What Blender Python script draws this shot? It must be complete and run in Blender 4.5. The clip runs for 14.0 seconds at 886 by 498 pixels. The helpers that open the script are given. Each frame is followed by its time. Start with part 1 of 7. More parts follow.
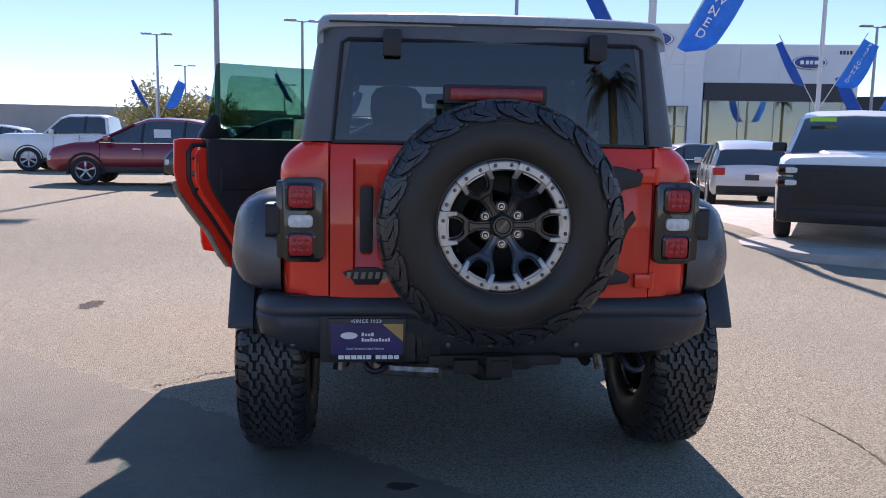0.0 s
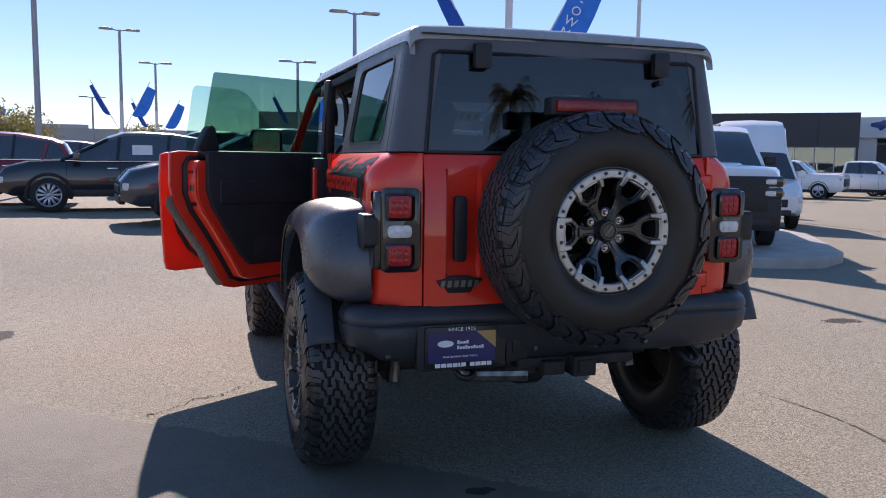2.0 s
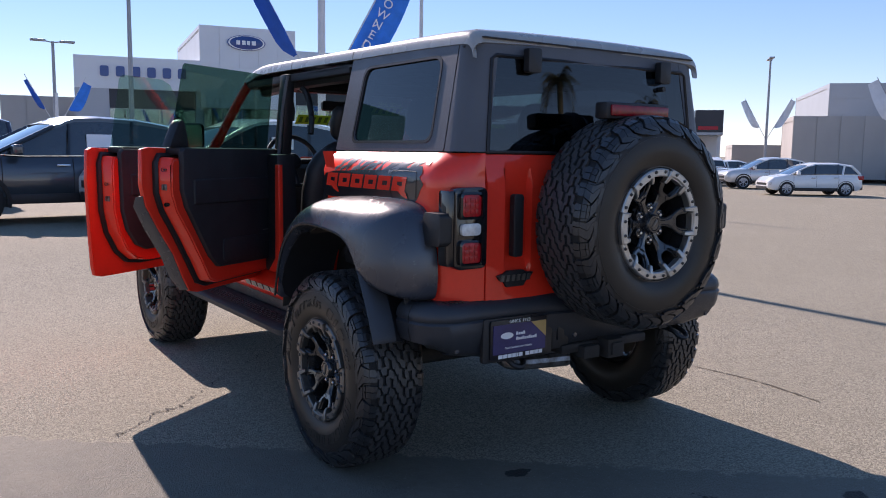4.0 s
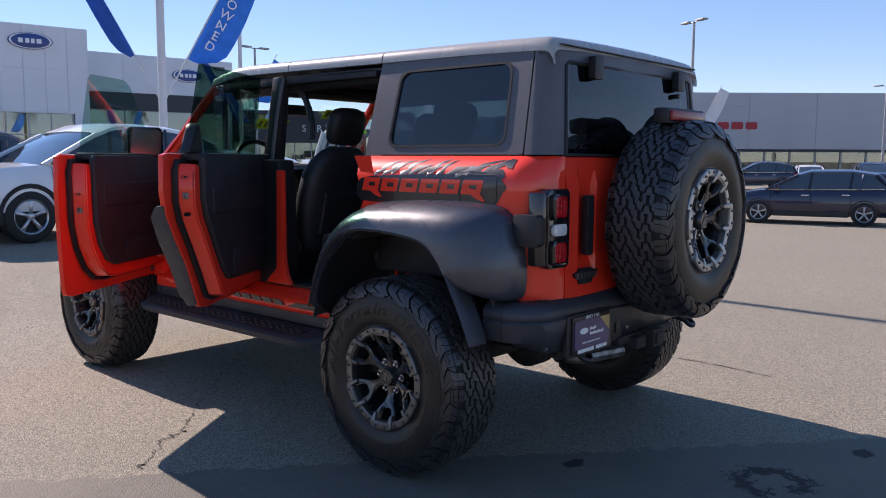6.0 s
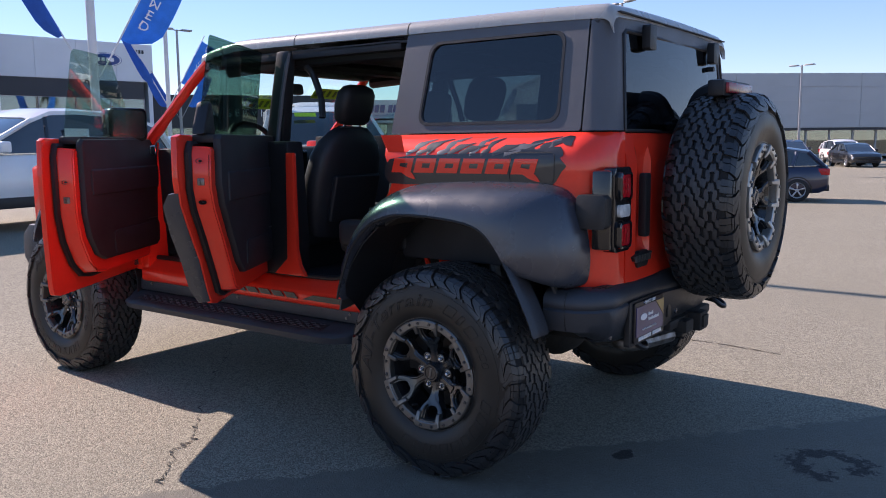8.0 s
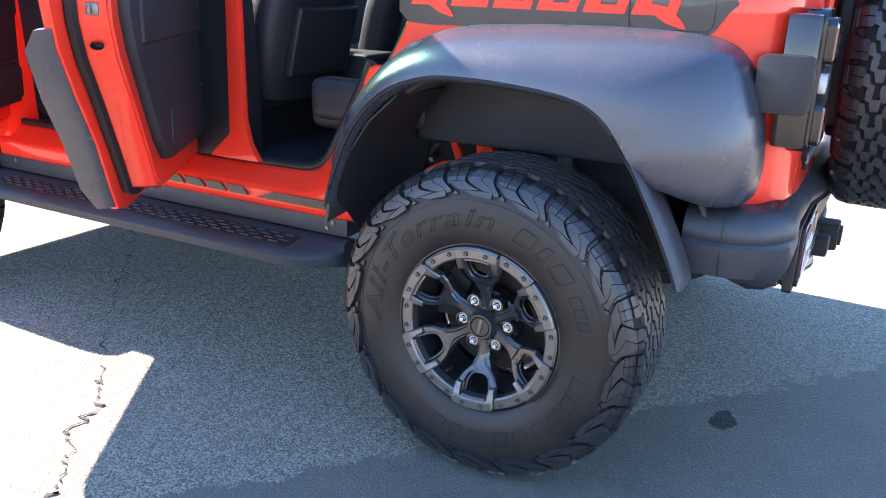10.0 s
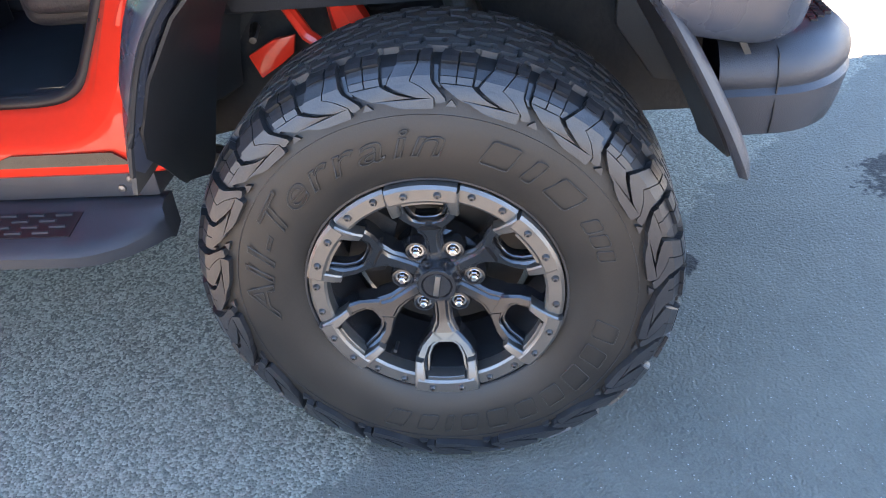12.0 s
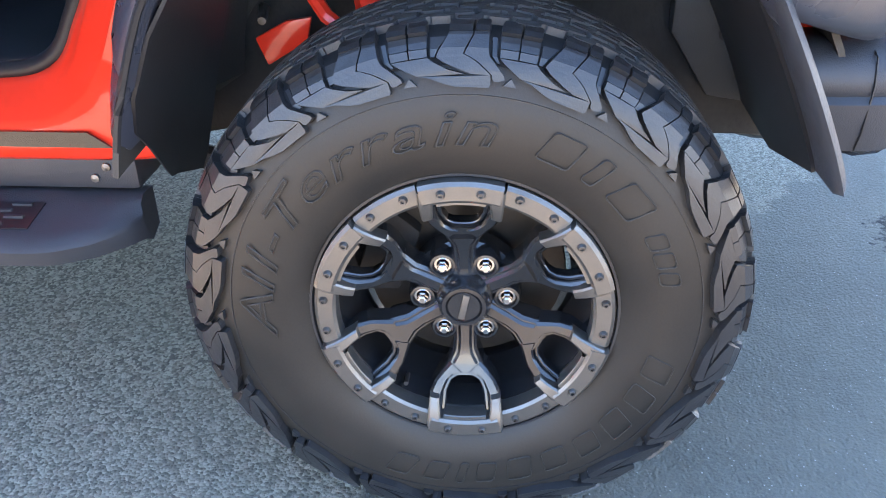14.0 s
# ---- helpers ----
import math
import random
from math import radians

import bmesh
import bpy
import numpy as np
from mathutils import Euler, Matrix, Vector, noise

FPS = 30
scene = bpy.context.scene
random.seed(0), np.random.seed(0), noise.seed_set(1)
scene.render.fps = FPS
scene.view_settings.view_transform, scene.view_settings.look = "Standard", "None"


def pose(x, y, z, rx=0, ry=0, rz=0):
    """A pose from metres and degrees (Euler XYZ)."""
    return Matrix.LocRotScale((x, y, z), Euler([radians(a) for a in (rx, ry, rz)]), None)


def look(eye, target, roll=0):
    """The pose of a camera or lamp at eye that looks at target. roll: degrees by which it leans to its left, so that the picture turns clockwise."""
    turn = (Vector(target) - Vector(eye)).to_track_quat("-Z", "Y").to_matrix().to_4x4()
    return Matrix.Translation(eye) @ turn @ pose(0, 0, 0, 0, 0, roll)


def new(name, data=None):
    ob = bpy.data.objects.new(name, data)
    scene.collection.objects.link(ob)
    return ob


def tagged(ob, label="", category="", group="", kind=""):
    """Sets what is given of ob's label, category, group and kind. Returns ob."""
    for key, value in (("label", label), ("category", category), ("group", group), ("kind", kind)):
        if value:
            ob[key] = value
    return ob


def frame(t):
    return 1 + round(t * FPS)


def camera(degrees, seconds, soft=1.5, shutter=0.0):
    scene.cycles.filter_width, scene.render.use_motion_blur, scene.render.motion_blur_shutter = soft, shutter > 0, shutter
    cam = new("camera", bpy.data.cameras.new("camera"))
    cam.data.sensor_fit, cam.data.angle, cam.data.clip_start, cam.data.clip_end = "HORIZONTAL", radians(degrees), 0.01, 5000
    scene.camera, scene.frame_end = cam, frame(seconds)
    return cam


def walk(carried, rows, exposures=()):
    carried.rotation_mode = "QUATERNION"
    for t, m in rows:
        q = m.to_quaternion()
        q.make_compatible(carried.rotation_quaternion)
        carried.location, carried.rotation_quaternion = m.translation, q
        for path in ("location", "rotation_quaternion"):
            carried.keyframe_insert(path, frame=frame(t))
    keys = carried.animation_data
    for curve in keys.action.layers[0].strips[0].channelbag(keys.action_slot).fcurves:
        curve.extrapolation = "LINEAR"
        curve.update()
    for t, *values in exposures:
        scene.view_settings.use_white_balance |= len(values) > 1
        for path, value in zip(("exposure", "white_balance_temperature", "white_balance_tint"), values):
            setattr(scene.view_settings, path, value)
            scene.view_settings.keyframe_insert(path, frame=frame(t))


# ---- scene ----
cam = camera(57.0, 14.0, soft=1.0)
PATH = [
    (0, (-0.467, -3.99, 1.489), (-0.303, -2.014, 1.231), 1.0),
    (0.5, (-0.714, -4.017, 1.469), (-0.4, -2.058, 1.222), 1.3),
    (1, (-0.967, -3.98, 1.473), (-0.507, -2.047, 1.242), 1.8),
    (1.5, (-1.285, -3.859, 1.458), (-0.745, -1.945, 1.24), 1.4),
    (2, (-1.574, -3.851, 1.454), (-0.969, -1.957, 1.238), 0.7),
    (2.5, (-1.867, -3.787, 1.491), (-1.159, -1.931, 1.258), 0.4),
    (3, (-2.173, -3.631, 1.493), (-1.293, -1.85, 1.258), 0.6),
    (3.5, (-2.453, -3.543, 1.472), (-1.444, -1.831, 1.246), 0.6),
    (3.7, (-2.56, -3.498, 1.485), (-1.504, -1.815, 1.254), 0.7),
    (5.8, (-3.584, -2.696, 1.462), (-2.121, -1.349, 1.246), 0.2),
    (6, (-3.648, -2.642, 1.465), (-2.157, -1.327, 1.247), 0.3),
    (6.5, (-3.788, -2.55, 1.461), (-2.268, -1.269, 1.242), 0.0),
    (7, (-3.832, -2.418, 1.463), (-2.3, -1.153, 1.233), -0.2),
    (7.5, (-3.84, -2.215, 1.464), (-2.256, -1.017, 1.23), -0.2),
    (8, (-3.773, -2.067, 1.444), (-2.173, -0.896, 1.186), -0.5),
    (8.5, (-3.531, -1.838, 1.407), (-1.941, -0.681, 1.043), -0.6),
    (9, (-3.329, -1.563, 1.374), (-1.742, -0.436, 0.912), -0.2),
    (9.2, (-3.25, -1.408, 1.369), (-1.643, -0.321, 0.882), 0.3),
    (11.3, (-2.489, -0.39, 1.402), (-0.793, 0.116, 0.471), 0.7),
    (11.5, (-2.412, -0.326, 1.388), (-0.719, 0.108, 0.415), -1.0),
    (12, (-2.275, -0.198, 1.382), (-0.635, 0.041, 0.262), -6.2),
    (12.5, (-2.282, -0.081, 1.341), (-0.627, -0.015, 0.22), -3.2),
    (13, (-2.323, -0.034, 1.289), (-0.63, 0.02, 0.226), -1.5),
    (13.5, (-2.327, -0.02, 1.243), (-0.599, 0.02, 0.237), -0.3),
    (14, (-2.15, -0.042, 1.201), (-0.419, 0.076, 0.206), -0.6),
]
walk(cam, [(t, look(eye, target, roll)) for t, eye, target, roll in PATH],
     exposures=((0.0, 0.84, 6700, 29), (0.6, 0.66, 6700, 29), (3.7, 0.63, 6700, 29), (5.8, 0.63, 6700, 29), (8.0, 0.80, 6700, 29), (8.5, 1.20, 6700, 29), (9.2, 2.05, 6250, 26),
                (11.3, 3.50, 7700, 28), (12.5, 3.60, 7700, 28), (13.5, 3.62, 7700, 28), (14.0, 3.74, 7800, 28)))

# ---- sky and sun ----
SUN_EL, SUN_AZ = 34.5, 2.0          # degrees up, degrees to the right of straight ahead
world = bpy.data.worlds.new("sky")
scene.world = world
world.use_nodes = True
wn = world.node_tree
sky = wn.nodes.new("ShaderNodeTexSky")
sky.sky_type = "NISHITA"
sky.sun_disc = False
sky.sun_elevation = radians(SUN_EL)
sky.sun_rotation = radians(SUN_AZ)
sky.air_density, sky.dust_density, sky.ozone_density = 0.7, 0.0, 2.5
wn.nodes["Background"].inputs[1].default_value = 0.150
# an even sky: little brighter at the horizon than overhead
even, rich = wn.nodes.new("ShaderNodeGamma"), wn.nodes.new("ShaderNodeHueSaturation")
even.inputs["Gamma"].default_value = 0.62
rich.inputs["Saturation"].default_value, rich.inputs["Value"].default_value = 1.45, 1.41
wn.links.new(sky.outputs[0], even.inputs["Color"])
wn.links.new(even.outputs[0], rich.inputs["Color"])
wn.links.new(rich.outputs[0], wn.nodes["Background"].inputs[0])
sun = new("sun", bpy.data.lights.new("sun", "SUN"))
sun.data.energy, sun.data.angle, sun.data.color = 5.0, radians(0.53), (1.0, 0.94, 0.84)
_el, _az = radians(SUN_EL), radians(SUN_AZ)
SUNWAY = Vector((math.sin(_az) * math.cos(_el), math.cos(_az) * math.cos(_el), math.sin(_el)))
sun.matrix_world = look(SUNWAY * 60, (0, 0, 0))


# ---- materials ----
def mat(name, colour, rough=0.5, metal=0.0, vary=0.0, scale=6.0, bump=0.0, bump_scale=60.0, coat=0.0, spec=0.5,
        rough_vary=0.0, second=None, emit=0.0, per_object=0.0, alpha=1.0, trans=0.0, ior=1.45):
    m = bpy.data.materials.new(name)
    m.use_nodes = True
    nt = m.node_tree
    b = nt.nodes["Principled BSDF"]
    col = (*colour, 1.0)
    b.inputs["Base Color"].default_value = col
    b.inputs["Roughness"].default_value = rough
    b.inputs["Metallic"].default_value = metal
    b.inputs["Coat Weight"].default_value = coat
    b.inputs["Coat Roughness"].default_value = 0.04
    b.inputs["Specular IOR Level"].default_value = spec
    b.inputs["Transmission Weight"].default_value = trans
    b.inputs["IOR"].default_value = ior
    if emit:
        b.inputs["Emission Color"].default_value = col
        b.inputs["Emission Strength"].default_value = emit
    if vary or bump or rough_vary or second or per_object:
        tc = nt.nodes.new("ShaderNodeTexCoord")
        n1 = nt.nodes.new("ShaderNodeTexNoise")
        n1.inputs["Scale"].default_value, n1.inputs["Detail"].default_value = scale, 6
        nt.links.new(tc.outputs["Object"], n1.inputs["Vector"])
        n2 = nt.nodes.new("ShaderNodeTexNoise")
        n2.inputs["Scale"].default_value, n2.inputs["Detail"].default_value = bump_scale, 4
        nt.links.new(tc.outputs["Object"], n2.inputs["Vector"])
        if vary or second or per_object:
            mx = nt.nodes.new("ShaderNodeMix")
            mx.data_type = "RGBA"
            other = second or tuple(c * (1 - vary) for c in colour)
            mx.inputs["A"].default_value = col
            mx.inputs["B"].default_value = (*other, 1.0)
            ramp = nt.nodes.new("ShaderNodeMapRange")
            ramp.inputs["From Min"].default_value, ramp.inputs["From Max"].default_value = 0.35, 0.7
            add = nt.nodes.new("ShaderNodeMath")
            add.operation = "MULTIPLY_ADD"
            nt.links.new(n2.outputs["Fac"], add.inputs[0])
            add.inputs[1].default_value = 0.35
            nt.links.new(n1.outputs["Fac"], add.inputs[2])
            ramp.inputs["From Min"].default_value, ramp.inputs["From Max"].default_value = 0.48, 0.9
            nt.links.new(add.outputs[0], ramp.inputs["Value"])
            nt.links.new(ramp.outputs[0], mx.inputs["Factor"])
            out = mx.outputs["Result"]
            if per_object:
                oi = nt.nodes.new("ShaderNodeObjectInfo")
                hv = nt.nodes.new("ShaderNodeHueSaturation")
                mr = nt.nodes.new("ShaderNodeMapRange")
                mr.inputs["To Min"].default_value, mr.inputs["To Max"].default_value = 1 - per_object, 1 + per_object
                nt.links.new(oi.outputs["Random"], mr.inputs["Value"])
                nt.links.new(mr.outputs[0], hv.inputs["Value"])
                nt.links.new(out, hv.inputs["Color"])
                out = hv.outputs["Color"]
            nt.links.new(out, b.inputs["Base Color"])
        if rough_vary:
            rr = nt.nodes.new("ShaderNodeMapRange")
            rr.inputs["From Min"].default_value, rr.inputs["From Max"].default_value = 0.3, 0.7
            rr.inputs["To Min"].default_value = max(0.02, rough - rough_vary)
            rr.inputs["To Max"].default_value = min(1.0, rough + rough_vary)
            nt.links.new(n1.outputs["Fac"], rr.inputs["Value"])
            nt.links.new(rr.outputs[0], b.inputs["Roughness"])
        if bump:
            bp = nt.nodes.new("ShaderNodeBump")
            bp.inputs["Strength"].default_value, bp.inputs["Distance"].default_value = bump, 0.004
            nt.links.new(n2.outputs["Fac"], bp.inputs["Height"])
            nt.links.new(bp.outputs[0], b.inputs["Normal"])
    return m


def glass(name, tint, clear, rough=0.0, mirror=0.045):
    """A pane: part clear, part mirror, tinted."""
    m = bpy.data.materials.new(name)
    m.use_nodes = True
    nt = m.node_tree
    nt.nodes.remove(nt.nodes["Principled BSDF"])
    tr = nt.nodes.new("ShaderNodeBsdfTransparent")
    tr.inputs[0].default_value = (*[c * clear for c in tint], 1)
    gl = nt.nodes.new("ShaderNodeBsdfGlossy")
    gl.inputs["Roughness"].default_value = rough
    lw = nt.nodes.new("ShaderNodeLayerWeight")
    lw.inputs[0].default_value = 0.5
    pw = nt.nodes.new("ShaderNodeMath")
    pw.operation = "POWER"
    nt.links.new(lw.outputs["Facing"], pw.inputs[0])
    pw.inputs[1].default_value = 4.0
    fr = nt.nodes.new("ShaderNodeMath")
    fr.operation = "MULTIPLY_ADD"
    nt.links.new(pw.outputs[0], fr.inputs[0])
    fr.inputs[1].default_value, fr.inputs[2].default_value = 0.85, mirror
    mx = nt.nodes.new("ShaderNodeMixShader")
    nt.links.new(fr.outputs[0], mx.inputs[0])
    nt.links.new(tr.outputs[0], mx.inputs[1])
    nt.links.new(gl.outputs[0], mx.inputs[2])
    nt.links.new(mx.outputs[0], nt.nodes["Material Output"].inputs[0])
    return m


M_RED = mat("red_paint", (0.96, 0.046, 0.020), 0.36, 0.0, spec=0.12, coat=0.85, vary=0.12, scale=2.5, rough_vary=0.04)
M_BOARD = mat("running_board_plastic", (0.040, 0.043, 0.050), 0.55, vary=0.2, scale=8, bump=0.2, bump_scale=400)
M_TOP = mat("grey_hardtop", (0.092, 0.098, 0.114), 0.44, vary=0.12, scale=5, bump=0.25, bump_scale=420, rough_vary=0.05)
M_FLARE = mat("black_moulding", (0.036, 0.040, 0.053), 0.28, spec=1.0, vary=0.15, scale=7, bump=0.10, bump_scale=500, rough_vary=0.06)
M_BUMPER = mat("dark_grey_plastic", (0.034, 0.037, 0.044), 0.44, spec=0.6, vary=0.2, scale=8, bump=0.25, bump_scale=450, rough_vary=0.08)
M_BLACK = mat("black_plastic", (0.018, 0.018, 0.020), 0.45, vary=0.3, scale=15, bump=0.15, bump_scale=300)
M_GLOSS = mat("gloss_black", (0.008, 0.008, 0.010), 0.12, coat=0.6, vary=0.2, scale=6)
M_TRIM = mat("black_interior_trim", (0.027, 0.027, 0.031), 0.62, vary=0.35, scale=9, bump=0.2, bump_scale=350)
M_SEAT = mat("black_seat_leather", (0.028, 0.028, 0.032), 0.48, vary=0.3, scale=10, bump=0.35, bump_scale=160)
M_RUBBER = mat("tyre_rubber", (0.020, 0.0175, 0.0150), 0.40, spec=0.4, vary=0.35, scale=5, bump=0.06, bump_scale=260, second=(0.034, 0.027, 0.021), rough_vary=0.08)
# paler than M_TREAD: sky light caught by the crown, put into its colour
M_CROWN = mat("sky_lit_tread", (0.032, 0.032, 0.034), 0.42, spec=0.6, vary=0.4, scale=20, bump=0.15, bump_scale=240, second=(0.056, 0.054, 0.052))
M_GROOVE = mat("groove_rubber", (0.015, 0.015, 0.0155), 0.65, spec=0.3, vary=0.3, scale=20)
M_TREAD = mat("tread_rubber", (0.017, 0.017, 0.0185), 0.34, spec=0.75, vary=0.3, scale=20, bump=0.10, bump_scale=240, second=(0.026, 0.026, 0.027))
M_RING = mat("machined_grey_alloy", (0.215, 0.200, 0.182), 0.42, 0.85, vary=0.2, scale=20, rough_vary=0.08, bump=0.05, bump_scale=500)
# the alloy of M_RING again, lightened for the stronger light on the spare
M_RINGBRIGHT = mat("lit_machined_alloy", (0.52, 0.50, 0.47), 0.38, 0.85, vary=0.2, scale=20, rough_vary=0.08, bump=0.05, bump_scale=500)
M_SPOKE = mat("gloss_black_alloy", (0.016, 0.016, 0.017), 0.24, 0.0, vary=0.2, scale=18, coat=0.7, spec=0.7)
M_CHROME = mat("chrome", (0.66, 0.65, 0.64), 0.16, 1.0, vary=0.1, scale=30)
M_STEEL = mat("bare_steel", (0.30, 0.29, 0.28), 0.42, 0.9, vary=0.5, scale=25, bump=0.2, bump_scale=120, second=(0.12, 0.09, 0.07))
M_UNDER = mat("underbody_black", (0.014, 0.013, 0.013), 0.75, vary=0.5, scale=12, bump=0.4, bump_scale=80, second=(0.035, 0.030, 0.026))
M_LINER = mat("liner_plastic", (0.042, 0.039, 0.036), 0.6, vary=0.4, scale=9, bump=0.2, bump_scale=300, second=(0.05, 0.044, 0.038))
M_REDDARK = mat("dark_red_lens", (0.30, 0.004, 0.010), 0.22, coat=0.2, vary=0.4, scale=60)
# much paler than M_TOP: the sun's glare on the roof, put into the colour
M_ROOF = mat("sun_paled_satin_roof", (0.37, 0.36, 0.34), 0.27, spec=0.9, vary=0.12, scale=5, rough_vary=0.04)
M_REDLENS = mat("red_lens", (0.55, 0.005, 0.012), 0.25, coat=0.2, vary=0.4, scale=60)
M_WHITELENS = mat("clear_lens", (0.72, 0.72, 0.70), 0.15, coat=1.0, vary=0.3, scale=50)
M_AMBER = mat("amber_lens", (0.75, 0.25, 0.02), 0.15, coat=1.0)
M_LETTER = mat("raised_rubber_letters", (0.028, 0.0245, 0.021), 0.5, vary=0.2, scale=20, bump=0.2, bump_scale=200)
M_WHITE = mat("white_lettering", (0.8, 0.8, 0.8), 0.5)
M_PRIVACY = glass("privacy_glass", (0.58, 0.72, 0.86), 0.11, mirror=0.075)
M_DOORGLASS = glass("green_door_glass", (0.74, 0.90, 0.84), 0.92)
M_REARGLASS = glass("smoked_green_door_glass", (0.54, 0.79, 0.69), 0.62)
M_CLEAR = glass("windscreen_glass", (0.82, 0.93, 0.89), 0.88)


# ---- mesh helpers ----
def obj(name, bm, material, parent=None, label="", smooth=None):
    me = bpy.data.meshes.new(name)
    bmesh.ops.recalc_face_normals(bm, faces=bm.faces)
    bm.to_mesh(me)
    bm.free()
    mats = material if isinstance(material, (list, tuple)) else [material]
    for m in mats:
        me.materials.append(m)
    if smooth is not None:
        me.shade_smooth()
        me.set_sharp_from_angle(angle=radians(smooth))
    ob = new(name, me)
    ob.parent = parent
    if label:
        ob["label"] = label
    return ob


def part(name, bm, material, parent, label="", smooth=35):
    return obj(name, bm, material, parent, label, smooth)


def thing(name, label, category, at=None, group="", kind=""):
    ob = new(name)
    ob.empty_display_size = 0.1
    if at is not None:
        ob.matrix_basis = at
    return tagged(ob, label, category, group, kind)


def bm_new():
    return bmesh.new()


def add_box(bm, x0, x1, y0, y1, z0, z1, bevel=0.0, m=None, segs=2):
    b2 = bmesh.new()
    bmesh.ops.create_cube(b2, size=1)
    for v in b2.verts:
        v.co = Vector((x0 + (v.co.x + .5) * (x1 - x0), y0 + (v.co.y + .5) * (y1 - y0), z0 + (v.co.z + .5) * (z1 - z0)))
    if bevel:
        bmesh.ops.bevel(b2, geom=b2.edges[:] , offset=bevel, segments=segs, affect="EDGES", profile=0.6)
    join(bm, b2, m)
    return bm


def rounded(bm, x0, x1, y0, y1, z0, z1, bev, m=None):
    return add_box(bm, x0, x1, y0, y1, z0, z1, bev, m, segs=4)


def join(bm, b2, m=None):
    if m is not None:
        b2.transform(m)
    me = bpy.data.meshes.new("tmp")
    b2.to_mesh(me)
    b2.free()
    bm.from_mesh(me)
    bpy.data.meshes.remove(me)


def box(x0, x1, y0, y1, z0, z1, bevel=0.0, m=None):
    return add_box(bmesh.new(), x0, x1, y0, y1, z0, z1, bevel, m)


def prism(bm, pts, a0, a1, axis="x", bevel=0.0, m=None):
    """A 2D outline drawn out from a0 to a1 along an axis; the outline's pair are the other two axes in order."""
    b2 = bmesh.new()
    def put(p, a):
        u, v = p
        return {"x": (a, u, v), "y": (u, a, v), "z": (u, v, a)}[axis]
    v0 = [b2.verts.new(put(p, a0)) for p in pts]
    v1 = [b2.verts.new(put(p, a1)) for p in pts]
    n = len(pts)
    b2.faces.new(v0)
    b2.faces.new(v1[::-1])
    for i in range(n):
        b2.faces.new((v0[i], v0[(i + 1) % n], v1[(i + 1) % n], v1[i]))
    bmesh.ops.recalc_face_normals(b2, faces=b2.faces)
    if bevel:
        bmesh.ops.bevel(b2, geom=b2.edges[:], offset=bevel, segments=2, affect="EDGES", profile=0.6, clamp_overlap=True)
    join(bm, b2, m)
    return bm


def loft(bm, rows, closed=False, caps=False, m=None):
    """Quads between rows of points."""
    b2 = bmesh.new()
    vs = [[b2.verts.new(p) for p in r] for r in rows]
    n = len(rows[0])
    for a, b in zip(vs, vs[1:]):
        for i in range(n if closed else n - 1):
            j = (i + 1) % n
            b2.faces.new((a[i], a[j], b[j], b[i]))
    if caps:
        b2.faces.new(vs[0])
        b2.faces.new(vs[-1][::-1])
    bmesh.ops.recalc_face_normals(b2, faces=b2.faces)
    join(bm, b2, m)
    return bm


def thicken(bm, d):
    """Give an open sheet a thickness of d."""
    bmesh.ops.recalc_face_normals(bm, faces=bm.faces)
    bmesh.ops.solidify(bm, geom=bm.faces[:], thickness=d)
    return bm


def lathe(bm, prof, segs=48, m=None, axis="x", closed=False):
    """Turn a profile of (along, radius) round an axis."""
    rows = []
    for i in range(segs):
        a = 2 * math.pi * i / segs
        c, s = math.cos(a), math.sin(a)
        rows.append([{"x": (u, r * c, r * s), "y": (r * c, u, r * s), "z": (r * c, r * s, u)}[axis] for u, r in prof])
    rows.append(rows[0])
    b2 = bmesh.new()
    loft(b2, rows, closed=closed)
    bmesh.ops.remove_doubles(b2, verts=b2.verts, dist=1e-5)
    join(bm, b2, m)
    return bm


def tube(bm, pts, r, segs=8, caps=True):
    """A round bar along points; r is one radius or one for each point."""
    pts = [Vector(p) for p in pts]
    rs = r if isinstance(r, (list, tuple)) else [r] * len(pts)
    rows, up = [], Vector((0, 0, 1))
    for i, p in enumerate(pts):
        d = (pts[min(i + 1, len(pts) - 1)] - pts[max(i - 1, 0)]).normalized()
        side = d.cross(up if abs(d.z) < 0.95 else Vector((1, 0, 0))).normalized()
        if rows and side.dot(last) < 0:
            side = -side
        last = side
        other = d.cross(side)
        rows.append([p + rs[i] * (math.cos(2 * math.pi * k / segs) * side + math.sin(2 * math.pi * k / segs) * other) for k in range(segs)])
    return loft(bm, rows, closed=True, caps=caps)


def rrect(u0, u1, v0, v1, r, n=5):
    """A rectangle with round corners, as points in order."""
    out = []
    for cu, cv, a in ((u1 - r, v1 - r, 0), (u0 + r, v1 - r, 90), (u0 + r, v0 + r, 180), (u1 - r, v0 + r, 270)):
        for k in range(n):
            t = radians(a + 90 * k / (n - 1))
            out.append((cu + r * math.cos(t), cv + r * math.sin(t)))
    return out


def smooth_path(pts, n=8):
    """A smooth line through points (Catmull-Rom)."""
    pts = [Vector(p) for p in pts]
    out = []
    for i in range(len(pts) - 1):
        p0, p1, p2, p3 = pts[max(i - 1, 0)], pts[i], pts[i + 1], pts[min(i + 2, len(pts) - 1)]
        for k in range(n):
            t = k / n
            out.append(0.5 * ((2 * p1) + (p2 - p0) * t + (2 * p0 - 5 * p1 + 4 * p2 - p3) * t * t + (3 * p1 - p0 - 3 * p2 + p3) * t ** 3))
    out.append(pts[-1])
    return out


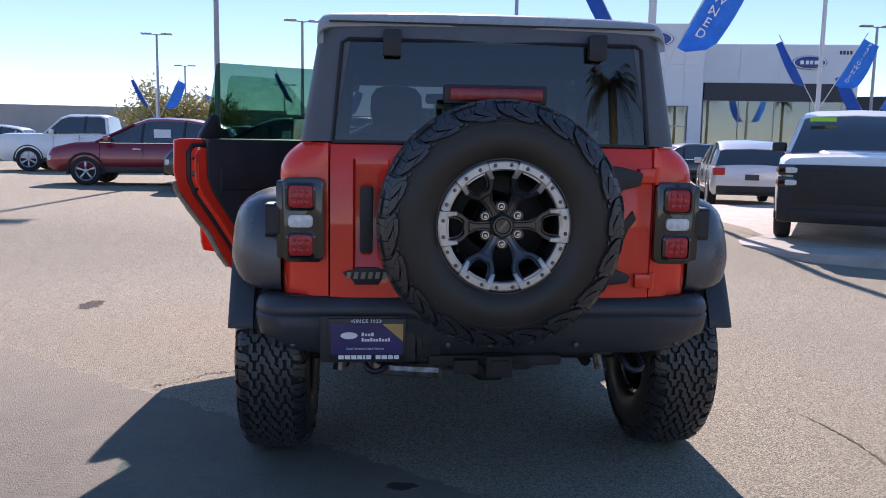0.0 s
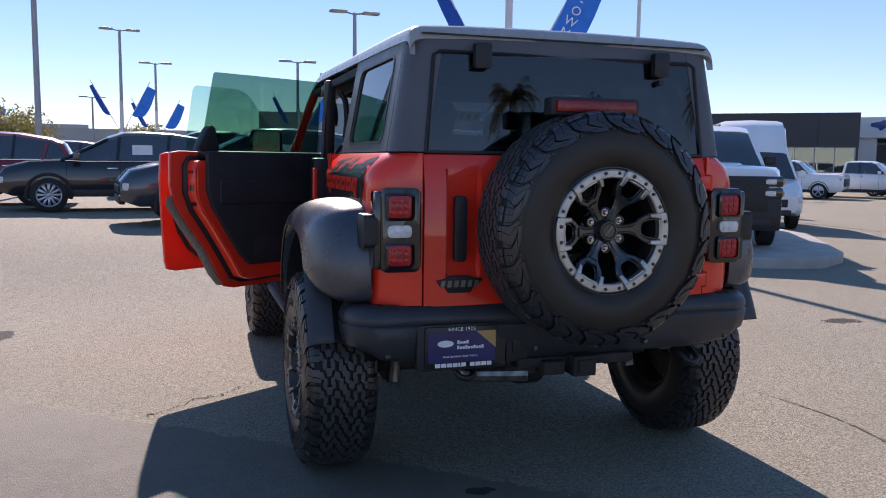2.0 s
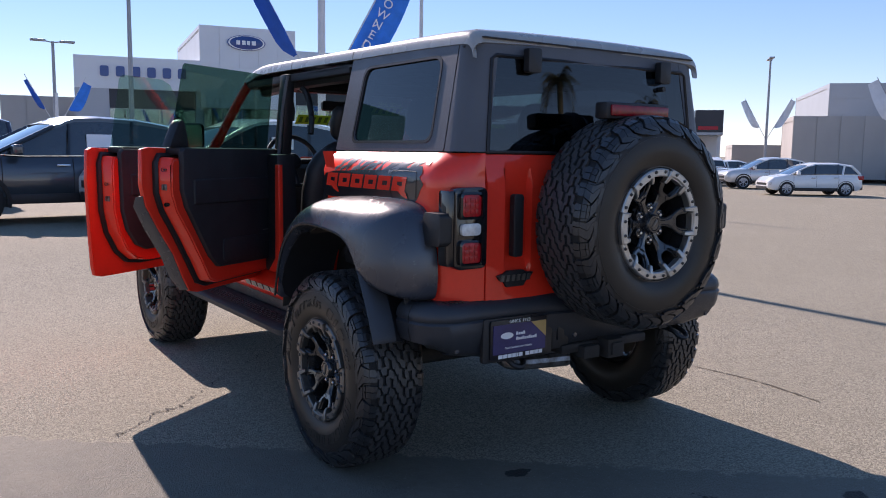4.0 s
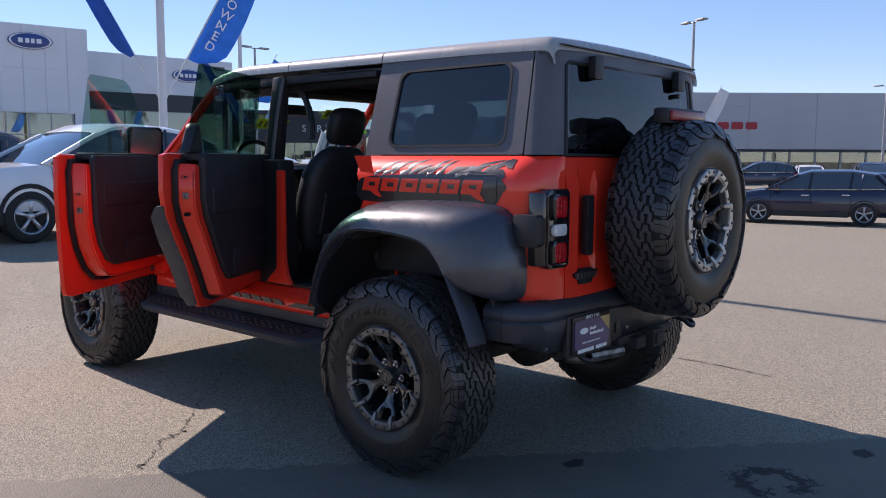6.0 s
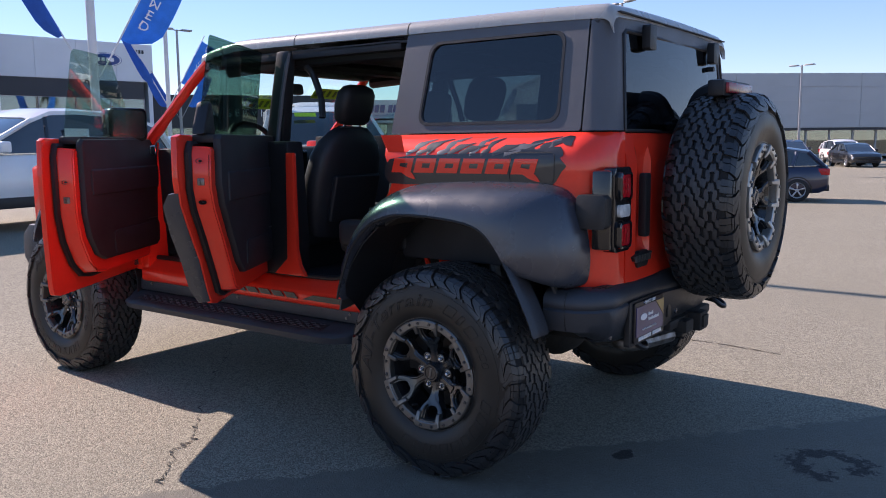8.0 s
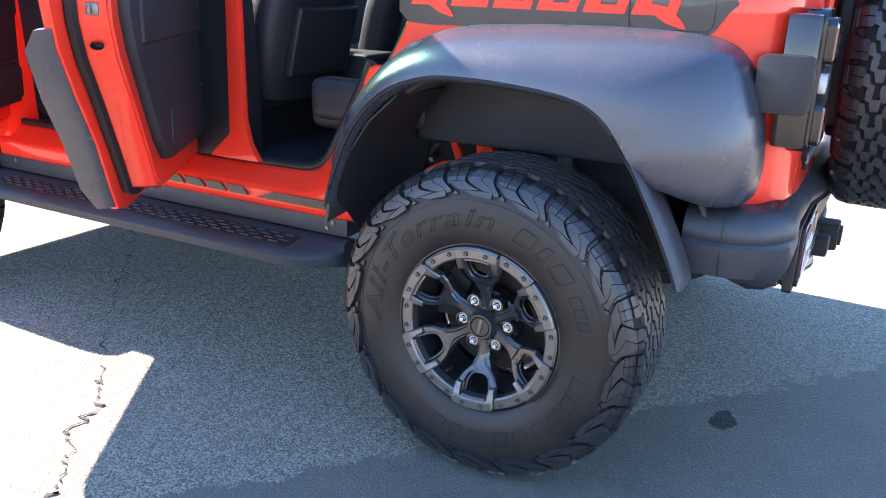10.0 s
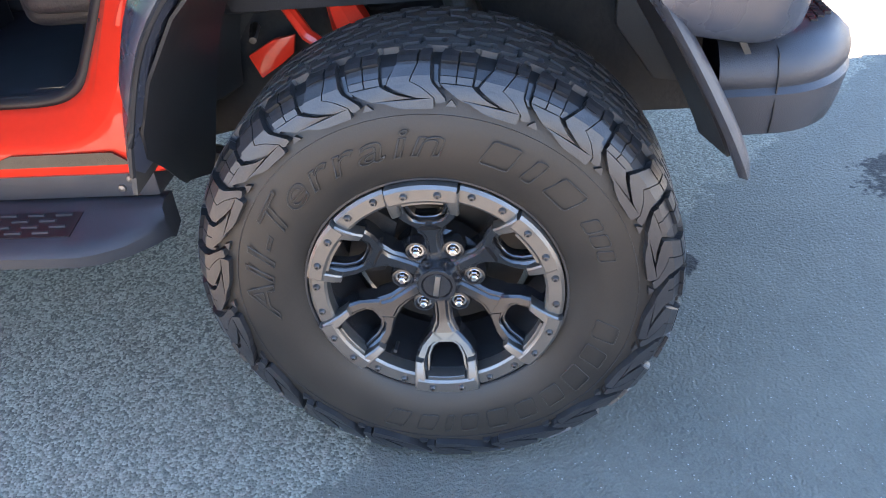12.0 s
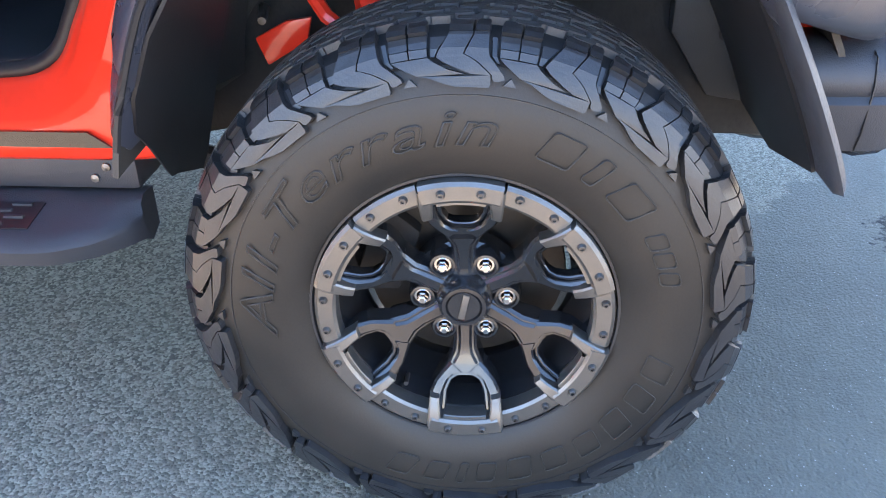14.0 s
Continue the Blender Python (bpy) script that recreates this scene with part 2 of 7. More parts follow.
def lettering(name, text, size, material, parent, m, depth=0.002, spacing=1.0, label="", align="CENTER", shear=0.0, outline=0.0):
    """Words as a mesh in the built-in font: x along the line, z of the mesh towards the reader."""
    cu = bpy.data.curves.new(name, "FONT")
    cu.body, cu.size, cu.extrude, cu.space_character, cu.align_x, cu.align_y, cu.shear = text, size, depth, spacing, align, "CENTER", shear
    cu.resolution_u = 3
    if outline:
        cu.fill_mode, cu.bevel_depth, cu.bevel_resolution = "NONE", outline, 1
    tmp = bpy.data.objects.new("tmp", cu)
    me = bpy.data.meshes.new_from_object(tmp)
    bpy.data.objects.remove(tmp)
    me.materials.clear()
    me.materials.append(material)
    ob = new(name, me)
    ob.parent = parent
    ob.matrix_basis = m
    if label:
        ob["label"] = label
    return ob


# ---- ground ----
def ground_material():
    m = bpy.data.materials.new("worn_asphalt")
    m.use_nodes = True
    nt = m.node_tree
    N, L = nt.nodes, nt.links
    b = N["Principled BSDF"]
    geo = N.new("ShaderNodeNewGeometry")
    def noise_(scale, detail=5, rough=0.6):
        n = N.new("ShaderNodeTexNoise")
        n.inputs["Scale"].default_value, n.inputs["Detail"].default_value, n.inputs["Roughness"].default_value = scale, detail, rough
        L.new(geo.outputs["Position"], n.inputs["Vector"])
        return n.outputs["Fac"]
    def rng(v, a, b_, c, d):
        r = N.new("ShaderNodeMapRange")
        for k, x in zip(("From Min", "From Max", "To Min", "To Max"), (a, b_, c, d)):
            r.inputs[k].default_value = x
        L.new(v, r.inputs["Value"])
        return r.outputs[0]
    def mix(f, a, b_, mode="MIX"):
        x = N.new("ShaderNodeMix")
        x.data_type, x.blend_type = "RGBA", mode
        L.new(f, x.inputs["Factor"]) if not isinstance(f, float) else setattr(x.inputs["Factor"], "default_value", f)
        for k, v in (("A", a), ("B", b_)):
            if isinstance(v, tuple):
                x.inputs[k].default_value = (*v, 1)
            else:
                L.new(v, x.inputs[k])
        return x.outputs["Result"]
    def math_(op, a, b_=None):
        x = N.new("ShaderNodeMath")
        x.operation = op
        for i, v in enumerate((a, b_)):
            if v is None:
                continue
            if isinstance(v, (int, float)):
                x.inputs[i].default_value = v
            else:
                L.new(v, x.inputs[i])
        return x.outputs[0]
    # stones in the old surface
    vor = N.new("ShaderNodeTexVoronoi")
    vor.inputs["Scale"].default_value = 140
    L.new(geo.outputs["Position"], vor.inputs["Vector"])
    grit = noise_(170, 3, 0.7)
    broad = noise_(0.35, 4)
    mid = noise_(3.2, 5)
    # old pale asphalt and the smoother dark sheet beyond the seam
    stone = N.new("ShaderNodeSeparateColor")
    L.new(vor.outputs["Color"], stone.inputs[0])
    old = mix(rng(stone.outputs[0], 0.1, 1.0, 0.0, 1.0), (0.108, 0.099, 0.077), (0.430, 0.393, 0.298))
    old = mix(rng(mid, 0.35, 0.75, 0.0, 0.30), old, (0.226, 0.206, 0.156))
    new_ = mix(rng(grit, 0.35, 0.75, 0.0, 1.0), (0.102, 0.099, 0.084), (0.166, 0.158, 0.131))
    new_ = mix(rng(math_("MULTIPLY", rng(stone.outputs[1], 0.90, 0.92, 0.0, 1.0), rng(vor.outputs["Distance"], 0.30, 0.18, 0.0, 1.0)), 0.0, 1.0, 0.0, 0.9), new_, (0.55, 0.52, 0.47))
    new_ = mix(rng(noise_(22, 5, 0.7), 0.42, 0.62, 0.0, 0.45), new_, (0.085, 0.073, 0.056))
    new_ = mix(rng(mid, 0.45, 0.72, 0.0, 0.45), new_, (0.19, 0.165, 0.130))
    sep = N.new("ShaderNodeSeparateXYZ")
    L.new(geo.outputs["Position"], sep.inputs[0])
    # signed distance behind the diagonal seam, with a ragged edge
    d = math_("ADD", math_("MULTIPLY", sep.outputs[0], 0.643), math_("MULTIPLY", sep.outputs[1], 0.766))
    d = math_("ADD", d, 0.535)
    d = math_("ADD", d, rng(noise_(9, 4), 0.3, 0.7, -0.05, 0.05))
    side = rng(d, -0.012, 0.012, 1.0, 0.0)
    reach = rng(math_("ABSOLUTE", math_("ADD", math_("MULTIPLY", sep.outputs[0], -0.766), math_("MULTIPLY", sep.outputs[1], 0.643))), 2.2, 4.2, 1.0, 0.0)
    far = rng(d, -3.4, -1.8, 0.0, 1.0)
    side = math_("MULTIPLY", side, math_("MULTIPLY", far, reach))
    col = mix(side, old, new_)
    col = mix(rng(broad, 0.38, 0.66, 0.0, 0.45), col, (0.210, 0.192, 0.144))
    def blot(cx, cy, rx, ry, inner=0.0):
        """A ragged stain: 1 inside."""
        dx, dy = math_("DIVIDE", math_("SUBTRACT", sep.outputs[0], cx), rx), math_("DIVIDE", math_("SUBTRACT", sep.outputs[1], cy), ry)
        r = math_("SQRT", math_("ADD", math_("MULTIPLY", dx, dx), math_("MULTIPLY", dy, dy)))
        r = math_("ADD", r, rng(noise_(14, 5, 0.7), 0.25, 0.75, -0.45, 0.45))
        v = rng(r, 0.85, 1.0, 1.0, 0.0)
        return math_("MULTIPLY", v, rng(r, inner - 0.08, inner + 0.05, 0.0, 1.0)) if inner else v
    wet = blot(-0.35, -0.59, 0.075, 0.045)
    for args in ((0.06, -1.39, 0.20, 0.19, 0.52), (0.75, -1.6, 0.07, 0.05), (-3.0, 3.4, 0.10, 0.22), (4.3, 2.2, 0.2, 0.12)):
        wet = math_("MAXIMUM", wet, blot(*args))
    wet = math_("MULTIPLY", wet, math_("SUBTRACT", 1.0, blot(-0.09, -1.53, 0.10, 0.08)))
    col = mix(math_("MULTIPLY", wet, 0.92), col, (0.022, 0.020, 0.018))
    L.new(col, b.inputs["Base Color"])
    L.new(rng(side, 0.0, 1.0, 0.90, 0.78), b.inputs["Roughness"])
    b.inputs["Specular IOR Level"].default_value = 0.3
    bp = N.new("ShaderNodeBump")
    bp.inputs["Strength"].default_value, bp.inputs["Distance"].default_value = 0.7, 0.006
    h = math_("ADD", math_("MULTIPLY", vor.outputs["Distance"], rng(side, 0, 1, -1.0, -0.55)), math_("ADD", math_("MULTIPLY", grit, 0.5), math_("MULTIPLY", noise_(75, 3, 0.6), rng(side, 0, 1, 0.2, 1.8))))
    L.new(h, bp.inputs["Height"])
    L.new(bp.outputs[0], b.inputs["Normal"])
    return m


M_GROUND = ground_material()
M_CONCRETE = mat("pale_concrete", (0.42, 0.40, 0.36), 0.85, vary=0.25, scale=3, bump=0.3, bump_scale=90)
M_WALLWHITE = mat("white_metal_panel", (0.74, 0.75, 0.76), 0.45, vary=0.06, scale=0.6)
M_WALLGREY = mat("silver_grey_panel", (0.40, 0.41, 0.43), 0.42, 0.3, vary=0.08, scale=0.5)
M_WALLDARK = mat("charcoal_panel", (0.045, 0.047, 0.055), 0.5, vary=0.15, scale=0.5)
M_FARWALL = mat("far_stucco", (0.42, 0.40, 0.38), 0.8, vary=0.15, scale=0.4)
M_SHOPGLASS = glass("shopfront_glass", (0.62, 0.86, 0.84), 0.80, mirror=0.16)
M_SHOPINSIDE = mat("dim_showroom_inside", (0.46, 0.52, 0.52), 0.8, vary=0.4, scale=0.6)
# indoor shade put into a near-black colour
M_DARKINSIDE = mat("shaded_showroom_inside", (0.05, 0.055, 0.06), 0.8, vary=0.4, scale=0.6)
M_POLE = mat("galvanised_pole", (0.36, 0.36, 0.37), 0.5, 0.5, vary=0.15, scale=3)
M_POLEWHITE = mat("white_painted_pole", (0.62, 0.63, 0.64), 0.45, vary=0.1, scale=3)
M_FLAG = mat("blue_flag_cloth", (0.02, 0.22, 0.78), 0.75, vary=0.25, scale=4)
M_FLAGDARK = mat("navy_flag_cloth", (0.012, 0.10, 0.45), 0.75, vary=0.25, scale=4)
M_FLAGWHITE = mat("white_flag_cloth", (0.7, 0.72, 0.75), 0.75, vary=0.1, scale=4)
M_SIGNBLUE = mat("sign_blue", (0.01, 0.05, 0.22), 0.3, coat=0.5)
M_SIGNRED = mat("sign_red", (0.45, 0.02, 0.03), 0.4)

def ramp(a, b, v):
    t = max(0.0, min(1.0, (v - a) / (b - a)))
    return t * t * (3 - 2 * t)


def gz(x, y):
    """Height of the lot: it rises gently ahead and falls away to the right."""
    return 0.30 * ramp(4.5, 8.8, y) * (1 - ramp(3.0, 9.0, x)) - 0.25 * ramp(9.0, 18.0, x)


bm = bm_new()
axis_x = [-1500, -300, -80, -40] + [-30 + 1.5 * k for k in range(41)] + [36, 50, 80, 300, 1500]
axis_y = [-1500, -300, -60, -20, -8] + [-4 + 1.0 * k for k in range(20)] + [20, 30, 60, 120, 300, 1500]
loft(bm, [[(x, y, gz(x, y)) for x in axis_x] for y in axis_y])
bm.faces.ensure_lookup_table()
ground = obj("ground", bm, M_GROUND, smooth=60)
tagged(ground, "worn tan-grey asphalt of a wide dealership car park", "ground", kind="structure")

# long crack across the old asphalt, and a faint streak beside the car
M_CRACK = mat("crack_dark", (0.04, 0.036, 0.031), 0.9, vary=0.3, scale=20)
bm = bm_new()
rd = random.Random(3)
pts = [(0.43, 3.04), (-0.10, 2.52), (-0.55, 2.10), (-0.92, 1.74), (-1.22, 1.40), (-1.36, 1.25), (-1.52, 1.17), (-1.70, 0.98), (-1.82, 0.90)]
rows = []
for (x0, y0), (x1, y1) in zip(pts, pts[1:]):
    for k in range(12):
        t = k / 12
        jx, jy = rd.gauss(0, 0.012), rd.gauss(0, 0.012)
        w = 0.0024 + 0.0040 * rd.random()
        rows.append([(x0 + (x1 - x0) * t + jx - w, y0 + (y1 - y0) * t + jy - w, 0.004), (x0 + (x1 - x0) * t + jx + w, y0 + (y1 - y0) * t + jy + w, 0.004)])
loft(bm, rows)
tagged(obj("crack", bm, M_CRACK), "thin dark jagged crack in the asphalt", "crack", kind="structure")
bm = bm_new()
rows = []
for k in range(60):
    t = k / 59
    x, y = 1.90 + 0.09 * math.sin(3.0 * t), 0.42 - 1.15 * t
    w = (0.003 + 0.013 * t * (1.2 - t)) * (0.2 + 1.2 * rd.random())
    rows.append([(x - w + rd.gauss(0, 0.004), y, 0.004), (x + w + rd.gauss(0, 0.004), y, 0.004)])
loft(bm, rows)
tagged(obj("tar_streak", bm, mat("tar_grey", (0.115, 0.096, 0.070), 0.9, vary=0.5, scale=60)), "faint dark tar streak on the asphalt", "streak", kind="structure")

# ---- buildings ----
def panel_wall(name, x0, x1, y, z0, z1, nx, nz, material, depth=0.35, parent=None, label=""):
    """A wall facing -y out of panels with open joints."""
    wall = obj(name, box(x0, x1, y + 0.04, y + depth, z0, z1), material, parent, label)
    a, c = (x1 - x0) / nx, (z1 - z0) / nz
    first = None
    for i in range(nx):
        for k in range(nz):
            if first is None:
                first = part("panel", box(0.02, a - 0.02, 0, 0.05, 0.02, c - 0.02), material, wall, smooth=None)
                o = first
            else:
                o = new("panel", first.data)
                o.parent = wall
            o.matrix_basis = pose(x0 + a * i, y, z0 + c * k)
    return wall


def building_shell(name, label, m, w, d, h):
    b_ = thing(name, label, "building", m)
    bm = bm_new()
    add_box(bm, 0, 0.3, 0.3, d, 0, h)
    add_box(bm, w - 0.3, w, 0.3, d, 0, h)
    add_box(bm, 0, w, d - 0.3, d, 0, h)
    return b_, bm


def storefront(parent, x0, x1, y, z0, z1, nx, nz, bar=0.07):
    bm = bm_new()
    for i in range(nx + 1):
        x = x0 + (x1 - x0) * i / nx
        add_box(bm, x - bar / 2, x + bar / 2, y, y + 0.12, z0, z1)
    for k in range(nz + 1):
        z = z0 + (z1 - z0) * k / nz
        add_box(bm, x0, x1, y + 0.002, y + 0.118, z - bar / 2, z + bar / 2)
    w = part("window", box(x0, x1, y + 0.05, y + 0.07, z0, z1), M_SHOPGLASS, parent, smooth=None)
    part("window_frame", bm, M_POLE, w, smooth=None)
    return w


# showroom: white hall with a glass front, tower and lettered wing
hall, bm = building_shell("showroom", "white panelled car showroom with a tall glass front", pose(21.6, 51.5, 0, 0, 0, -10), 10.6, 22, 8.5)
part("wall", bm, M_WALLWHITE, hall, smooth=None)
part("roof", box(0, 10.6, 0.3, 22, 7.6, 7.75), M_CONCRETE, hall, smooth=None)
part("floor", box(0, 10.6, 0.3, 22, 0.02, 0.1), M_SHOPINSIDE, hall, smooth=None)
panel_wall("wall", 0, 10.6, 0, 5.9, 8.5, 4, 1, M_WALLWHITE, parent=hall)
part("fascia", box(0.4, 9.9, 0.1, 0.4, 4.7, 5.9), M_WALLDARK, hall, "dark recessed band over the glass", smooth=None)
storefront(hall, 0.4, 9.9, 0.12, 0.2, 4.7, 4, 1, 0.05)
tower, bm = building_shell("tower", "white panelled entrance tower of the showroom", pose(14.75, 50.3, 0, 0, 0, -11), 6.3, 14, 9.5)
part("wall", bm, M_WALLWHITE, tower, smooth=None)
part("roof", box(0, 6.3, 0.3, 14, 9.1, 9.25), M_CONCRETE, tower, smooth=None)
panel_wall("wall", 0, 6.3, 0, 4.2, 9.5, 5, 2, M_WALLWHITE, parent=tower)
panel_wall("wall", 5.4, 6.3, 0, 0, 4.2, 1, 2, M_WALLWHITE, parent=tower)
storefront(tower, 0.2, 5.3, 0.1, 0.2, 4.2, 4, 3)
wing, bm = building_shell("office_wing", "pale grey showroom wing with a dark glass band", pose(7.4, 52.0, 0, 0, 0, -13), 7.55, 14, 7.2)
part("wall", bm, M_WALLWHITE, wing, smooth=None)
part("roof", box(0, 7.55, 0.3, 14, 6.8, 6.9), M_CONCRETE, wing, smooth=None)
panel_wall("wall", 0, 7.55, 0, 5.2, 7.2, 4, 1, M_WALLWHITE, parent=wing)
part("fascia", box(2.0, 7.2, 0.1, 0.35, 4.0, 5.2), M_WALLDARK, wing, smooth=None)
panel_wall("wall", 0, 2.0, 0, 0, 5.2, 1, 2, M_WALLGREY, parent=wing)
storefront(wing, 2.0, 7.2, 0.1, 0.2, 4.0, 5, 2)
low, bm = building_shell("annexe", "low pale stucco annexe with a strip window", pose(3.5, 54, 0, 0, 0, -10), 4.3, 12, 4.65)
part("wall", bm, M_FARWALL, low, smooth=None)
panel_wall("wall", 0, 4.3, 0, 2.0, 4.65, 3, 1, M_FARWALL, parent=low)
panel_wall("wall", 0, 4.3, 0, 0, 0.9, 3, 1, M_FARWALL, parent=low)
storefront(low, 0.3, 4.0, 0.1, 0.9, 2.0, 4, 1)
part("roof", box(0, 4.3, 0.3, 12, 4.2, 4.3), M_CONCRETE, low, smooth=None)


def oval_sign(parent, m, w):
    bm = bm_new()
    lathe(bm, [(-0.12, 0.001), (-0.12, 0.94), (-0.10, 1.0), (0.0, 1.0)], 40, axis="y")
    bm.transform(Matrix.Diagonal((w / 2, 1, w / 5, 1)))
    s = part("sign", bm, M_SIGNBLUE, parent, "blue oval sign with a white rim", smooth=40)
    s.matrix_basis = m
    bm = bm_new()
    rows = []
    for k in range(41):
        a = 2 * math.pi * k / 40
        rows.append([(w / 2 * r * math.cos(a), -0.128, w / 5 * r * math.sin(a)) for r in (0.86, 0.95)])
    loft(bm, rows)
    for dx, dw in ((-0.22, 0.10), (-0.07, 0.09), (0.05, 0.08), (0.19, 0.11)):
        add_box(bm, w * (dx - dw / 2), w * (dx + dw / 2), -0.135, -0.125, -w * 0.055, w * 0.055, 0)
    part("sign_marking", bm, M_WHITE, s, smooth=None)


oval_sign(hall, pose(7.2, 0, 7.3), 2.3)
oval_sign(tower, pose(3.0, 0, 8.5), 2.5)
for i in range(6):
    x = 1.5 + i * 0.93
    part("sign_bar", prism(bm_new(), rrect(x, x + 0.52, 5.95, 6.6, 0.12), -0.1, 0.0, "y"), M_SIGNBLUE, wing, "dark blue bar of the sign", smooth=None)
for i in range(4):
    part("sign_bar", box(9.15 + i * 0.22, 9.3 + i * 0.22, -0.02, 0.02, 7.85, 8.1), M_WALLDARK, hall, smooth=None)

# dark service building, quick tyre shop, long silver building
SVC_W, SVC_H = 15.9, 5.1
svc, bm = building_shell("service_building", "long charcoal service building with white lettering", pose(30.7, 51.6, 0, 0, 0, -38.4), SVC_W, 12, SVC_H)
part("wall", bm, M_WALLDARK, svc, smooth=None)
panel_wall("wall", 0, SVC_W, 0, 2.7, SVC_H, 6, 1, M_WALLDARK, parent=svc)
part("roof", box(0, SVC_W, 0.3, 12, 4.6, 4.7), M_CONCRETE, svc, smooth=None)
part("floor", box(0, SVC_W, 0.3, 12, 0.02, 0.1), M_SHOPINSIDE, svc, smooth=None)
storefront(svc, 0.2, SVC_W - 0.2, 0.15, 0.2, 2.7, 12, 1)
lettering("sign_lettering", "SERVICE", 0.74, M_WHITE, svc, pose(9.2, -0.03, 3.75, 90, 0, 0), 0.05, 1.55)

shop, bm = building_shell("tyre_shop", "tyre shop with a white sign panel over a dark canopy", pose(50.9, 49.8, 0, 0, 0, -51), 10.2, 9, 5.0)
part("wall", bm, M_WALLWHITE, shop, smooth=None)
part("roof", box(0, 10.2, 0.3, 9, 4.7, 4.8), M_CONCRETE, shop, smooth=None)
part("sign_panel", box(0.0, 8.0, -0.3, 0.3, 3.67, 5.33, 0.02), M_WALLWHITE, shop, "white fascia with blue name bars", smooth=None)
part("canopy", box(3.3, 10.3, -2.6, 0.28, 3.2, 3.44, 0.02), M_WALLGREY, shop, "grey canopy", smooth=None)
part("fascia", box(8.02, 10.3, -2.5, 0.28, 3.46, 5.30, 0.02), M_WALLDARK, shop, smooth=None)
part("canopy_post", box(9.9, 10.15, -2.4, -2.15, 0, 3.2), M_POLEWHITE, shop, smooth=None)
part("wall", box(0, 1.4, 0.0, 0.3, 0, 3.66), M_WALLWHITE, shop, smooth=None)
part("wall", box(4.6, 10.2, 0.0, 0.3, 0, 3.19), M_WALLWHITE, shop, smooth=None)
part("floor", box(0, 10.2, 0.3, 9, 0.02, 0.1), M_SHOPINSIDE, shop, smooth=None)
storefront(shop, 1.4, 4.6, 0.1, 0.1, 3.19, 3, 2)
x = 2.1
for w in (0.62, 0.50, 0.24, 0.46, 0.52, 0.0, 0.46, 0.50, 0.52, 0.50):
    if w:
        part("sign_bar", prism(bm_new(), [(x, 4.20), (x + w - 0.09, 4.20), (x + w + 0.03, 4.88), (x + 0.12, 4.88)], -0.36, -0.3, "y"), M_SIGNBLUE, shop, smooth=None)
    x += w if w else 0.22
bm = bm_new()
prism(bm, [(0.9, 4.6), (1.5, 4.45), (1.6, 4.2), (1.9, 4.4), (2.2, 4.7), (1.9, 5.1), (1.6, 4.95), (0.95, 4.85)], -0.36, -0.3, "y")
part("sign_mark", bm, M_SIGNBLUE, shop, smooth=None)
lettering("sign_lettering", "TIRE & AUTO CENTER", 0.25, M_SIGNBLUE, shop, pose(4.7, -0.33, 3.93, 90, 0, 0), 0.02, 1.1)
part("sign_bar", box(8.3, 9.9, -2.56, -2.51, 3.65, 3.95), M_SIGNRED, shop, "small red sign", smooth=None)

hangar, bm = building_shell("silver_building", "long silver-grey panelled building over a low glass front", pose(56.8, 32.05, 0, 0, 0, -49.7), 54.6, 16, 7.0)
part("wall", bm, M_WALLGREY, hangar, smooth=None)
panel_wall("wall", 0, 54.6, -0.8, 2.45, 7.0, 10, 4, M_WALLGREY, 1.1, parent=hangar)
part("roof", box(0, 54.6, 0.3, 16, 6.6, 6.7), M_CONCRETE, hangar, smooth=None)
part("soffit", box(0, 54.6, -0.75, 0.3, 2.25, 2.43), M_WALLDARK, hangar, smooth=None)
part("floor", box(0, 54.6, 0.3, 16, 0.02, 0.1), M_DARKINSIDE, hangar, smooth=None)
# added backing, painted as indoor shade so that the glass front looks dark
part("dark_backing", box(0.3, 54.3, 2.2, 2.4, 0.1, 6.0), M_DARKINSIDE, hangar, smooth=None)
storefront(hangar, 0.1, 54.5, 0.12, 0.1, 2.3, 26, 1, 0.16)
for k in range(7):
    part("sign_bar", prism(bm_new(), rrect(3.8 + k * 1.15, 4.7 + k * 1.15, 4.05, 4.62, 0.12), -0.9, -0.82, "y"), M_SIGNRED, hangar, "red name letters as bars", smooth=None)

for nm, x, y, rz, w, d, h in (("far_building", -60, 120, 8, 46, 12, 6.0), ("far_building", -26, 118, 0, 30, 12, 5.2), ("far_building", 85, 52, -60, 26, 14, 6.2), ("far_building", 110, 20, -75, 40, 14, 4.6), ("far_building", -95, 88, 35, 44, 12, 6.5), ("far_building", 66, 47, -50, 20, 10, 2.6), ("far_building", 49.6, 30.1, -50, 7.5, 6, 4.3)):
    fb, bm = building_shell(nm, "distant low stucco building with a flat roof", pose(x, y, 0, 0, 0, rz), w, d, h)
    part("wall", bm, M_FARWALL, fb, smooth=None)
    panel_wall("wall", 0, w, 0, 0, h, 5, 1, M_FARWALL, parent=fb)
    part("roof", box(0, w, 0.3, d, h - 0.4, h - 0.3), M_CONCRETE, fb, smooth=None)

# ---- the red off-road car ----
suv = thing("off_road_suv", "red off-road SUV with open doors, grey hardtop and huge tyres", "suv", pose(0, 0, 0))
FAR = 0.03     # the right-hand flares stand a little further out


# wheels: axle along x, outer side towards -x
def tyre_profile():
    half = [(-0.108, 0.222), (-0.126, 0.229), (-0.146, 0.252), (-0.160, 0.288), (-0.165, 0.325), (-0.155, 0.375), (-0.147, 0.408), (-0.137, 0.432), (-0.120, 0.444), (-0.095, 0.4485), (-0.05, 0.4495), (0.0, 0.450)]
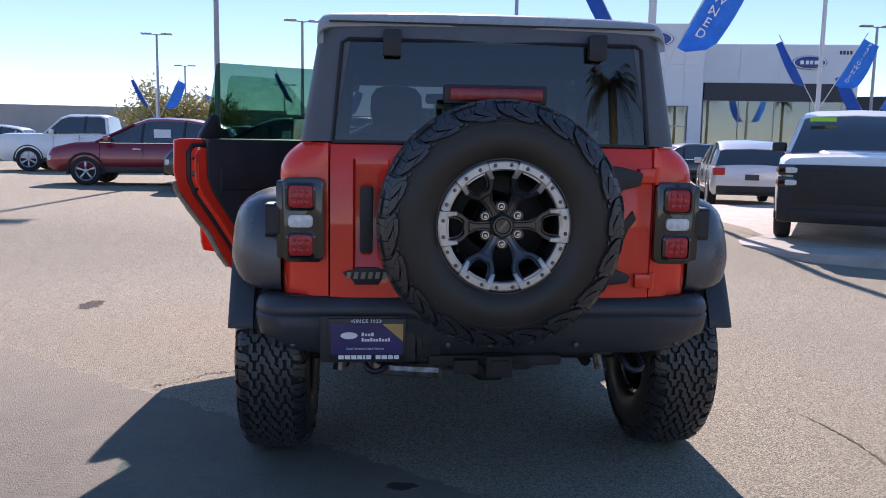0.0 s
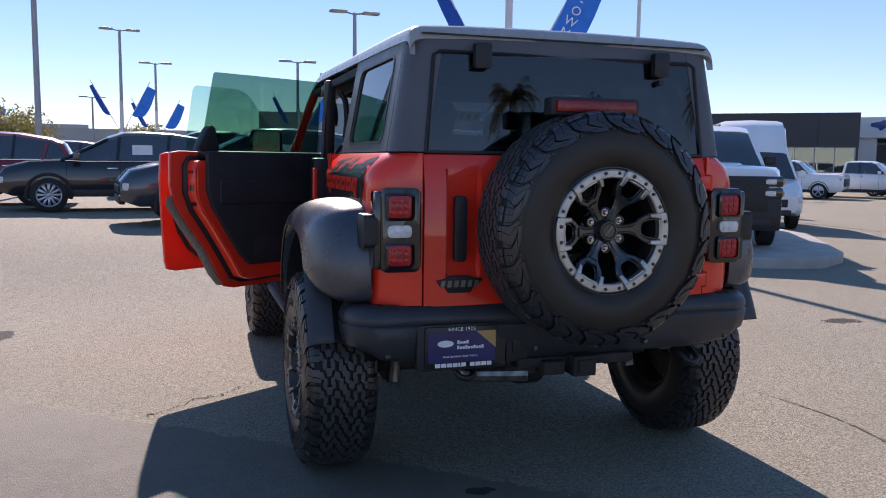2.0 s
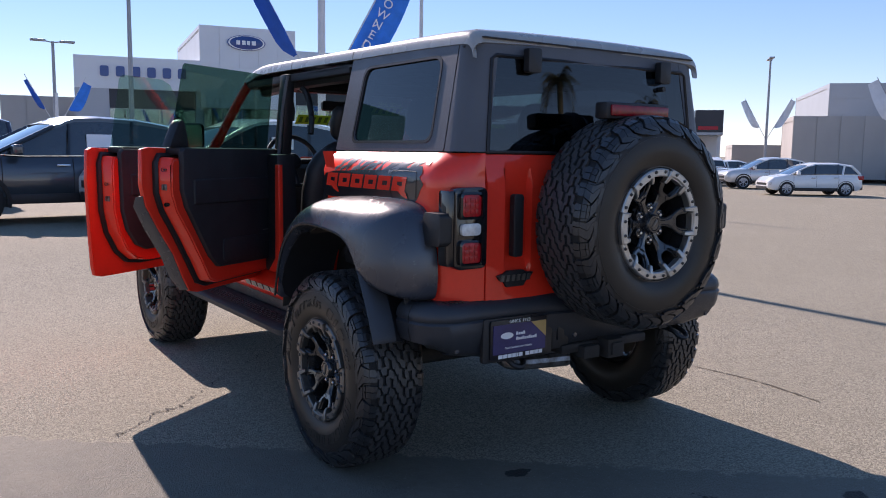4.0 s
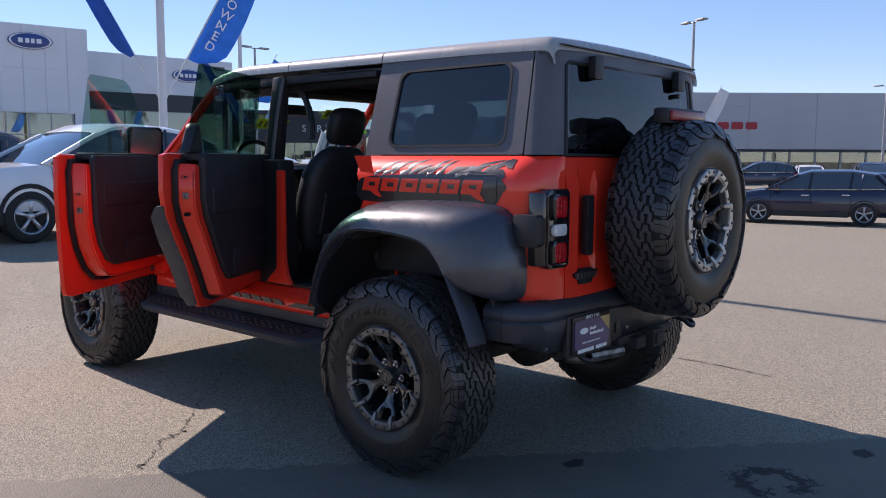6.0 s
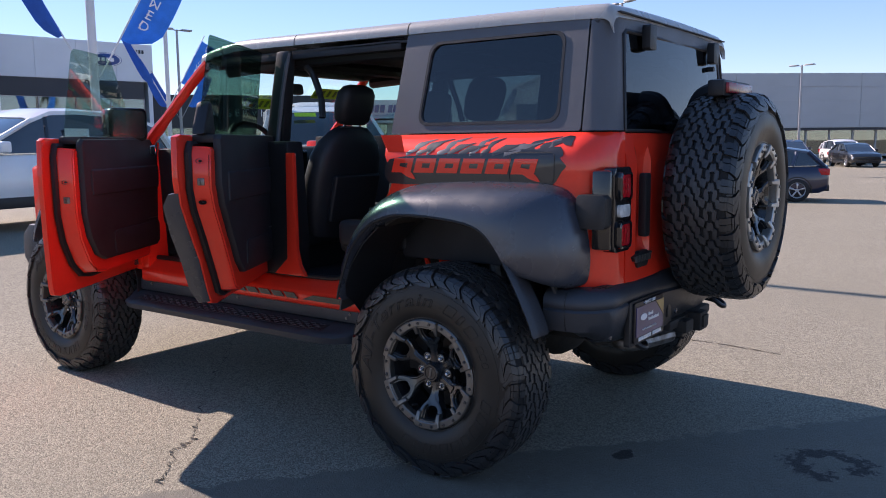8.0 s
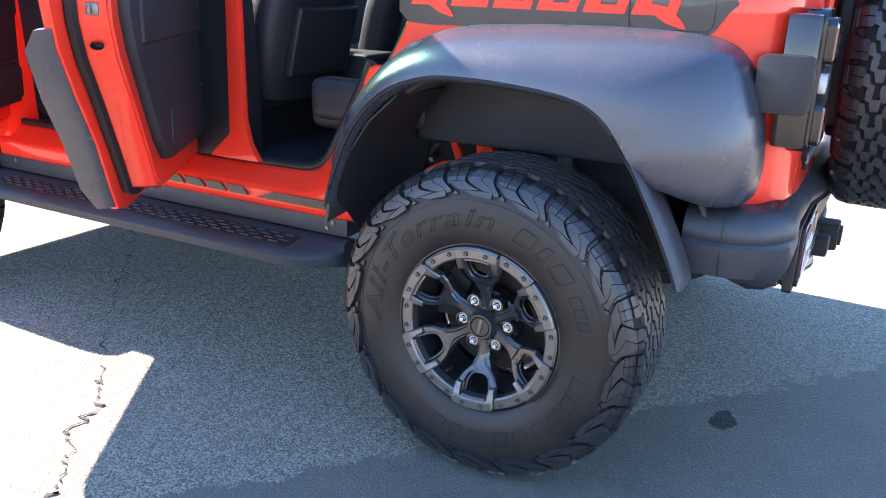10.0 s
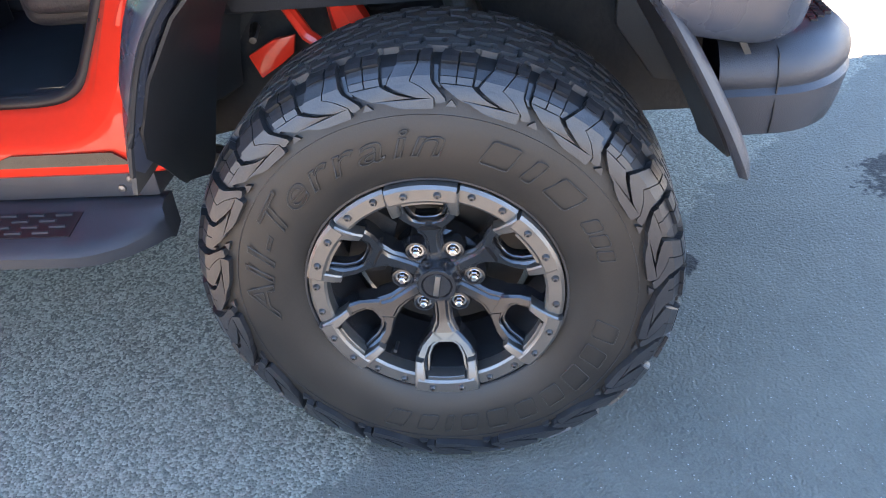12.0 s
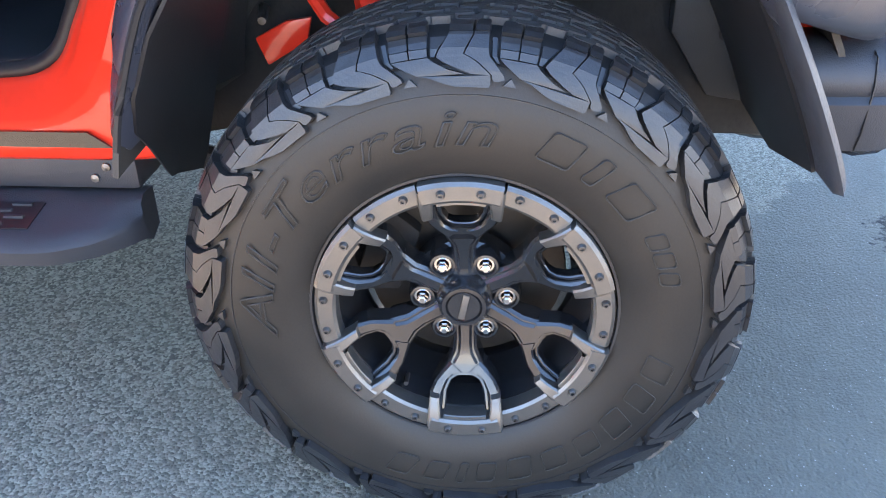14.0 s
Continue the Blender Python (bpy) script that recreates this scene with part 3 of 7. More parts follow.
    return half, half + [(-u, r) for u, r in half[-2::-1]]


HALF, FULL = tyre_profile()


def on_tyre(s):
    """Place and outward direction at s metres up the side of the tyre and over the tread, from radius 0.375."""
    pts = HALF[5:]
    i = 0
    while i < len(pts) - 2:
        seg = math.dist(pts[i], pts[i + 1])
        if s <= seg:
            break
        s -= seg
        i += 1
    (u0, r0), (u1, r1) = pts[i], pts[i + 1]
    L = math.dist(pts[i], pts[i + 1])
    f = s / L
    n = Vector((-(r1 - r0), (u1 - u0))).normalized()
    return u0 + (u1 - u0) * f, r0 + (r1 - r0) * f, n


def tread_block(verts, faces, rows, h, mirror=1):
    """Rows of (s, angle from, angle to): a raised rubber block with sloping flanks and closed ends."""
    base = len(verts)
    k = len(rows)
    for j, (s, a0, a1) in enumerate(rows):
        u, r, n = on_tyre(s)
        shrink = min((a1 - a0) * 0.10, 0.0016)
        for a, hh in ((a0, -0.009), (a0 + shrink, h), (a1 - shrink, h), (a1, -0.009)):
            uu, rr = u + n.x * hh, r + n.y * hh
            verts.append((mirror * uu, rr * math.cos(a), rr * math.sin(a)))
    for j in range(k - 1):
        for i in range(3):
            a = base + 4 * j + i
            faces.append((a, a + 1, a + 5, a + 4))
    faces.append((base, base + 1, base + 2, base + 3))
    e = base + 4 * (k - 1)
    faces.append((e + 3, e + 2, e + 1, e))


def tread_mesh():
    """Eighteen pitches: hooked chevron lugs on both shoulders, and zigzag blocks with sipes over the crown."""
    verts, faces, worn = [], [], []
    N = 18
    step = 2 * math.pi / N
    lugs = (
        # foot joining the two blocks of a pitch
        ([(0.0076, .462, .802), (0.0110, .360, .814), (0.0197, .220, .812), (0.0245, .090, .808)], 0.0120),
        # long block right of the hooked groove, split by a zigzag sipe
        ([(0.0245, .618, .808), (0.0300, .503, .764), (0.0387, .348, .671), (0.0456, .291, .590), (0.0490, .300, .543), (0.0577, .334, .568), (0.0715, .404, .625), (0.0765, .415, .630)], 0.0120),
        ([(0.0165, .838, .885), (0.0197, .818, .950), (0.0245, .813, .940), (0.0300, .769, .905), (0.0387, .676, .836), (0.0456, .595, .792), (0.0490, .548, .780), (0.0577, .573, .768), (0.0715, .630, .766), (0.0765, .635, .766)], 0.0120),
        # stepped block left of it
        ([(0.0245, .090, .555), (0.0300, .030, .405), (0.0387, -.079, .272), (0.0456, -.130, .217)], 0.0120),
        ([(0.0468, -.130, .040), (0.0577, -.132, .040)], 0.0095),
        ([(0.0468, .045, .217), (0.0577, .045, .217)], 0.0095),
        ([(0.0590, -.134, .040), (0.0660, -.136, .040), (0.0765, -.137, .040)], 0.0060),
        ([(0.0590, .045, .218), (0.0660, .045, .220), (0.0765, .045, .222)], 0.0060),
        # low steps in the slots
        ([(0.0470, .232, .278), (0.0577, .236, .315), (0.0765, .240, .395)], 0.0015),
        ([(0.0400, .852, .885), (0.0490, .800, .852), (0.0765, .790, .842)], 0.0015),
        # small triangle at the foot
        ([(0.0115, -.055, .075), (0.0125, -.055, .075), (0.0215, .002, .018)], 0.0060),
        # shoulder blocks over the edge
        ([(0.0775, .415, .625), (0.084, .415, .625), (0.095, .425, .640), (0.101, .45, .630)], 0.0130),
        ([(0.0775, .640, .766), (0.084, .640, .768), (0.095, .655, .780), (0.103, .66, .770)], 0.0130),
        ([(0.0775, -.137, .040), (0.084, -.137, .040), (0.095, -.125, .045), (0.103, -.110, .042)], 0.0130),
        ([(0.0775, .052, .222), (0.084, .052, .222), (0.095, .057, .235), (0.101, .060, .215)], 0.0130),
    )
    # interlocking columns of the crown: from, to, offset, bend
    crown = ((0.103, 0.135, -0.03, 0.17), (0.137, 0.170, 0.14, -0.16), (0.172, 0.204, 0.02, 0.15))
    for mirror in (1, -1):
        for i in range(N):
            a = i * step + (0.5 * step if mirror < 0 else 0)
            def A(lo, hi):
                return (a + step * lo, a + step * hi) if mirror > 0 else (a - step * hi, a - step * lo)
            for rows, h in lugs:
                tread_block(verts, faces, [(s, *A(lo, hi)) for s, lo, hi in rows], h, mirror)
            for c, (s0, s1, off, bend) in enumerate(crown):
                for q in range(4):
                    lo = q / 4 + off
                    hi = lo + 0.236
                    jog = 0.0050 * (1 if (q + c) % 2 else -1)
                    b0, b1 = s0 + 0.0015 + jog, s1 - 0.0015 + jog
                    w = b1 - b0
                    first = len(faces)
                    rows = [(b0, *A(lo + 0.035, hi - 0.035)), (b0 + w * 0.16, *A(lo, hi - 0.012)), (b0 + w * 0.40, *A(lo + 0.012, hi)), (b0 + w * 0.60, *A(lo + bend, hi + bend - 0.012)), (b1 - w * 0.16, *A(lo + bend + 0.012, hi + bend)), (b1, *A(lo + bend + 0.040, hi + bend - 0.035))]
                    tread_block(verts, faces, rows, 0.0135, mirror)
                    worn += range(first, len(faces))
    me = bpy.data.meshes.new("tread")
    me.from_pydata(verts, [], faces)
    me.materials.append(M_TREAD)
    me.materials.append(M_CROWN)
    # crown blocks take the tone lightened for the sky light they catch
    for i in worn:
        me.polygons[i].material_index = 1
    return me


TREAD = tread_mesh()


def polar(r, deg, u):
    """Point on the wheel as seen from outside: degrees counted anticlockwise from the viewer's right."""
    t = radians(deg)
    return (u, -r * math.cos(t), r * math.sin(t))


def spoke_mesh():
    """One forked spoke pointing up: a ridged stem, two arms round an open pocket, and the pocket's stepped lip."""
    bm = bm_new()
    def strip(pairs, lift=0.0, t=0.030, bev=0.004):
        # pairs: the two edges, as (across, radius), row by row; the face dishes inwards towards the hub
        rows = []
        for p, q in pairs:
            p, q = Vector(p), Vector(q)
            d = (q - p).normalized() * bev
            row = []
            for c, dz in ((p, t), (p, bev), (p + d, 0.0), (q - d, 0.0), (q, bev), (q, t)):
                depth = -0.092 - 0.050 * max(0.0, min(1.0, (c.y - 0.07) / 0.13)) ** 1.3 - lift
                row.append((depth + dz, -c.x, c.y))
            rows.append(row)
        loft(bm, rows, closed=True, caps=True)
    strip([((-0.021, 0.036), (0.021, 0.036)), ((-0.019, 0.075), (0.019, 0.075)), ((-0.020, 0.100), (0.020, 0.100)), ((-0.031, 0.126), (0.031, 0.126)), ((-0.029, 0.143), (0.029, 0.143))], t=0.045, bev=0.005)
    strip([((-0.012, 0.044), (0.012, 0.044)), ((-0.011, 0.085), (0.011, 0.085)), ((-0.013, 0.105), (0.013, 0.105)), ((-0.022, 0.122), (0.022, 0.122))], lift=0.0055, t=0.018, bev=0.0045)
    for sg in (-1, 1):
        strip([((sg * 0.026, 0.121), (sg * 0.004, 0.140)), ((sg * 0.036, 0.132), (sg * 0.018, 0.1425)), ((sg * 0.051, 0.150), (sg * 0.029, 0.1500)), ((sg * 0.060, 0.168), (sg * 0.038, 0.170)), ((sg * 0.061, 0.208), (sg * 0.042, 0.208))], lift=0.003, t=0.040, bev=0.0045)
        strip([((0.0, 0.139), (0.0, 0.149)), ((sg * 0.015, 0.140), (sg * 0.0135, 0.150)), ((sg * 0.030, 0.152), (sg * 0.0235, 0.156)), ((sg * 0.039, 0.172), (sg * 0.031, 0.172)), ((sg * 0.043, 0.208), (sg * 0.035, 0.208))], lift=-0.008, t=0.024, bev=0.002)
    return bm


def ring_segment(a0, a1, r0, r1, u0, u1, n=10, bev=0.0025):
    b2 = bmesh.new()
    rows = []
    for k in range(n + 1):
        a = a0 + (a1 - a0) * k / n
        rows.append([polar(r, a, u) for u, r in ((u1, r0), (u0 + 0.004, r0), (u0, r0 + 0.005), (u0, r1 - 0.006), (u0 + 0.005, r1), (u1, r1))])
    loft(b2, rows, closed=True, caps=True)
    return b2


def clamp_mesh():
    """A bolted clamp of the ring: the curved plate and its two legs down the arms of the spoke."""
    b = ring_segment(90 - 15.4, 90 + 15.4, 0.2080, 0.2415, -0.1625, -0.115)
    for sg in (-1, 1):
        rows = []
        for (a0, r0), (a1, r1), u in (((0.0655, 0.2230), (0.040, 0.2190), -0.1618), ((0.0640, 0.2060), (0.0415, 0.2060), -0.1610), ((0.0615, 0.1840), (0.0435, 0.1860), -0.1530), ((0.0600, 0.1690), (0.0440, 0.1720), -0.1450)):
            d = 0.003
            rows.append([(u + dz, -sg * a, r) for a, r, dz in ((a0, r0, 0.03), (a0, r0, d), (a0 - d, r0, 0.0), (a1 + d, r1, 0.0), (a1, r1, d), (a1, r1, 0.03))])
        loft(b, rows, closed=True, caps=True)
    # low step inside the bolts
    join(b, ring_segment(90 - 10.2, 90 + 10.2, 0.2035, 0.2090, -0.1560, -0.135, 6))
    return b


def share(name, me, parent, m=None, label=""):
    ob = new(name, me)
    ob.parent = parent
    if m is not None:
        ob.matrix_basis = m
    if label:
        ob["label"] = label
    return ob


def shared_mesh(name, bm, material, smooth=35):
    me = bpy.data.meshes.new(name)
    bmesh.ops.recalc_face_normals(bm, faces=bm.faces)
    bm.to_mesh(me)
    bm.free()
    me.materials.append(material)
    me.shade_smooth()
    me.set_sharp_from_angle(angle=radians(smooth))
    return me


M_DISC = mat("brake_disc_steel", (0.06, 0.052, 0.045), 0.45, 0.7, vary=0.4, scale=20)
M_BOLT = mat("dark_bolt_steel", (0.16, 0.15, 0.14), 0.35, 0.8, vary=0.3, scale=60)


def build_wheel_meshes():
    W = {}
    b = bm_new()
    lathe(b, [(u - math.copysign(0.006, u) * (r > 0.40) * (abs(u) > 0.1), r + (0.0025 if r > 0.43 else 0.0)) for u, r in FULL], 96)
    W["tyre"] = shared_mesh("tyre", b, M_RUBBER, 40)
    # the grooves' floor is a darker rubber: the gaps' shade put into its colour
    W["tyre"].materials.append(M_GROOVE)
    for p in W["tyre"].polygons:
        if math.hypot(p.center.y, p.center.z) > 0.392:
            p.material_index = 1
    for key, r, h, w in (("rib", 0.3710, 0.0012, 0.0012), ("bead", 0.246, 0.003, 0.004)):
        u = -0.1562 if r > 0.3 else -0.1405
        b = bm_new()
        lathe(b, [(u + 0.004, r - w), (u - h, r - w * 0.5), (u - h, r + w * 0.5), (u + 0.004, r + w)], 96)
        W[key] = shared_mesh("sidewall_rib", b, M_TREAD, 40)
    b = bm_new()
    lathe(b, [(-0.118, 0.219), (-0.120, 0.206), (-0.085, 0.198), (-0.02, 0.180), (0.06, 0.186), (0.11, 0.206), (0.118, 0.222), (0.11, 0.226), (0.1, 0.21)], 64)
    W["barrel"] = shared_mesh("barrel", b, M_SPOKE)
    W["spoke"] = shared_mesh("spoke", spoke_mesh(), M_SPOKE, 30)
    W["clamp"] = shared_mesh("ring_clamp", clamp_mesh(), M_RING, 30)
    b = ring_segment(90 - 13.4, 90 + 13.4, 0.205, 0.2395, -0.1500, -0.115)
    W["arc"] = shared_mesh("ring_arc", b, M_RING, 30)
    # lit copies of the ring parts for the spare, light in their colour
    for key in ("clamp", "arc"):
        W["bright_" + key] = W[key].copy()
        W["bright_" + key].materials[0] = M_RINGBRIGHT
    b = bm_new()
    lathe(b, [(-0.0030, 0.0001), (-0.0030, 0.0030), (-0.0065, 0.0034), (-0.0068, 0.0058), (-0.0055, 0.0068), (-0.0015, 0.0082), (0, 0.0086)], 14)
    b.transform(Matrix.Diagonal((1, 0.85, 0.85, 1)))
    W["bolt"] = shared_mesh("bolt", b, M_BOLT, 40)
    b = bm_new()
    lathe(b, [(-0.020, 0.0001), (-0.020, 0.005), (-0.018, 0.0078), (-0.016, 0.0088), (0.0, 0.0088)], 6)
    lathe(b, [(0.0, 0.0145), (-0.004, 0.0145), (-0.004, 0.0105)], 16)
    W["lug"] = shared_mesh("lug_nut", b, M_CHROME, 20)
    b = bm_new()
    lathe(b, [(-0.120, 0.0001), (-0.1205, 0.026), (-0.118, 0.028), (-0.122, 0.030), (-0.122, 0.036), (-0.113, 0.042), (-0.098, 0.046), (-0.070, 0.048), (-0.06, 0.0001)], 48)
    W["hub"] = shared_mesh("hub", b, M_SPOKE, 35)
    b = bm_new()
    lathe(b, [(-0.066, 0.030), (-0.068, 0.084), (-0.062, 0.092), (-0.03, 0.096)], 48)
    W["plate"] = shared_mesh("hub_plate", b, M_SPOKE, 35)
    b = bm_new()
    lathe(b, [(-0.004, 0.0135), (-0.020, 0.0140), (-0.0235, 0.0165), (-0.0225, 0.0205), (-0.014, 0.0240), (0.02, 0.0255)], 20)
    W["socket"] = shared_mesh("lug_socket", b, M_SPOKE, 40)
    b = bm_new()
    add_box(b, -0.1235, -0.120, -0.005, 0.005, -0.023, 0.023, 0.001)
    W["capbar"] = shared_mesh("cap_bar", b, M_RING)
    b = bm_new()
    lathe(b, [(-0.005, 0.05), (-0.005, 0.170), (0.0, 0.172), (0.02, 0.172), (0.02, 0.05)], 48)
    W["disc"] = shared_mesh("brake_disc", b, M_DISC, 40)
    b = bm_new()
    prism(b, [(-0.06, 0.10), (0.06, 0.10), (0.085, 0.165), (0.05, 0.180), (-0.05, 0.180), (-0.085, 0.165)], -0.035, 0.05, "x", 0.008)
    W["caliper"] = shared_mesh("caliper", b, M_UNDER)
    b = bm_new()
    tube(b, [(-0.10, 0, 0), (-0.125, 0, 0.004), (-0.135, 0, 0.006)], 0.004)
    W["valve"] = shared_mesh("valve", b, M_BLACK)
    return W


WM = build_wheel_meshes()


def sidewall_words(tyre):
    """Raised words and bars round the side of the tyre."""
    def place(o, r, deg):
        u = -0.1650
        t = radians(deg)
        X = Vector((0, -math.sin(t), -math.cos(t)))      # along the line, clockwise
        Y = Vector((0, -math.cos(t), math.sin(t)))       # outwards
        Z = X.cross(Y)
        m = Matrix.Identity(4)
        for i in range(3):
            m[i][0], m[i][1], m[i][2] = X[i], Y[i], Z[i]
        m.translation = Vector(polar(r, deg, u))
        o.matrix_basis = m
    deg = 185.0
    widths = {"l": 6.6, "i": 6.2, "-": 7.4, "A": 13.0, "T": 12.0, "e": 11.2, "r": 9.2, "a": 11.2, "n": 11.4}
    for ch in "All-Terrain":
        w = widths[ch]
        o = lettering("raised_letter", ch, 0.074, M_LETTER, tyre, pose(0, 0, 0), 0.0, shear=0.30, outline=0.0012)
        o.data.transform(Matrix.Diagonal((1.62, 1.02, 1, 1)))
        place(o, 0.323, deg - w / 2)
        deg -= w
    # the maker's words as plain slanted bars, in outline
    for d, w, h in ((64, 0.050, 0.023), (53, 0.020, 0.023), (41, 0.054, 0.023), (27, 0.026, 0.015), (21, 0.026, 0.015), (15, 0.022, 0.015), (-16, 0.040, 0.024), (-27, 0.038, 0.024), (-38.5, 0.044, 0.024), (-50, 0.042, 0.021), (-61.5, 0.042, 0.021), (-73, 0.042, 0.023), (-83.5, 0.032, 0.021), (-91, 0.014, 0.023), (-99, 0.036, 0.021), (-110, 0.040, 0.023)):
        b = bm_new()
        loop = [(u + 0.25 * v, v, 0.0) for u, v in rrect(-w / 2, w / 2, -h, h, 0.005, 3)]
        tube(b, loop + loop[:2], 0.0012, 5, caps=False)
        o = part("raised_bar", b, M_LETTER, tyre)
        place(o, 0.323, d)


def wheel(m, spare=False, words=False):
    w = new("spare_wheel" if spare else "wheel")
    w.parent = suv
    w.matrix_basis = m
    w["label"] = "all-terrain tyre on a black beadlock alloy wheel"
    ty = share("tyre", WM["tyre"], w)
    share("sidewall_rib", WM["rib"], w)
    share("sidewall_rib", WM["bead"], w)
    tr = share("tread", TREAD, w)
    tr["kind"] = "stuff"
    if words:
        sidewall_words(w)
    share("barrel", WM["barrel"], w)
    share("hub", WM["hub"], w)
    share("hub_plate", WM["plate"], w)
    share("cap_bar", WM["capbar"], w, pose(0, 0, 0, 12))
    for i in range(6):
        a = 60 * i
        share("spoke", WM["spoke"], w, pose(0, 0, 0, a))
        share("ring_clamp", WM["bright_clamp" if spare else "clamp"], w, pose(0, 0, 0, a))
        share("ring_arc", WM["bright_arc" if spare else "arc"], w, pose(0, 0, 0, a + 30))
        t = radians(a + 30)
        share("lug_nut", WM["lug"], w, pose(-0.084, 0.0698 * math.sin(t), 0.0698 * math.cos(t)))
        share("lug_socket", WM["socket"], w, pose(-0.070, 0.0698 * math.sin(t), 0.0698 * math.cos(t)))
    for i in range(24):
        deg = 15 * i + 7.5
        k = (deg - 90) % 60
        u = -0.1625 if k < 15 or k > 45 else -0.1500
        share("bolt", WM["bolt"], w, Matrix.Translation(polar(0.2245, deg, u)))
    if not spare:
        share("brake_disc", WM["disc"], w, pose(0.0, 0, 0))
        share("caliper", WM["caliper"], w, pose(0, 0, 0, -70))
    share("valve", WM["valve"], w, Matrix.Translation(Vector(polar(0.192, -122, 0.01))))
    return w


HUBZ = 0.460
wheel(pose(-0.928, 0.0, HUBZ, -1), words=True)
wheel(pose(0.935 + FAR, 0.0, HUBZ, 25, 0, 180))
wheel(pose(-0.915, 2.955, HUBZ, 40, 0, 0), words=True)
wheel(pose(0.935 + FAR, 2.949, HUBZ, 10, 0, 180))
wheel(Matrix.Translation((-0.004, -0.925, 1.190)) @ pose(0, 0, 0, 0, 0, 90) @ pose(0, 0, 0, 28), spare=True)

# --- body: lower tub, quarter panels, gate ---
BELT = 1.482


def inset(z):
    """How far the body side leans in at a height."""
    if z < 0.95:
        return 0.012 * (0.95 - z) / 0.1
    if z < 1.36:
        return 0.0
    t = (z - 1.36) / (BELT - 1.36)
    return 0.085 * t ** 2.2


def quarter(side):
    b = bm_new()
    def row(z, y0):
        i = inset(z)
        pts = []
        for k in range(9):
            pts.append((-(0.862 - i), y0 + (-0.53 - y0) * k / 8, z))
        cx, cy, r = -(0.862 - i) + 0.13, -0.555, 0.13
        for k in range(1, 9):
            a = radians(180 + 78 * k / 8)
            pts.append((cx + r * math.cos(a), cy + r * math.sin(a) * 1.0, z))
        for k in range(1, 4):
            pts.append((pts[16][0] + (-0.658 - pts[16][0]) * k / 3, -0.690 - 0.004 * k - (0.006 if z < 1.36 else 0), z))
        return pts
    rows = [row(z, 0.40 - 0.10 * max(0, (1.40 - z) / 0.2)) for z in (1.20, 1.26, 1.32, 1.36, 1.39, 1.42, 1.445, 1.465, 1.478, BELT)]
    loft(b, rows)
    rows = [row(z, -0.50 + 0.34 * ((z - 0.86) / 0.34) ** 1.5) for z in (0.865, 0.93, 1.0, 1.08, 1.14, 1.20)]
    loft(b, rows)
    thicken(b, 0.03)
    if side > 0:
        b.transform(Matrix.Diagonal((-1, 1, 1, 1)))
        b.transform(pose(0.012, 0, 0))
    return part("quarter_panel", b, M_RED, suv, "glossy red rear quarter panel")


QL, QR = quarter(-1), quarter(1)

# inner tub, floor and arches
b = bm_new()
prism(b, [(-0.80, 2.35), (-0.80, 0.66), (-0.56, 0.60), (-0.56, -0.60), (0.56, -0.60), (0.56, 0.60), (0.80, 0.66), (0.80, 2.35)], 0.62, 0.70, "z", 0.01)
part("floor_pan", b, M_UNDER, suv)
for sg in (-1, 1):
    b = bm_new()
    rows = []
    for k in range(25):
        a = radians(11 + 158 * k / 24)
        c = math.cos(a)
        y, z = 0.60 * c, 0.56 + 0.60 * max(0.0, math.sin(a)) ** 0.8
        rows.append([(sg * (0.945 + 0.085 * max(0.0, c)), y * (1.0 - 0.07 * max(0.0, c)), z + 0.035 * (1 - abs(c)) - 0.05 * max(0.0, c)), (sg * 0.80, y * (1 - 0.13 * max(0.0, c)), z), (sg * 0.62, y * (0.98 - 0.20 * max(0.0, c)), z - 0.01), (sg * 0.585, y * 0.93, z - 0.05), (sg * 0.58, y * 0.90, max(z - 0.14, 0.68))])
    loft(b, rows)
    thicken(b, 0.010)
    lin = part("wheel_arch_liner", b, M_LINER, suv, "black plastic liner inside the wheel arch", smooth=50)
    b = bm_new()
    prism(b, [(-0.62, 0.58), (0.64, 0.58), (0.64, 0.92), (0.46, 1.14), (-0.62, 1.14)], sg * 0.565, sg * 0.575, "x")
    part("inner_wall", b, M_UNDER, lin)
    b = bm_new()
    add_box(b, *(sorted((sg * 0.58, sg * 0.80))), 0.605, 0.635, 0.66, 0.93, 0.004)
    part("wheelhouse_panel", b, M_UNDER, suv)
    for y in (-0.40, -0.18, 0.04):
        b = bm_new()
        prism(b, [(y - 0.045, 0.90), (y + 0.045, 0.90), (y + 0.045, 1.01), (y + 0.025, 1.045), (y - 0.025, 1.045), (y - 0.045, 1.01)], sg * 0.572, sg * 0.605, "x", 0.012)
        part("liner_boss", b, M_LINER, lin)
        b = bm_new()
        add_box(b, *(sorted((sg * 0.572, sg * 0.595))), y - 0.012, y + 0.012, 1.03, 1.12, 0.006)
        part("liner_rib", b, M_LINER, lin)
    b = bm_new()
    tube(b, smooth_path([(sg * 0.605, 0.10, 0.93), (sg * 0.61, -0.1, 0.915), (sg * 0.61, -0.3, 0.90), (sg * 0.60, -0.50, 0.86)], 4), 0.014, 8)
    part("wiring_loom", b, M_UNDER, lin)
    b = bm_new()
    prism(b, rrect(-0.36, -0.27, 0.912, 0.936, 0.01, 3), sg * 0.615, sg * 0.640, "x", 0.006)
    part("silver_bracket", b, M_STEEL, lin, "shiny bare metal bracket")

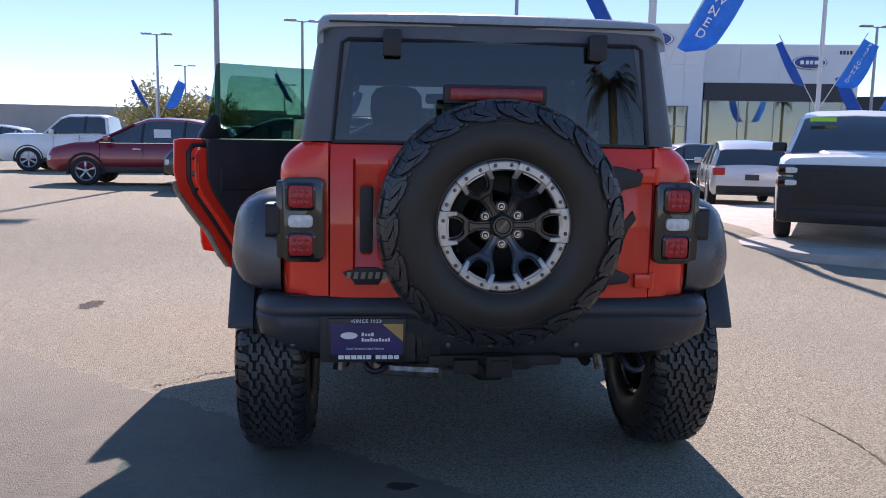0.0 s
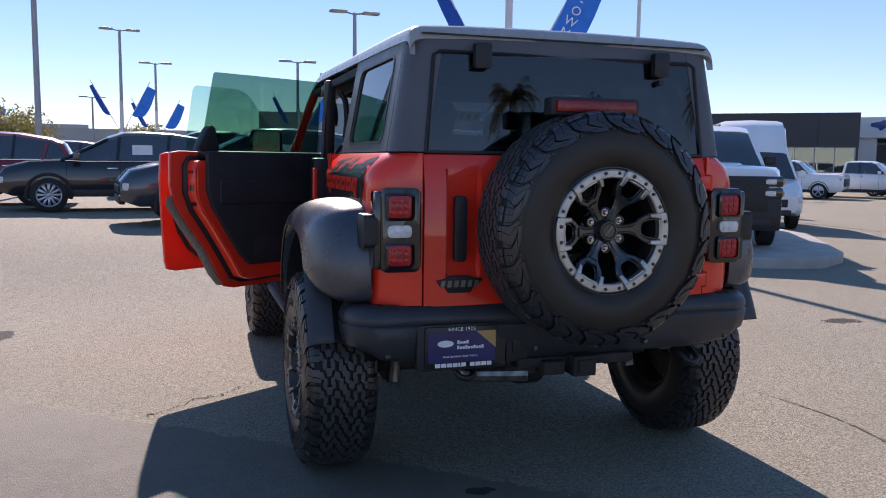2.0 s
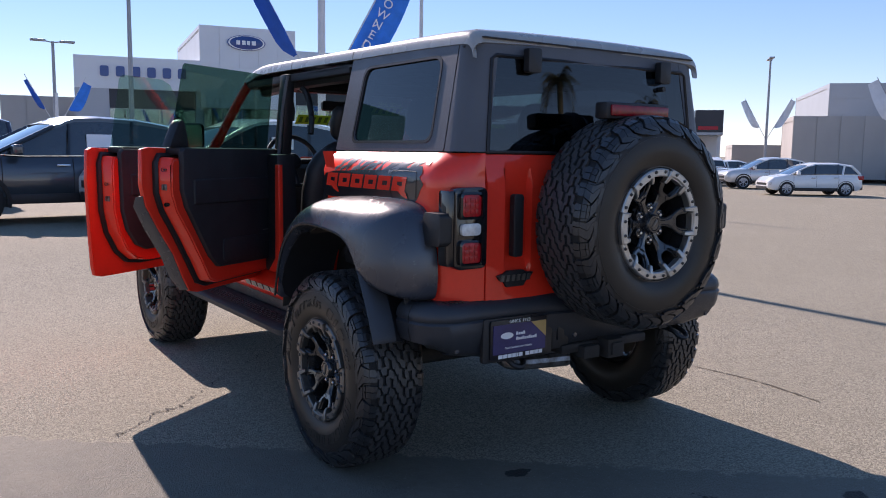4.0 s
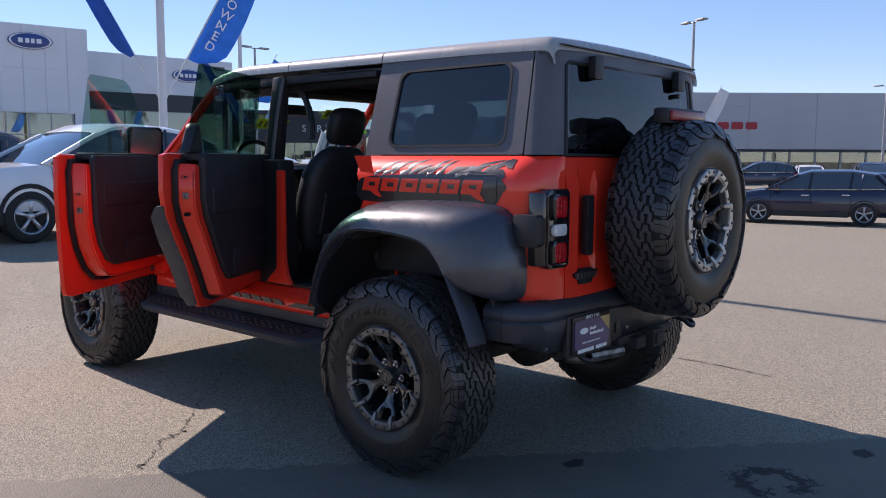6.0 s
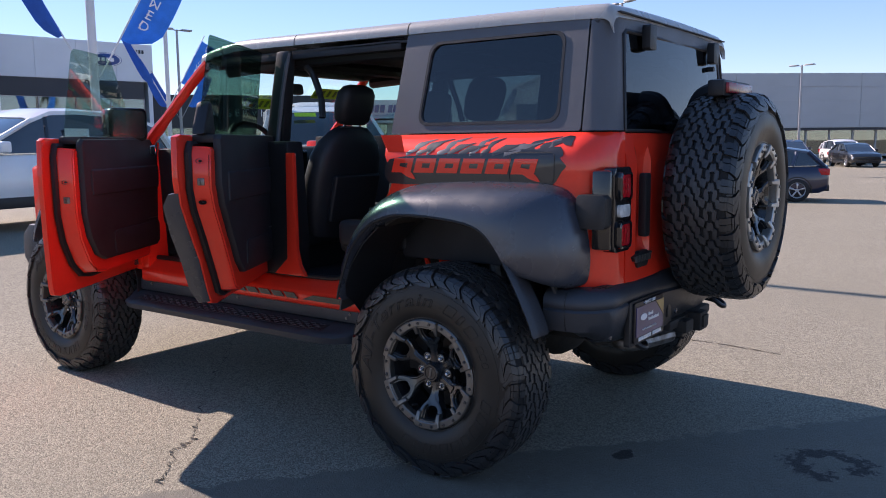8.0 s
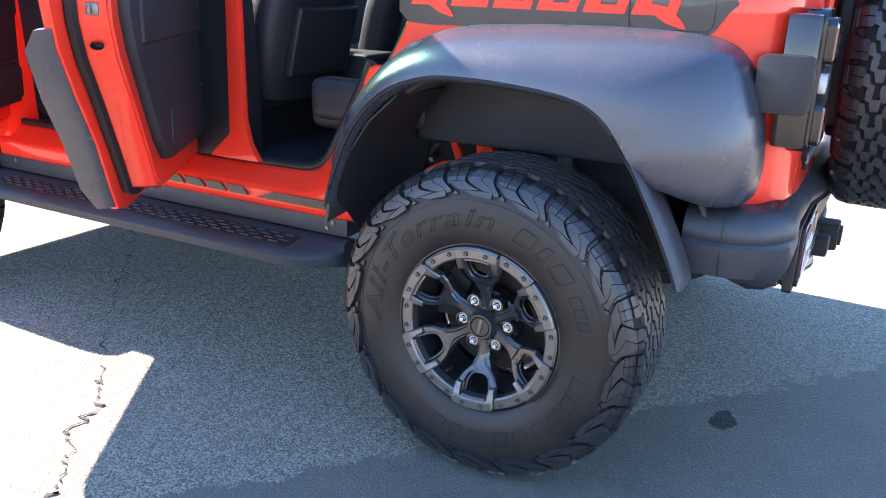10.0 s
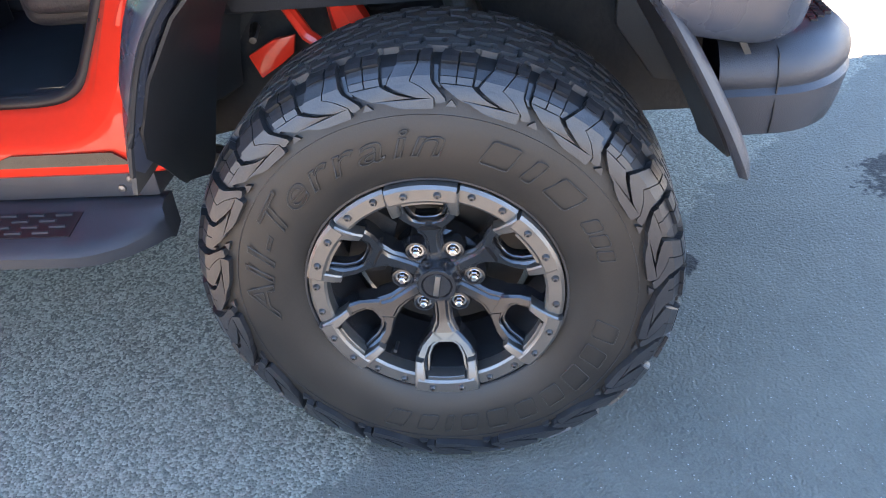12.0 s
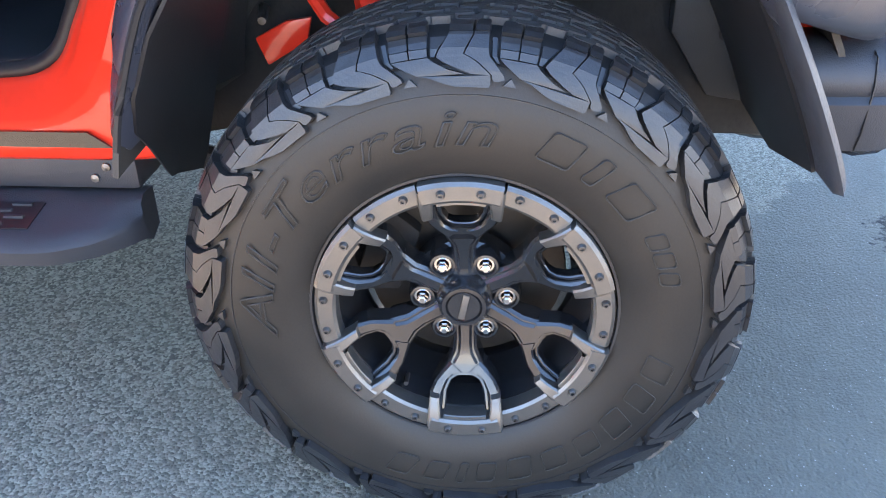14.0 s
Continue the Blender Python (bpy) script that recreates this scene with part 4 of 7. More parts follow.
# sills, pillars and door frames
for sg in (-1, 1):
    b = bm_new()
    # edge, step and seal line of the door opening, turning up into the rear pillar
    low = [(2.36, 0.620), (1.70, 0.620), (1.25, 0.620), (1.02, 0.620), (0.87, 0.620), (0.75, 0.620), (0.66, 0.620), (0.56, 0.625), (0.52, 0.640), (0.46, 0.78), (0.43, 0.90), (0.39, 1.0), (0.34, 1.12)]
    edge = [(2.36, 0.690), (1.70, 0.690), (1.25, 0.690), (1.02, 0.690), (0.87, 0.690), (0.77, 0.691), (0.715, 0.702), (0.658, 0.738), (0.628, 0.776), (0.605, 0.814), (0.568, 0.896), (0.52, 1.0), (0.46, 1.12)]
    step = [(2.36, 0.725), (1.70, 0.725), (1.25, 0.725), (1.02, 0.725), (0.88, 0.726), (0.80, 0.728), (0.745, 0.738), (0.705, 0.765), (0.683, 0.792), (0.663, 0.830), (0.632, 0.895), (0.582, 1.0), (0.52, 1.12)]
    seal = [(2.36, 0.748), (1.70, 0.748), (1.25, 0.748), (1.02, 0.748), (0.89, 0.749), (0.815, 0.751), (0.765, 0.760), (0.726, 0.782), (0.704, 0.808), (0.686, 0.840), (0.652, 0.900), (0.600, 1.0), (0.54, 1.12)]
    rows = []
    for lo, e, st, se in zip(*(smooth_path(p, 4) for p in (low, edge, step, seal))):
        rows.append([(sg * 0.850, *lo), (sg * 0.862, lo[0], lo[1] + 0.012), (sg * 0.862, *e), (sg * 0.856, e[0] + 0.002, e[1] + 0.007), (sg * 0.830, st[0] - 0.004, st[1] - 0.006), (sg * 0.820, *st), (sg * 0.808, se[0] - 0.010, se[1] - 0.010), (sg * 0.792, *se), (sg * 0.765, se[0], se[1] + 0.002), (sg * 0.765, *lo)])
    loft(b, rows, closed=True, caps=True)
    bmesh.ops.recalc_face_normals(b, faces=b.faces)
    part("sill", b, M_RED, suv, "red body sill under the doors", smooth=50)
    b = bm_new()
    tube(b, [(sg * 0.778, y + 0.004, z + 0.010) for y, z in smooth_path(seal, 4)], 0.016, 8)
    part("opening_seal", b, M_BLACK, suv, "black rubber seal round the door opening", smooth=60)
    b = bm_new()
    rows = []
    for z, xo, yo, yi in ((0.590, 0.84, 0.540, 0.500), (0.62, 0.88, 0.530, 0.487), (0.69, 0.96, 0.512, 0.466), (0.75, 1.04, 0.495, 0.450), (0.81, 1.06, 0.478, 0.433), (0.90, 1.06, 0.440, 0.404), (1.00, 1.05, 0.375, 0.350), (1.08, 1.04, 0.29, 0.27)):
        rows.append([(sg * xo, yo, z), (sg * (xo * 0.6 + 0.80 * 0.4), yo * 0.55 + yi * 0.45 + 0.012, z), (sg * 0.80, yi, z), (sg * 0.775, yi + 0.05, z)])
    loft(b, rows)
    thicken(b, 0.006)
    part("splash_flap", b, M_BLACK, suv, "black rubber splash flap before the rear wheel", smooth=50)
    b = bm_new()
    prism(b, [(0.66, 1.565), (0.88, 1.565), (0.96, 1.537), (0.62, 1.537)], sg * 0.866, sg * 0.8705, "x")
    bmesh.ops.transform(b, matrix=pose(0, 0, -0.885), verts=b.verts)
    for k in range(1, 6):
        prism(b, [(0.89 + k * .10, 0.652), (0.97 + k * .10, 0.652), (1.00 + k * .10, 0.680), (0.92 + k * .10, 0.680)], sg * 0.866, sg * 0.8705, "x")
    part("sill_decal", b, M_GLOSS, suv, "black stripe decal along the sill")
    # dogleg behind the rear door
    b = bm_new()
    outer = smooth_path([(0.43, BELT), (0.38, 1.38), (0.36, 1.28), (0.46, 1.10), (0.555, 0.98), (0.585, 0.93)], 5)
    inner = smooth_path([(0.30, BELT), (0.28, 1.38), (0.27, 1.28), (0.34, 1.08), (0.41, 0.97), (0.44, 0.92)], 5)
    for x0, x1 in ((0.72, 0.852),):
        rows = []
        for o, i in zip(outer, inner):
            rows.append([(sg * x0, o[0] + 0.03, o[1]), (sg * (x1 - 0.03), o[0] + 0.02, o[1]), (sg * x1, o[0] - 0.01, o[1]), (sg * x1, i[0], i[1])])
        loft(b, rows)
    part("door_frame", b, M_RED, suv, "red door frame behind the rear door")
    # rubber seal on it
    b = bm_new()
    tube(b, [(sg * 0.765, o[0] + 0.045, o[1]) for o in outer], 0.012, 6)
    part("door_seal", b, M_BLACK, suv)
    # centre pillar, low in red and high in black
    b = bm_new()
    prism(b, [(1.06, 0.76), (1.46, 0.76), (1.40, 0.98), (1.38, 1.46), (1.09, 1.46), (1.06, 0.98)], sg * 0.70, sg * 0.820, "x", 0.02)
    cp = part("centre_pillar", b, M_BLACK, suv, "black centre pillar with a red outer skin")
    b = bm_new()
    prism(b, [(0.97, 0.762), (1.20, 0.762), (1.10, 0.85), (1.088, 1.40), (1.035, 1.40), (1.03, 0.90), (1.01, 0.82)], sg * 0.806, sg * 0.834, "x", 0.008)
    part("pillar_skin", b, M_RED, cp)
    b = bm_new()
    prism(b, [(1.22, 1.40), (1.36, 1.40), (1.24, 1.93), (1.15, 1.93)], sg * 0.67, sg * 0.732, "x", 0.015)
    part("upper_pillar", b, M_BLACK, suv)
    # grey tube for the light along the black pillar's edge, put in as colour
    b = bm_new()
    tube(b, [(sg * 0.742, 1.245, 1.43), (sg * 0.735, 1.20, 1.7), (sg * 0.716, 1.16, 1.92)], 0.013, 6)
    part("pillar_lit_edge", b, M_TOP, suv)
    b = bm_new()
    tube(b, smooth_path([(sg * 0.80, 2.40, 1.40), (sg * 0.765, 2.24, 1.55), (sg * 0.715, 1.98, 1.80), (sg * 0.685, 1.86, 1.91)], 5), [0.036] * 6 + [0.030] * 10, 10)
    part("front_pillar", b, M_RED, suv, "red windscreen pillar")
    # firewall side behind the front wheel
    b = bm_new()
    prism(b, [(2.30, 0.68), (2.50, 0.68), (2.52, 1.20), (2.50, 1.47), (2.34, 1.47), (2.32, 1.1)], sg * 0.70, sg * 0.85, "x", 0.02)
    part("cowl_side", b, M_RED, suv)

# tailgate with a dished handle bay
b = bm_new()
gate_rows = []
for z in (0.845, 0.87, 0.95, 1.02, 1.36, 1.42, 1.455, BELT - 0.004):
    yb = -0.700 - (0.014 if z < 1.36 else 0.014 - 0.03 * (z - 1.36) / 0.12)
    gate_rows.append([(x, yb + (0.0 if abs(x) < 0.62 else 0.004), z + (0.018 if abs(x) > 0.60 and z < 0.86 else 0)) for x in (-0.650, -0.62, -0.56, -0.55, -0.42, -0.41, -0.2, 0.1, 0.4, 0.62, 0.664)])
for z_i in (3, 4):
    for k in (3, 4):
        x, y, z = gate_rows[z_i][k]
        gate_rows[z_i][k] = (x, y + (0.03 if k in (3, 4) else 0), z)
loft(b, gate_rows)
thicken(b, 0.03)
gate = part("tailgate", b, M_RED, suv, "red side-hinged tailgate with a vertical black handle")
b = bm_new()
add_box(b, -0.645, 0.66, -0.67, -0.60, 0.86, BELT, 0.01)
part("inner_panel", b, M_TRIM, gate)
b = bm_new()
prism(b, rrect(-0.532, -0.480, 1.045, 1.312, 0.014, 4), -0.745, -0.712, "y", 0.006)
part("handle", b, M_BLACK, gate, "vertical black grab handle")
b = bm_new()
prism(b, [(-0.60, 0.965), (-0.56, 0.975), (-0.54, 0.985), (-0.46, 0.985), (-0.44, 0.975), (-0.40, 0.972), (-0.425, 0.945), (-0.44, 0.940), (-0.455, 0.915), (-0.55, 0.915), (-0.565, 0.94), (-0.585, 0.945)], -0.726, -0.708, "y", 0.003)
badge = part("badge", b, M_BLACK, gate, "black badge with grey bars")
for k in range(6):
    x = -0.586 + 0.029 * k
    b = bm_new()
    prism(b, [(x, 0.94), (x + 0.017, 0.94), (x + 0.022, 0.967), (x + 0.005, 0.967)], -0.730, -0.724, "y")
    part("badge_bar", b, M_RING, gate, "grey bar on the badge")
for zz in (0.935, 1.37):
    b = bm_new()
    add_box(b, 0.60, 0.668, -0.74, -0.70, zz - 0.03, zz + 0.03, 0.008)
    lathe(b, [(zz - 0.035, 0.0001), (zz - 0.035, 0.013), (zz + 0.035, 0.013), (zz + 0.035, 0.0001)], 12, pose(0.672, -0.728, 0), "z")
    part("gate_hinge", b, M_RED, gate)
# spare carrier
b = bm_new()
prism(b, [(0.08, 0.92), (0.30, 0.90), (0.56, 0.93), (0.575, 0.96), (0.50, 0.99), (0.47, 1.05), (0.50, 1.10), (0.46, 1.20), (0.50, 1.28), (0.52, 1.31), (0.60, 1.33), (0.61, 1.38), (0.52, 1.405), (0.30, 1.42), (0.0, 1.42), (-0.25, 1.36), (-0.25, 1.0)], -0.765, -0.722, "y", 0.008)
part("spare_carrier", b, M_BLACK, gate, "black spare wheel carrier plate")
b = bm_new()
lathe(b, [(-0.90, 0.0001), (-0.90, 0.09), (-0.76, 0.12), (-0.74, 0.15)], 32, pose(-0.008, 0, 1.187), "y")
part("spare_mount", b, M_BLACK, gate)
# small horse-free emblem: a plain dark patch
b = bm_new()
prism(b, [(0.525, 1.12), (0.55, 1.10), (0.57, 1.15), (0.60, 1.19), (0.585, 1.225), (0.56, 1.19), (0.53, 1.17)], -0.722, -0.712, "y", 0.002)
part("emblem", b, M_BLACK, gate)
# high brake lamp on its stalk
b = bm_new()
add_box(b, -0.220, 0.165, -0.955, -0.88, 1.632, 1.704, 0.014)
tube(b, smooth_path([(-0.03, -0.72, 1.42), (-0.03, -0.76, 1.56), (-0.03, -0.80, 1.64), (-0.03, -0.88, 1.665)], 5), 0.045, 8)
ch = part("brake_lamp", b, M_BLACK, suv, "high red brake lamp above the spare wheel")
b = bm_new()
add_box(b, -0.200, 0.145, -0.97, -0.945, 1.645, 1.692, 0.008)
part("lens", b, M_REDDARK, ch)


# tail lamps
def tail_lamp(sg):
    b = bm_new()
    prism(b, rrect(0.672, 0.838, 1.008, 1.345, 0.03), -0.742, -0.690, "y", 0.008)
    add_box(b, 0.80, 0.862, -0.735, -0.655, 1.02, 1.333, 0.015)
    if sg < 0:
        b.transform(Matrix.Diagonal((-1, 1, 1, 1)))
    lamp = part("tail_lamp", b, M_GLOSS, suv, "tail lamp with two red squares and a clear bar")
    for z0, z1, mt, nm in ((1.225, 1.315, M_REDLENS, "red_lens"), (1.035, 1.120, M_REDLENS, "red_lens"), (1.148, 1.198, M_WHITELENS, "clear_lens")):
        b = bm_new()
        prism(b, rrect(0.715, 0.812, z0, z1, 0.016), -0.757, -0.738, "y", 0.004)
        if nm == "red_lens":
            for i in range(3):
                for j in range(3):
                    add_box(b, 0.729 + i * .025, 0.748 + i * .025, -0.760, -0.755, z0 + 0.012 + j * .023, z0 + 0.030 + j * .023, 0.002)
        if sg < 0:
            b.transform(Matrix.Diagonal((-1, 1, 1, 1)))
        part(nm, b, mt, lamp)
        if nm == "red_lens":
            b = bm_new()
            outer, inner = rrect(0.704, 0.822, z0 - 0.010, z1 + 0.010, 0.02), rrect(0.714, 0.813, z0 - 0.001, z1 + 0.001, 0.016)
            for y in (-0.760,):
                loft(b, [[(u, y, v) for u, v in outer + outer[:1]], [(u, y - 0.004, v) for u, v in inner + inner[:1]], [(u, y + 0.02, v) for u, v in inner + inner[:1]]])
                loft(b, [[(u, y, v) for u, v in outer + outer[:1]], [(u, y + 0.02, v) for u, v in outer + outer[:1]]])
            if sg < 0:
                b.transform(Matrix.Diagonal((-1, 1, 1, 1)))
            part("lens_frame", b, M_GLOSS, lamp)
    b = bm_new()
    prism(b, rrect(-0.735, -0.610, 1.105, 1.240, 0.02), 0.842, 0.905, "x", 0.012)
    if sg < 0:
        b.transform(Matrix.Diagonal((-1, 1, 1, 1)))
    part("sensor_pod", b, M_BLACK, lamp, "black sensor housing at the lamp's side")


tail_lamp(-1)
tail_lamp(1)


# --- hardtop ---
def side_x(z):
    return 0.775 - 0.075 * (z - BELT) / (1.93 - BELT)


for sg in (-1, 1):
    b = bm_new()
    outer = rrect(-0.560, 0.425, 1.488, 1.945, 0.012)
    inner = rrect(-0.448, 0.262, 1.535, 1.888, 0.05)
    outer = [(u - 0.05 * (v - 1.488) / 0.457 if u > 0.2 else u, v) for u, v in outer]
    inner = [(u - 0.04 * (v - 1.535) / 0.353 if u > 0.1 else u, v) for u, v in inner]
    rows = []
    for ring, d in ((outer, -0.03), (outer, 0.0), (inner, 0.0), (inner, -0.03)):
        rows.append([(sg * (side_x(v) + d), u, v) for u, v in ring + ring[:1]])
    loft(b, rows)
    part("hardtop_side", b, M_TOP, suv, "textured dark grey hardtop side")
    b = bm_new()
    big = [(u + (0.012 if u > 0 else -0.012), v + (0.012 if v > 1.7 else -0.012)) for u, v in inner]
    loft(b, [[(sg * (side_x(v) + 0.003), u, v) for u, v in big + big[:1]], [(sg * (side_x(v) + 0.003), u, v) for u, v in inner + inner[:1]]])
    thicken(b, 0.004)
    w = part("quarter_window", b, M_BLACK, suv, "tinted fixed quarter window")
    b = bm_new()
    b.faces.new([b.verts.new((sg * (side_x(v) - 0.008), u, v)) for u, v in inner])
    p = part("pane", b, M_PRIVACY, w, smooth=None)
    # rear corner
    b = bm_new()
    rows = []
    for z in (1.488, 1.60, 1.75, 1.88, 1.93, 1.95):
        x0 = side_x(z)
        yr = -0.690 + 0.035 * max(0, (z - 1.488) / 0.46)
        pts = [(sg * x0, -0.568, z)]
        for k in range(7):
            a = radians(180 + 80 * k / 6)
            pts.append((sg * -1 * (-(x0 - 0.085) + 0.085 * math.cos(a)), yr + 0.085 + 0.085 * math.sin(a), z))
        pts.append((sg * (x0 - 0.11), yr - 0.002, z))
        pts.append((sg * (x0 - 0.135), yr - 0.002, z))
        pts.append((sg * (x0 - 0.145), yr + 0.03, z))
        rows.append(pts)
    loft(b, rows)
    part("hardtop_corner", b, M_TOP, suv)
# rear glass and its header
b = bm_new()
rows = []
for z in (1.885, 1.92, 1.955):
    yr = -0.690 + 0.035 * (z - 1.488) / 0.46
    rows.append([(-0.60, yr, z), (0, yr - 0.012, z), (0.60, yr, z)])
loft(b, rows)
thicken(b, 0.03)
part("hardtop_header", b, M_TOP, suv)
b = bm_new()
rows = []
for z in (1.488, 1.60, 1.74, 1.888):
    yr = -0.688 + 0.035 * (z - 1.488) / 0.46
    rows.append([(x * (1 - 0.06 * (z - 1.488) / 0.4), yr - 0.012 * (1 - (x / 0.64) ** 2), z) for x in (-0.642, -0.5, -0.25, 0, 0.25, 0.5, 0.642)])
loft(b, rows)
rw = part("rear_window", b, M_PRIVACY, suv, "dark privacy rear window", smooth=60)
b = bm_new()
add_box(b, -0.645, 0.645, -0.698, -0.67, 1.482, 1.494, 0.003)
tube(b, [(-0.642, -0.694, 1.49), (-0.605, -0.662, 1.875), (-0.58, -0.662, 1.89), (0.58, -0.662, 1.89), (0.605, -0.662, 1.875), (0.642, -0.694, 1.49)], 0.009, 6)
part("window_seal", b, M_BLACK, rw)
b = bm_new()
lathe(b, [(-0.70, 0.0001), (-0.70, 0.012), (-0.66, 0.012)], 12, pose(0.42, 0, 1.80), "y")
part("wiper_boss", b, M_BLACK, rw)
for hx in (-0.408, 0.415):
    b = bm_new()
    prism(b, rrect(hx - 0.036, hx + 0.036, 1.825, 1.928, 0.012), -0.712, -0.675, "y", 0.008)
    part("window_hinge", b, M_BLACK, suv, "black hinge cover of the rear window")


# roof: three panels with seams
def roof_panel(y0, y1, name):
    b = bm_new()
    rows = []
    ys = [y0 + (y1 - y0) * k / 8 for k in range(9)]
    if y0 < 0:
        ys = [y0, y0 + 0.004, y0 + 0.012, y0 + 0.026, y0 + 0.048] + ys[1:]
    for y in ys:
        drop = 0.006 * max(0.0, (-0.1 - y) / 0.5) ** 2 + 0.07 * max(0.0, (y - 1.5) / 0.45) ** 2
        if y0 < 0 and y < y0 + 0.06:
            # quarter round down to the header
            drop += 0.058 * (1 - math.sqrt(max(0.0, 1 - (1 - (y - y0) / 0.06) ** 2)))
        top = 2.010 + 0.010 * y - drop
        row = [(x, y, top + dz) for x, dz in ((-0.704, -0.066), (-0.703, -0.046), (-0.696, -0.025), (-0.680, -0.010), (-0.650, -0.002), (-0.45, 0.006), (-0.2, 0.010), (0, 0.011))]
        row += [(-x, y_, z_) for x, y_, z_ in row[-2::-1]]
        rows.append(row)
    loft(b, rows)
    thicken(b, 0.025)
    return part(name, b, M_ROOF, suv, "satin grey moulded roof panel, sun glare in its colour", smooth=50)


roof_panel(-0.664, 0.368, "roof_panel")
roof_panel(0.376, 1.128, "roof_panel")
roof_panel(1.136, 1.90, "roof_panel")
b = bm_new()
for sg in (-1, 1):
    add_box(b, *(sorted((sg * 0.64, sg * 0.70))), 0.42, 1.86, 1.885, 1.93, 0.01)
add_box(b, -0.70, 0.70, -0.6, 1.9, 1.915, 1.925)
part("roof_lining", b, M_TRIM, suv, "black roof lining and side rails")
b = bm_new()
add_box(b, -0.655, 0.655, -0.675, 0.37, 1.955, 1.96)
part("roof_inner", b, M_TRIM, suv)
# windscreen and cowl
b = bm_new()
rows = []
for k in range(5):
    t = k / 4
    rows.append([(x * (0.77 - 0.09 * t), 2.40 - 0.53 * t + 0.02 * (1 - x * x), 1.40 + 0.51 * t) for x in (-1, -.5, 0, .5, 1)])
loft(b, rows)
part("windscreen", b, M_CLEAR, suv, smooth=60)
# price stickers inside the screen, their writing as bars
M_LIME = mat("lime_price_sticker", (0.50, 0.78, 0.03), 0.5, vary=0.1, scale=9)
M_LIMEMARK = mat("dark_green_print", (0.10, 0.22, 0.02), 0.5)
slope = math.degrees(math.atan2(0.51, -0.53))
for x, t, w in ((-0.12, 0.63, 0.26), (0.42, 0.79, 0.30)):
    at = pose(x, 2.40 - 0.53 * t + 0.02 * (1 - (x / 0.7) ** 2) - 0.016, 1.40 + 0.51 * t - 0.016, slope)
    b = bm_new()
    add_box(b, -w / 2, w / 2, -0.045, 0.045, -0.001, 0.001)
    b.transform(at)
    st = part("price_sticker", b, M_LIME, suv, "lime green price sticker inside the windscreen")
    for k in range(5):
        b = bm_new()
        u = -w / 2 + w * (k + 0.6) / 5.2
        add_box(b, u - 0.011, u + 0.013, -0.026, 0.028, -0.0025, 0.0025)
        b.transform(at)
        part("print_bar", b, M_LIMEMARK, st)
b = bm_new()
add_box(b, -0.68, 0.68, 1.84, 1.90, 1.88, 1.955, 0.02)
part("screen_header", b, M_BLACK, suv)

# --- front end ---
b = bm_new()
rows = []
for y, z, w in ((2.38, 1.40, 0.80), (2.60, 1.395, 0.82), (3.10, 1.37, 0.83), (3.45, 1.33, 0.83), (3.56, 1.27, 0.82), (3.58, 1.18, 0.82)):
    rows.append([(x * w, y, z + dz) for x, dz in ((-1, -0.06), (-0.98, -0.015), (-0.92, 0.0), (-0.5, 0.006), (-0.45, 0.03), (0, 0.035), (0.45, 0.03), (0.5, 0.006), (0.92, 0.0), (0.98, -0.015), (1, -0.06))])
loft(b, rows)
thicken(b, 0.02)
part("bonnet", b, M_RED, suv, "red flat bonnet")
for sg in (-1, 1):
    b = bm_new()
    prism(b, [(2.36, 0.70), (2.50, 0.72), (2.56, 0.98), (2.72, 1.12), (3.15, 1.14), (3.38, 1.0), (3.46, 0.86), (3.60, 0.86), (3.60, 1.30), (3.45, 1.34), (2.40, 1.38)], sg * 0.79, sg * 0.862, "x", 0.015)
    part("front_wing", b, M_RED, suv, "red front wing")
b = bm_new()
add_box(b, -0.80, 0.80, 3.58, 3.63, 0.95, 1.25, 0.02)
grille = part("grille", b, M_GLOSS, suv, "black front grille")
for sg in (-1, 1):
    b = bm_new()
    lathe(b, [(3.655, 0.0001), (3.65, 0.07), (3.64, 0.09), (3.60, 0.10)], 24, pose(sg * 0.63, 0, 1.10), "y")
    part("headlamp", b, M_WHITELENS, grille)
b = bm_new()
prism(b, [(3.55, 0.60), (3.72, 0.58), (3.80, 0.66), (3.80, 0.82), (3.70, 0.90), (3.55, 0.90)], -0.86, 0.86, "x", 0.02)
part("front_bumper", b, M_BUMPER, suv, "dark steel front bumper")
b = bm_new()
prism(b, [(3.45, 0.52), (3.66, 0.62), (3.66, 0.68), (3.45, 0.62)], -0.55, 0.55, "x", 0.01)
part("skid_plate", b, M_STEEL, suv)
# wing mirrors
for sg in (-1, 1):
    b = bm_new()
    prism(b, rrect(-0.115, 0.115, -0.095, 0.095, 0.035), -0.045, 0.05, "y", 0.015, pose(sg * 0.985, 2.26, 1.565, 0, 0, sg * 8))
    tube(b, [(sg * 0.80, 2.34, 1.46), (sg * 0.90, 2.28, 1.48)], 0.028, 8)
    mr = part("wing_mirror", b, M_GLOSS, suv, "black wing mirror")
    b = bm_new()
    prism(b, rrect(-0.098, 0.098, -0.080, 0.080, 0.028), -0.052, -0.047, "y", 0, pose(sg * 0.985, 2.26, 1.565, 0, 0, sg * 8))
    part("mirror_glass", b, M_CHROME, mr)


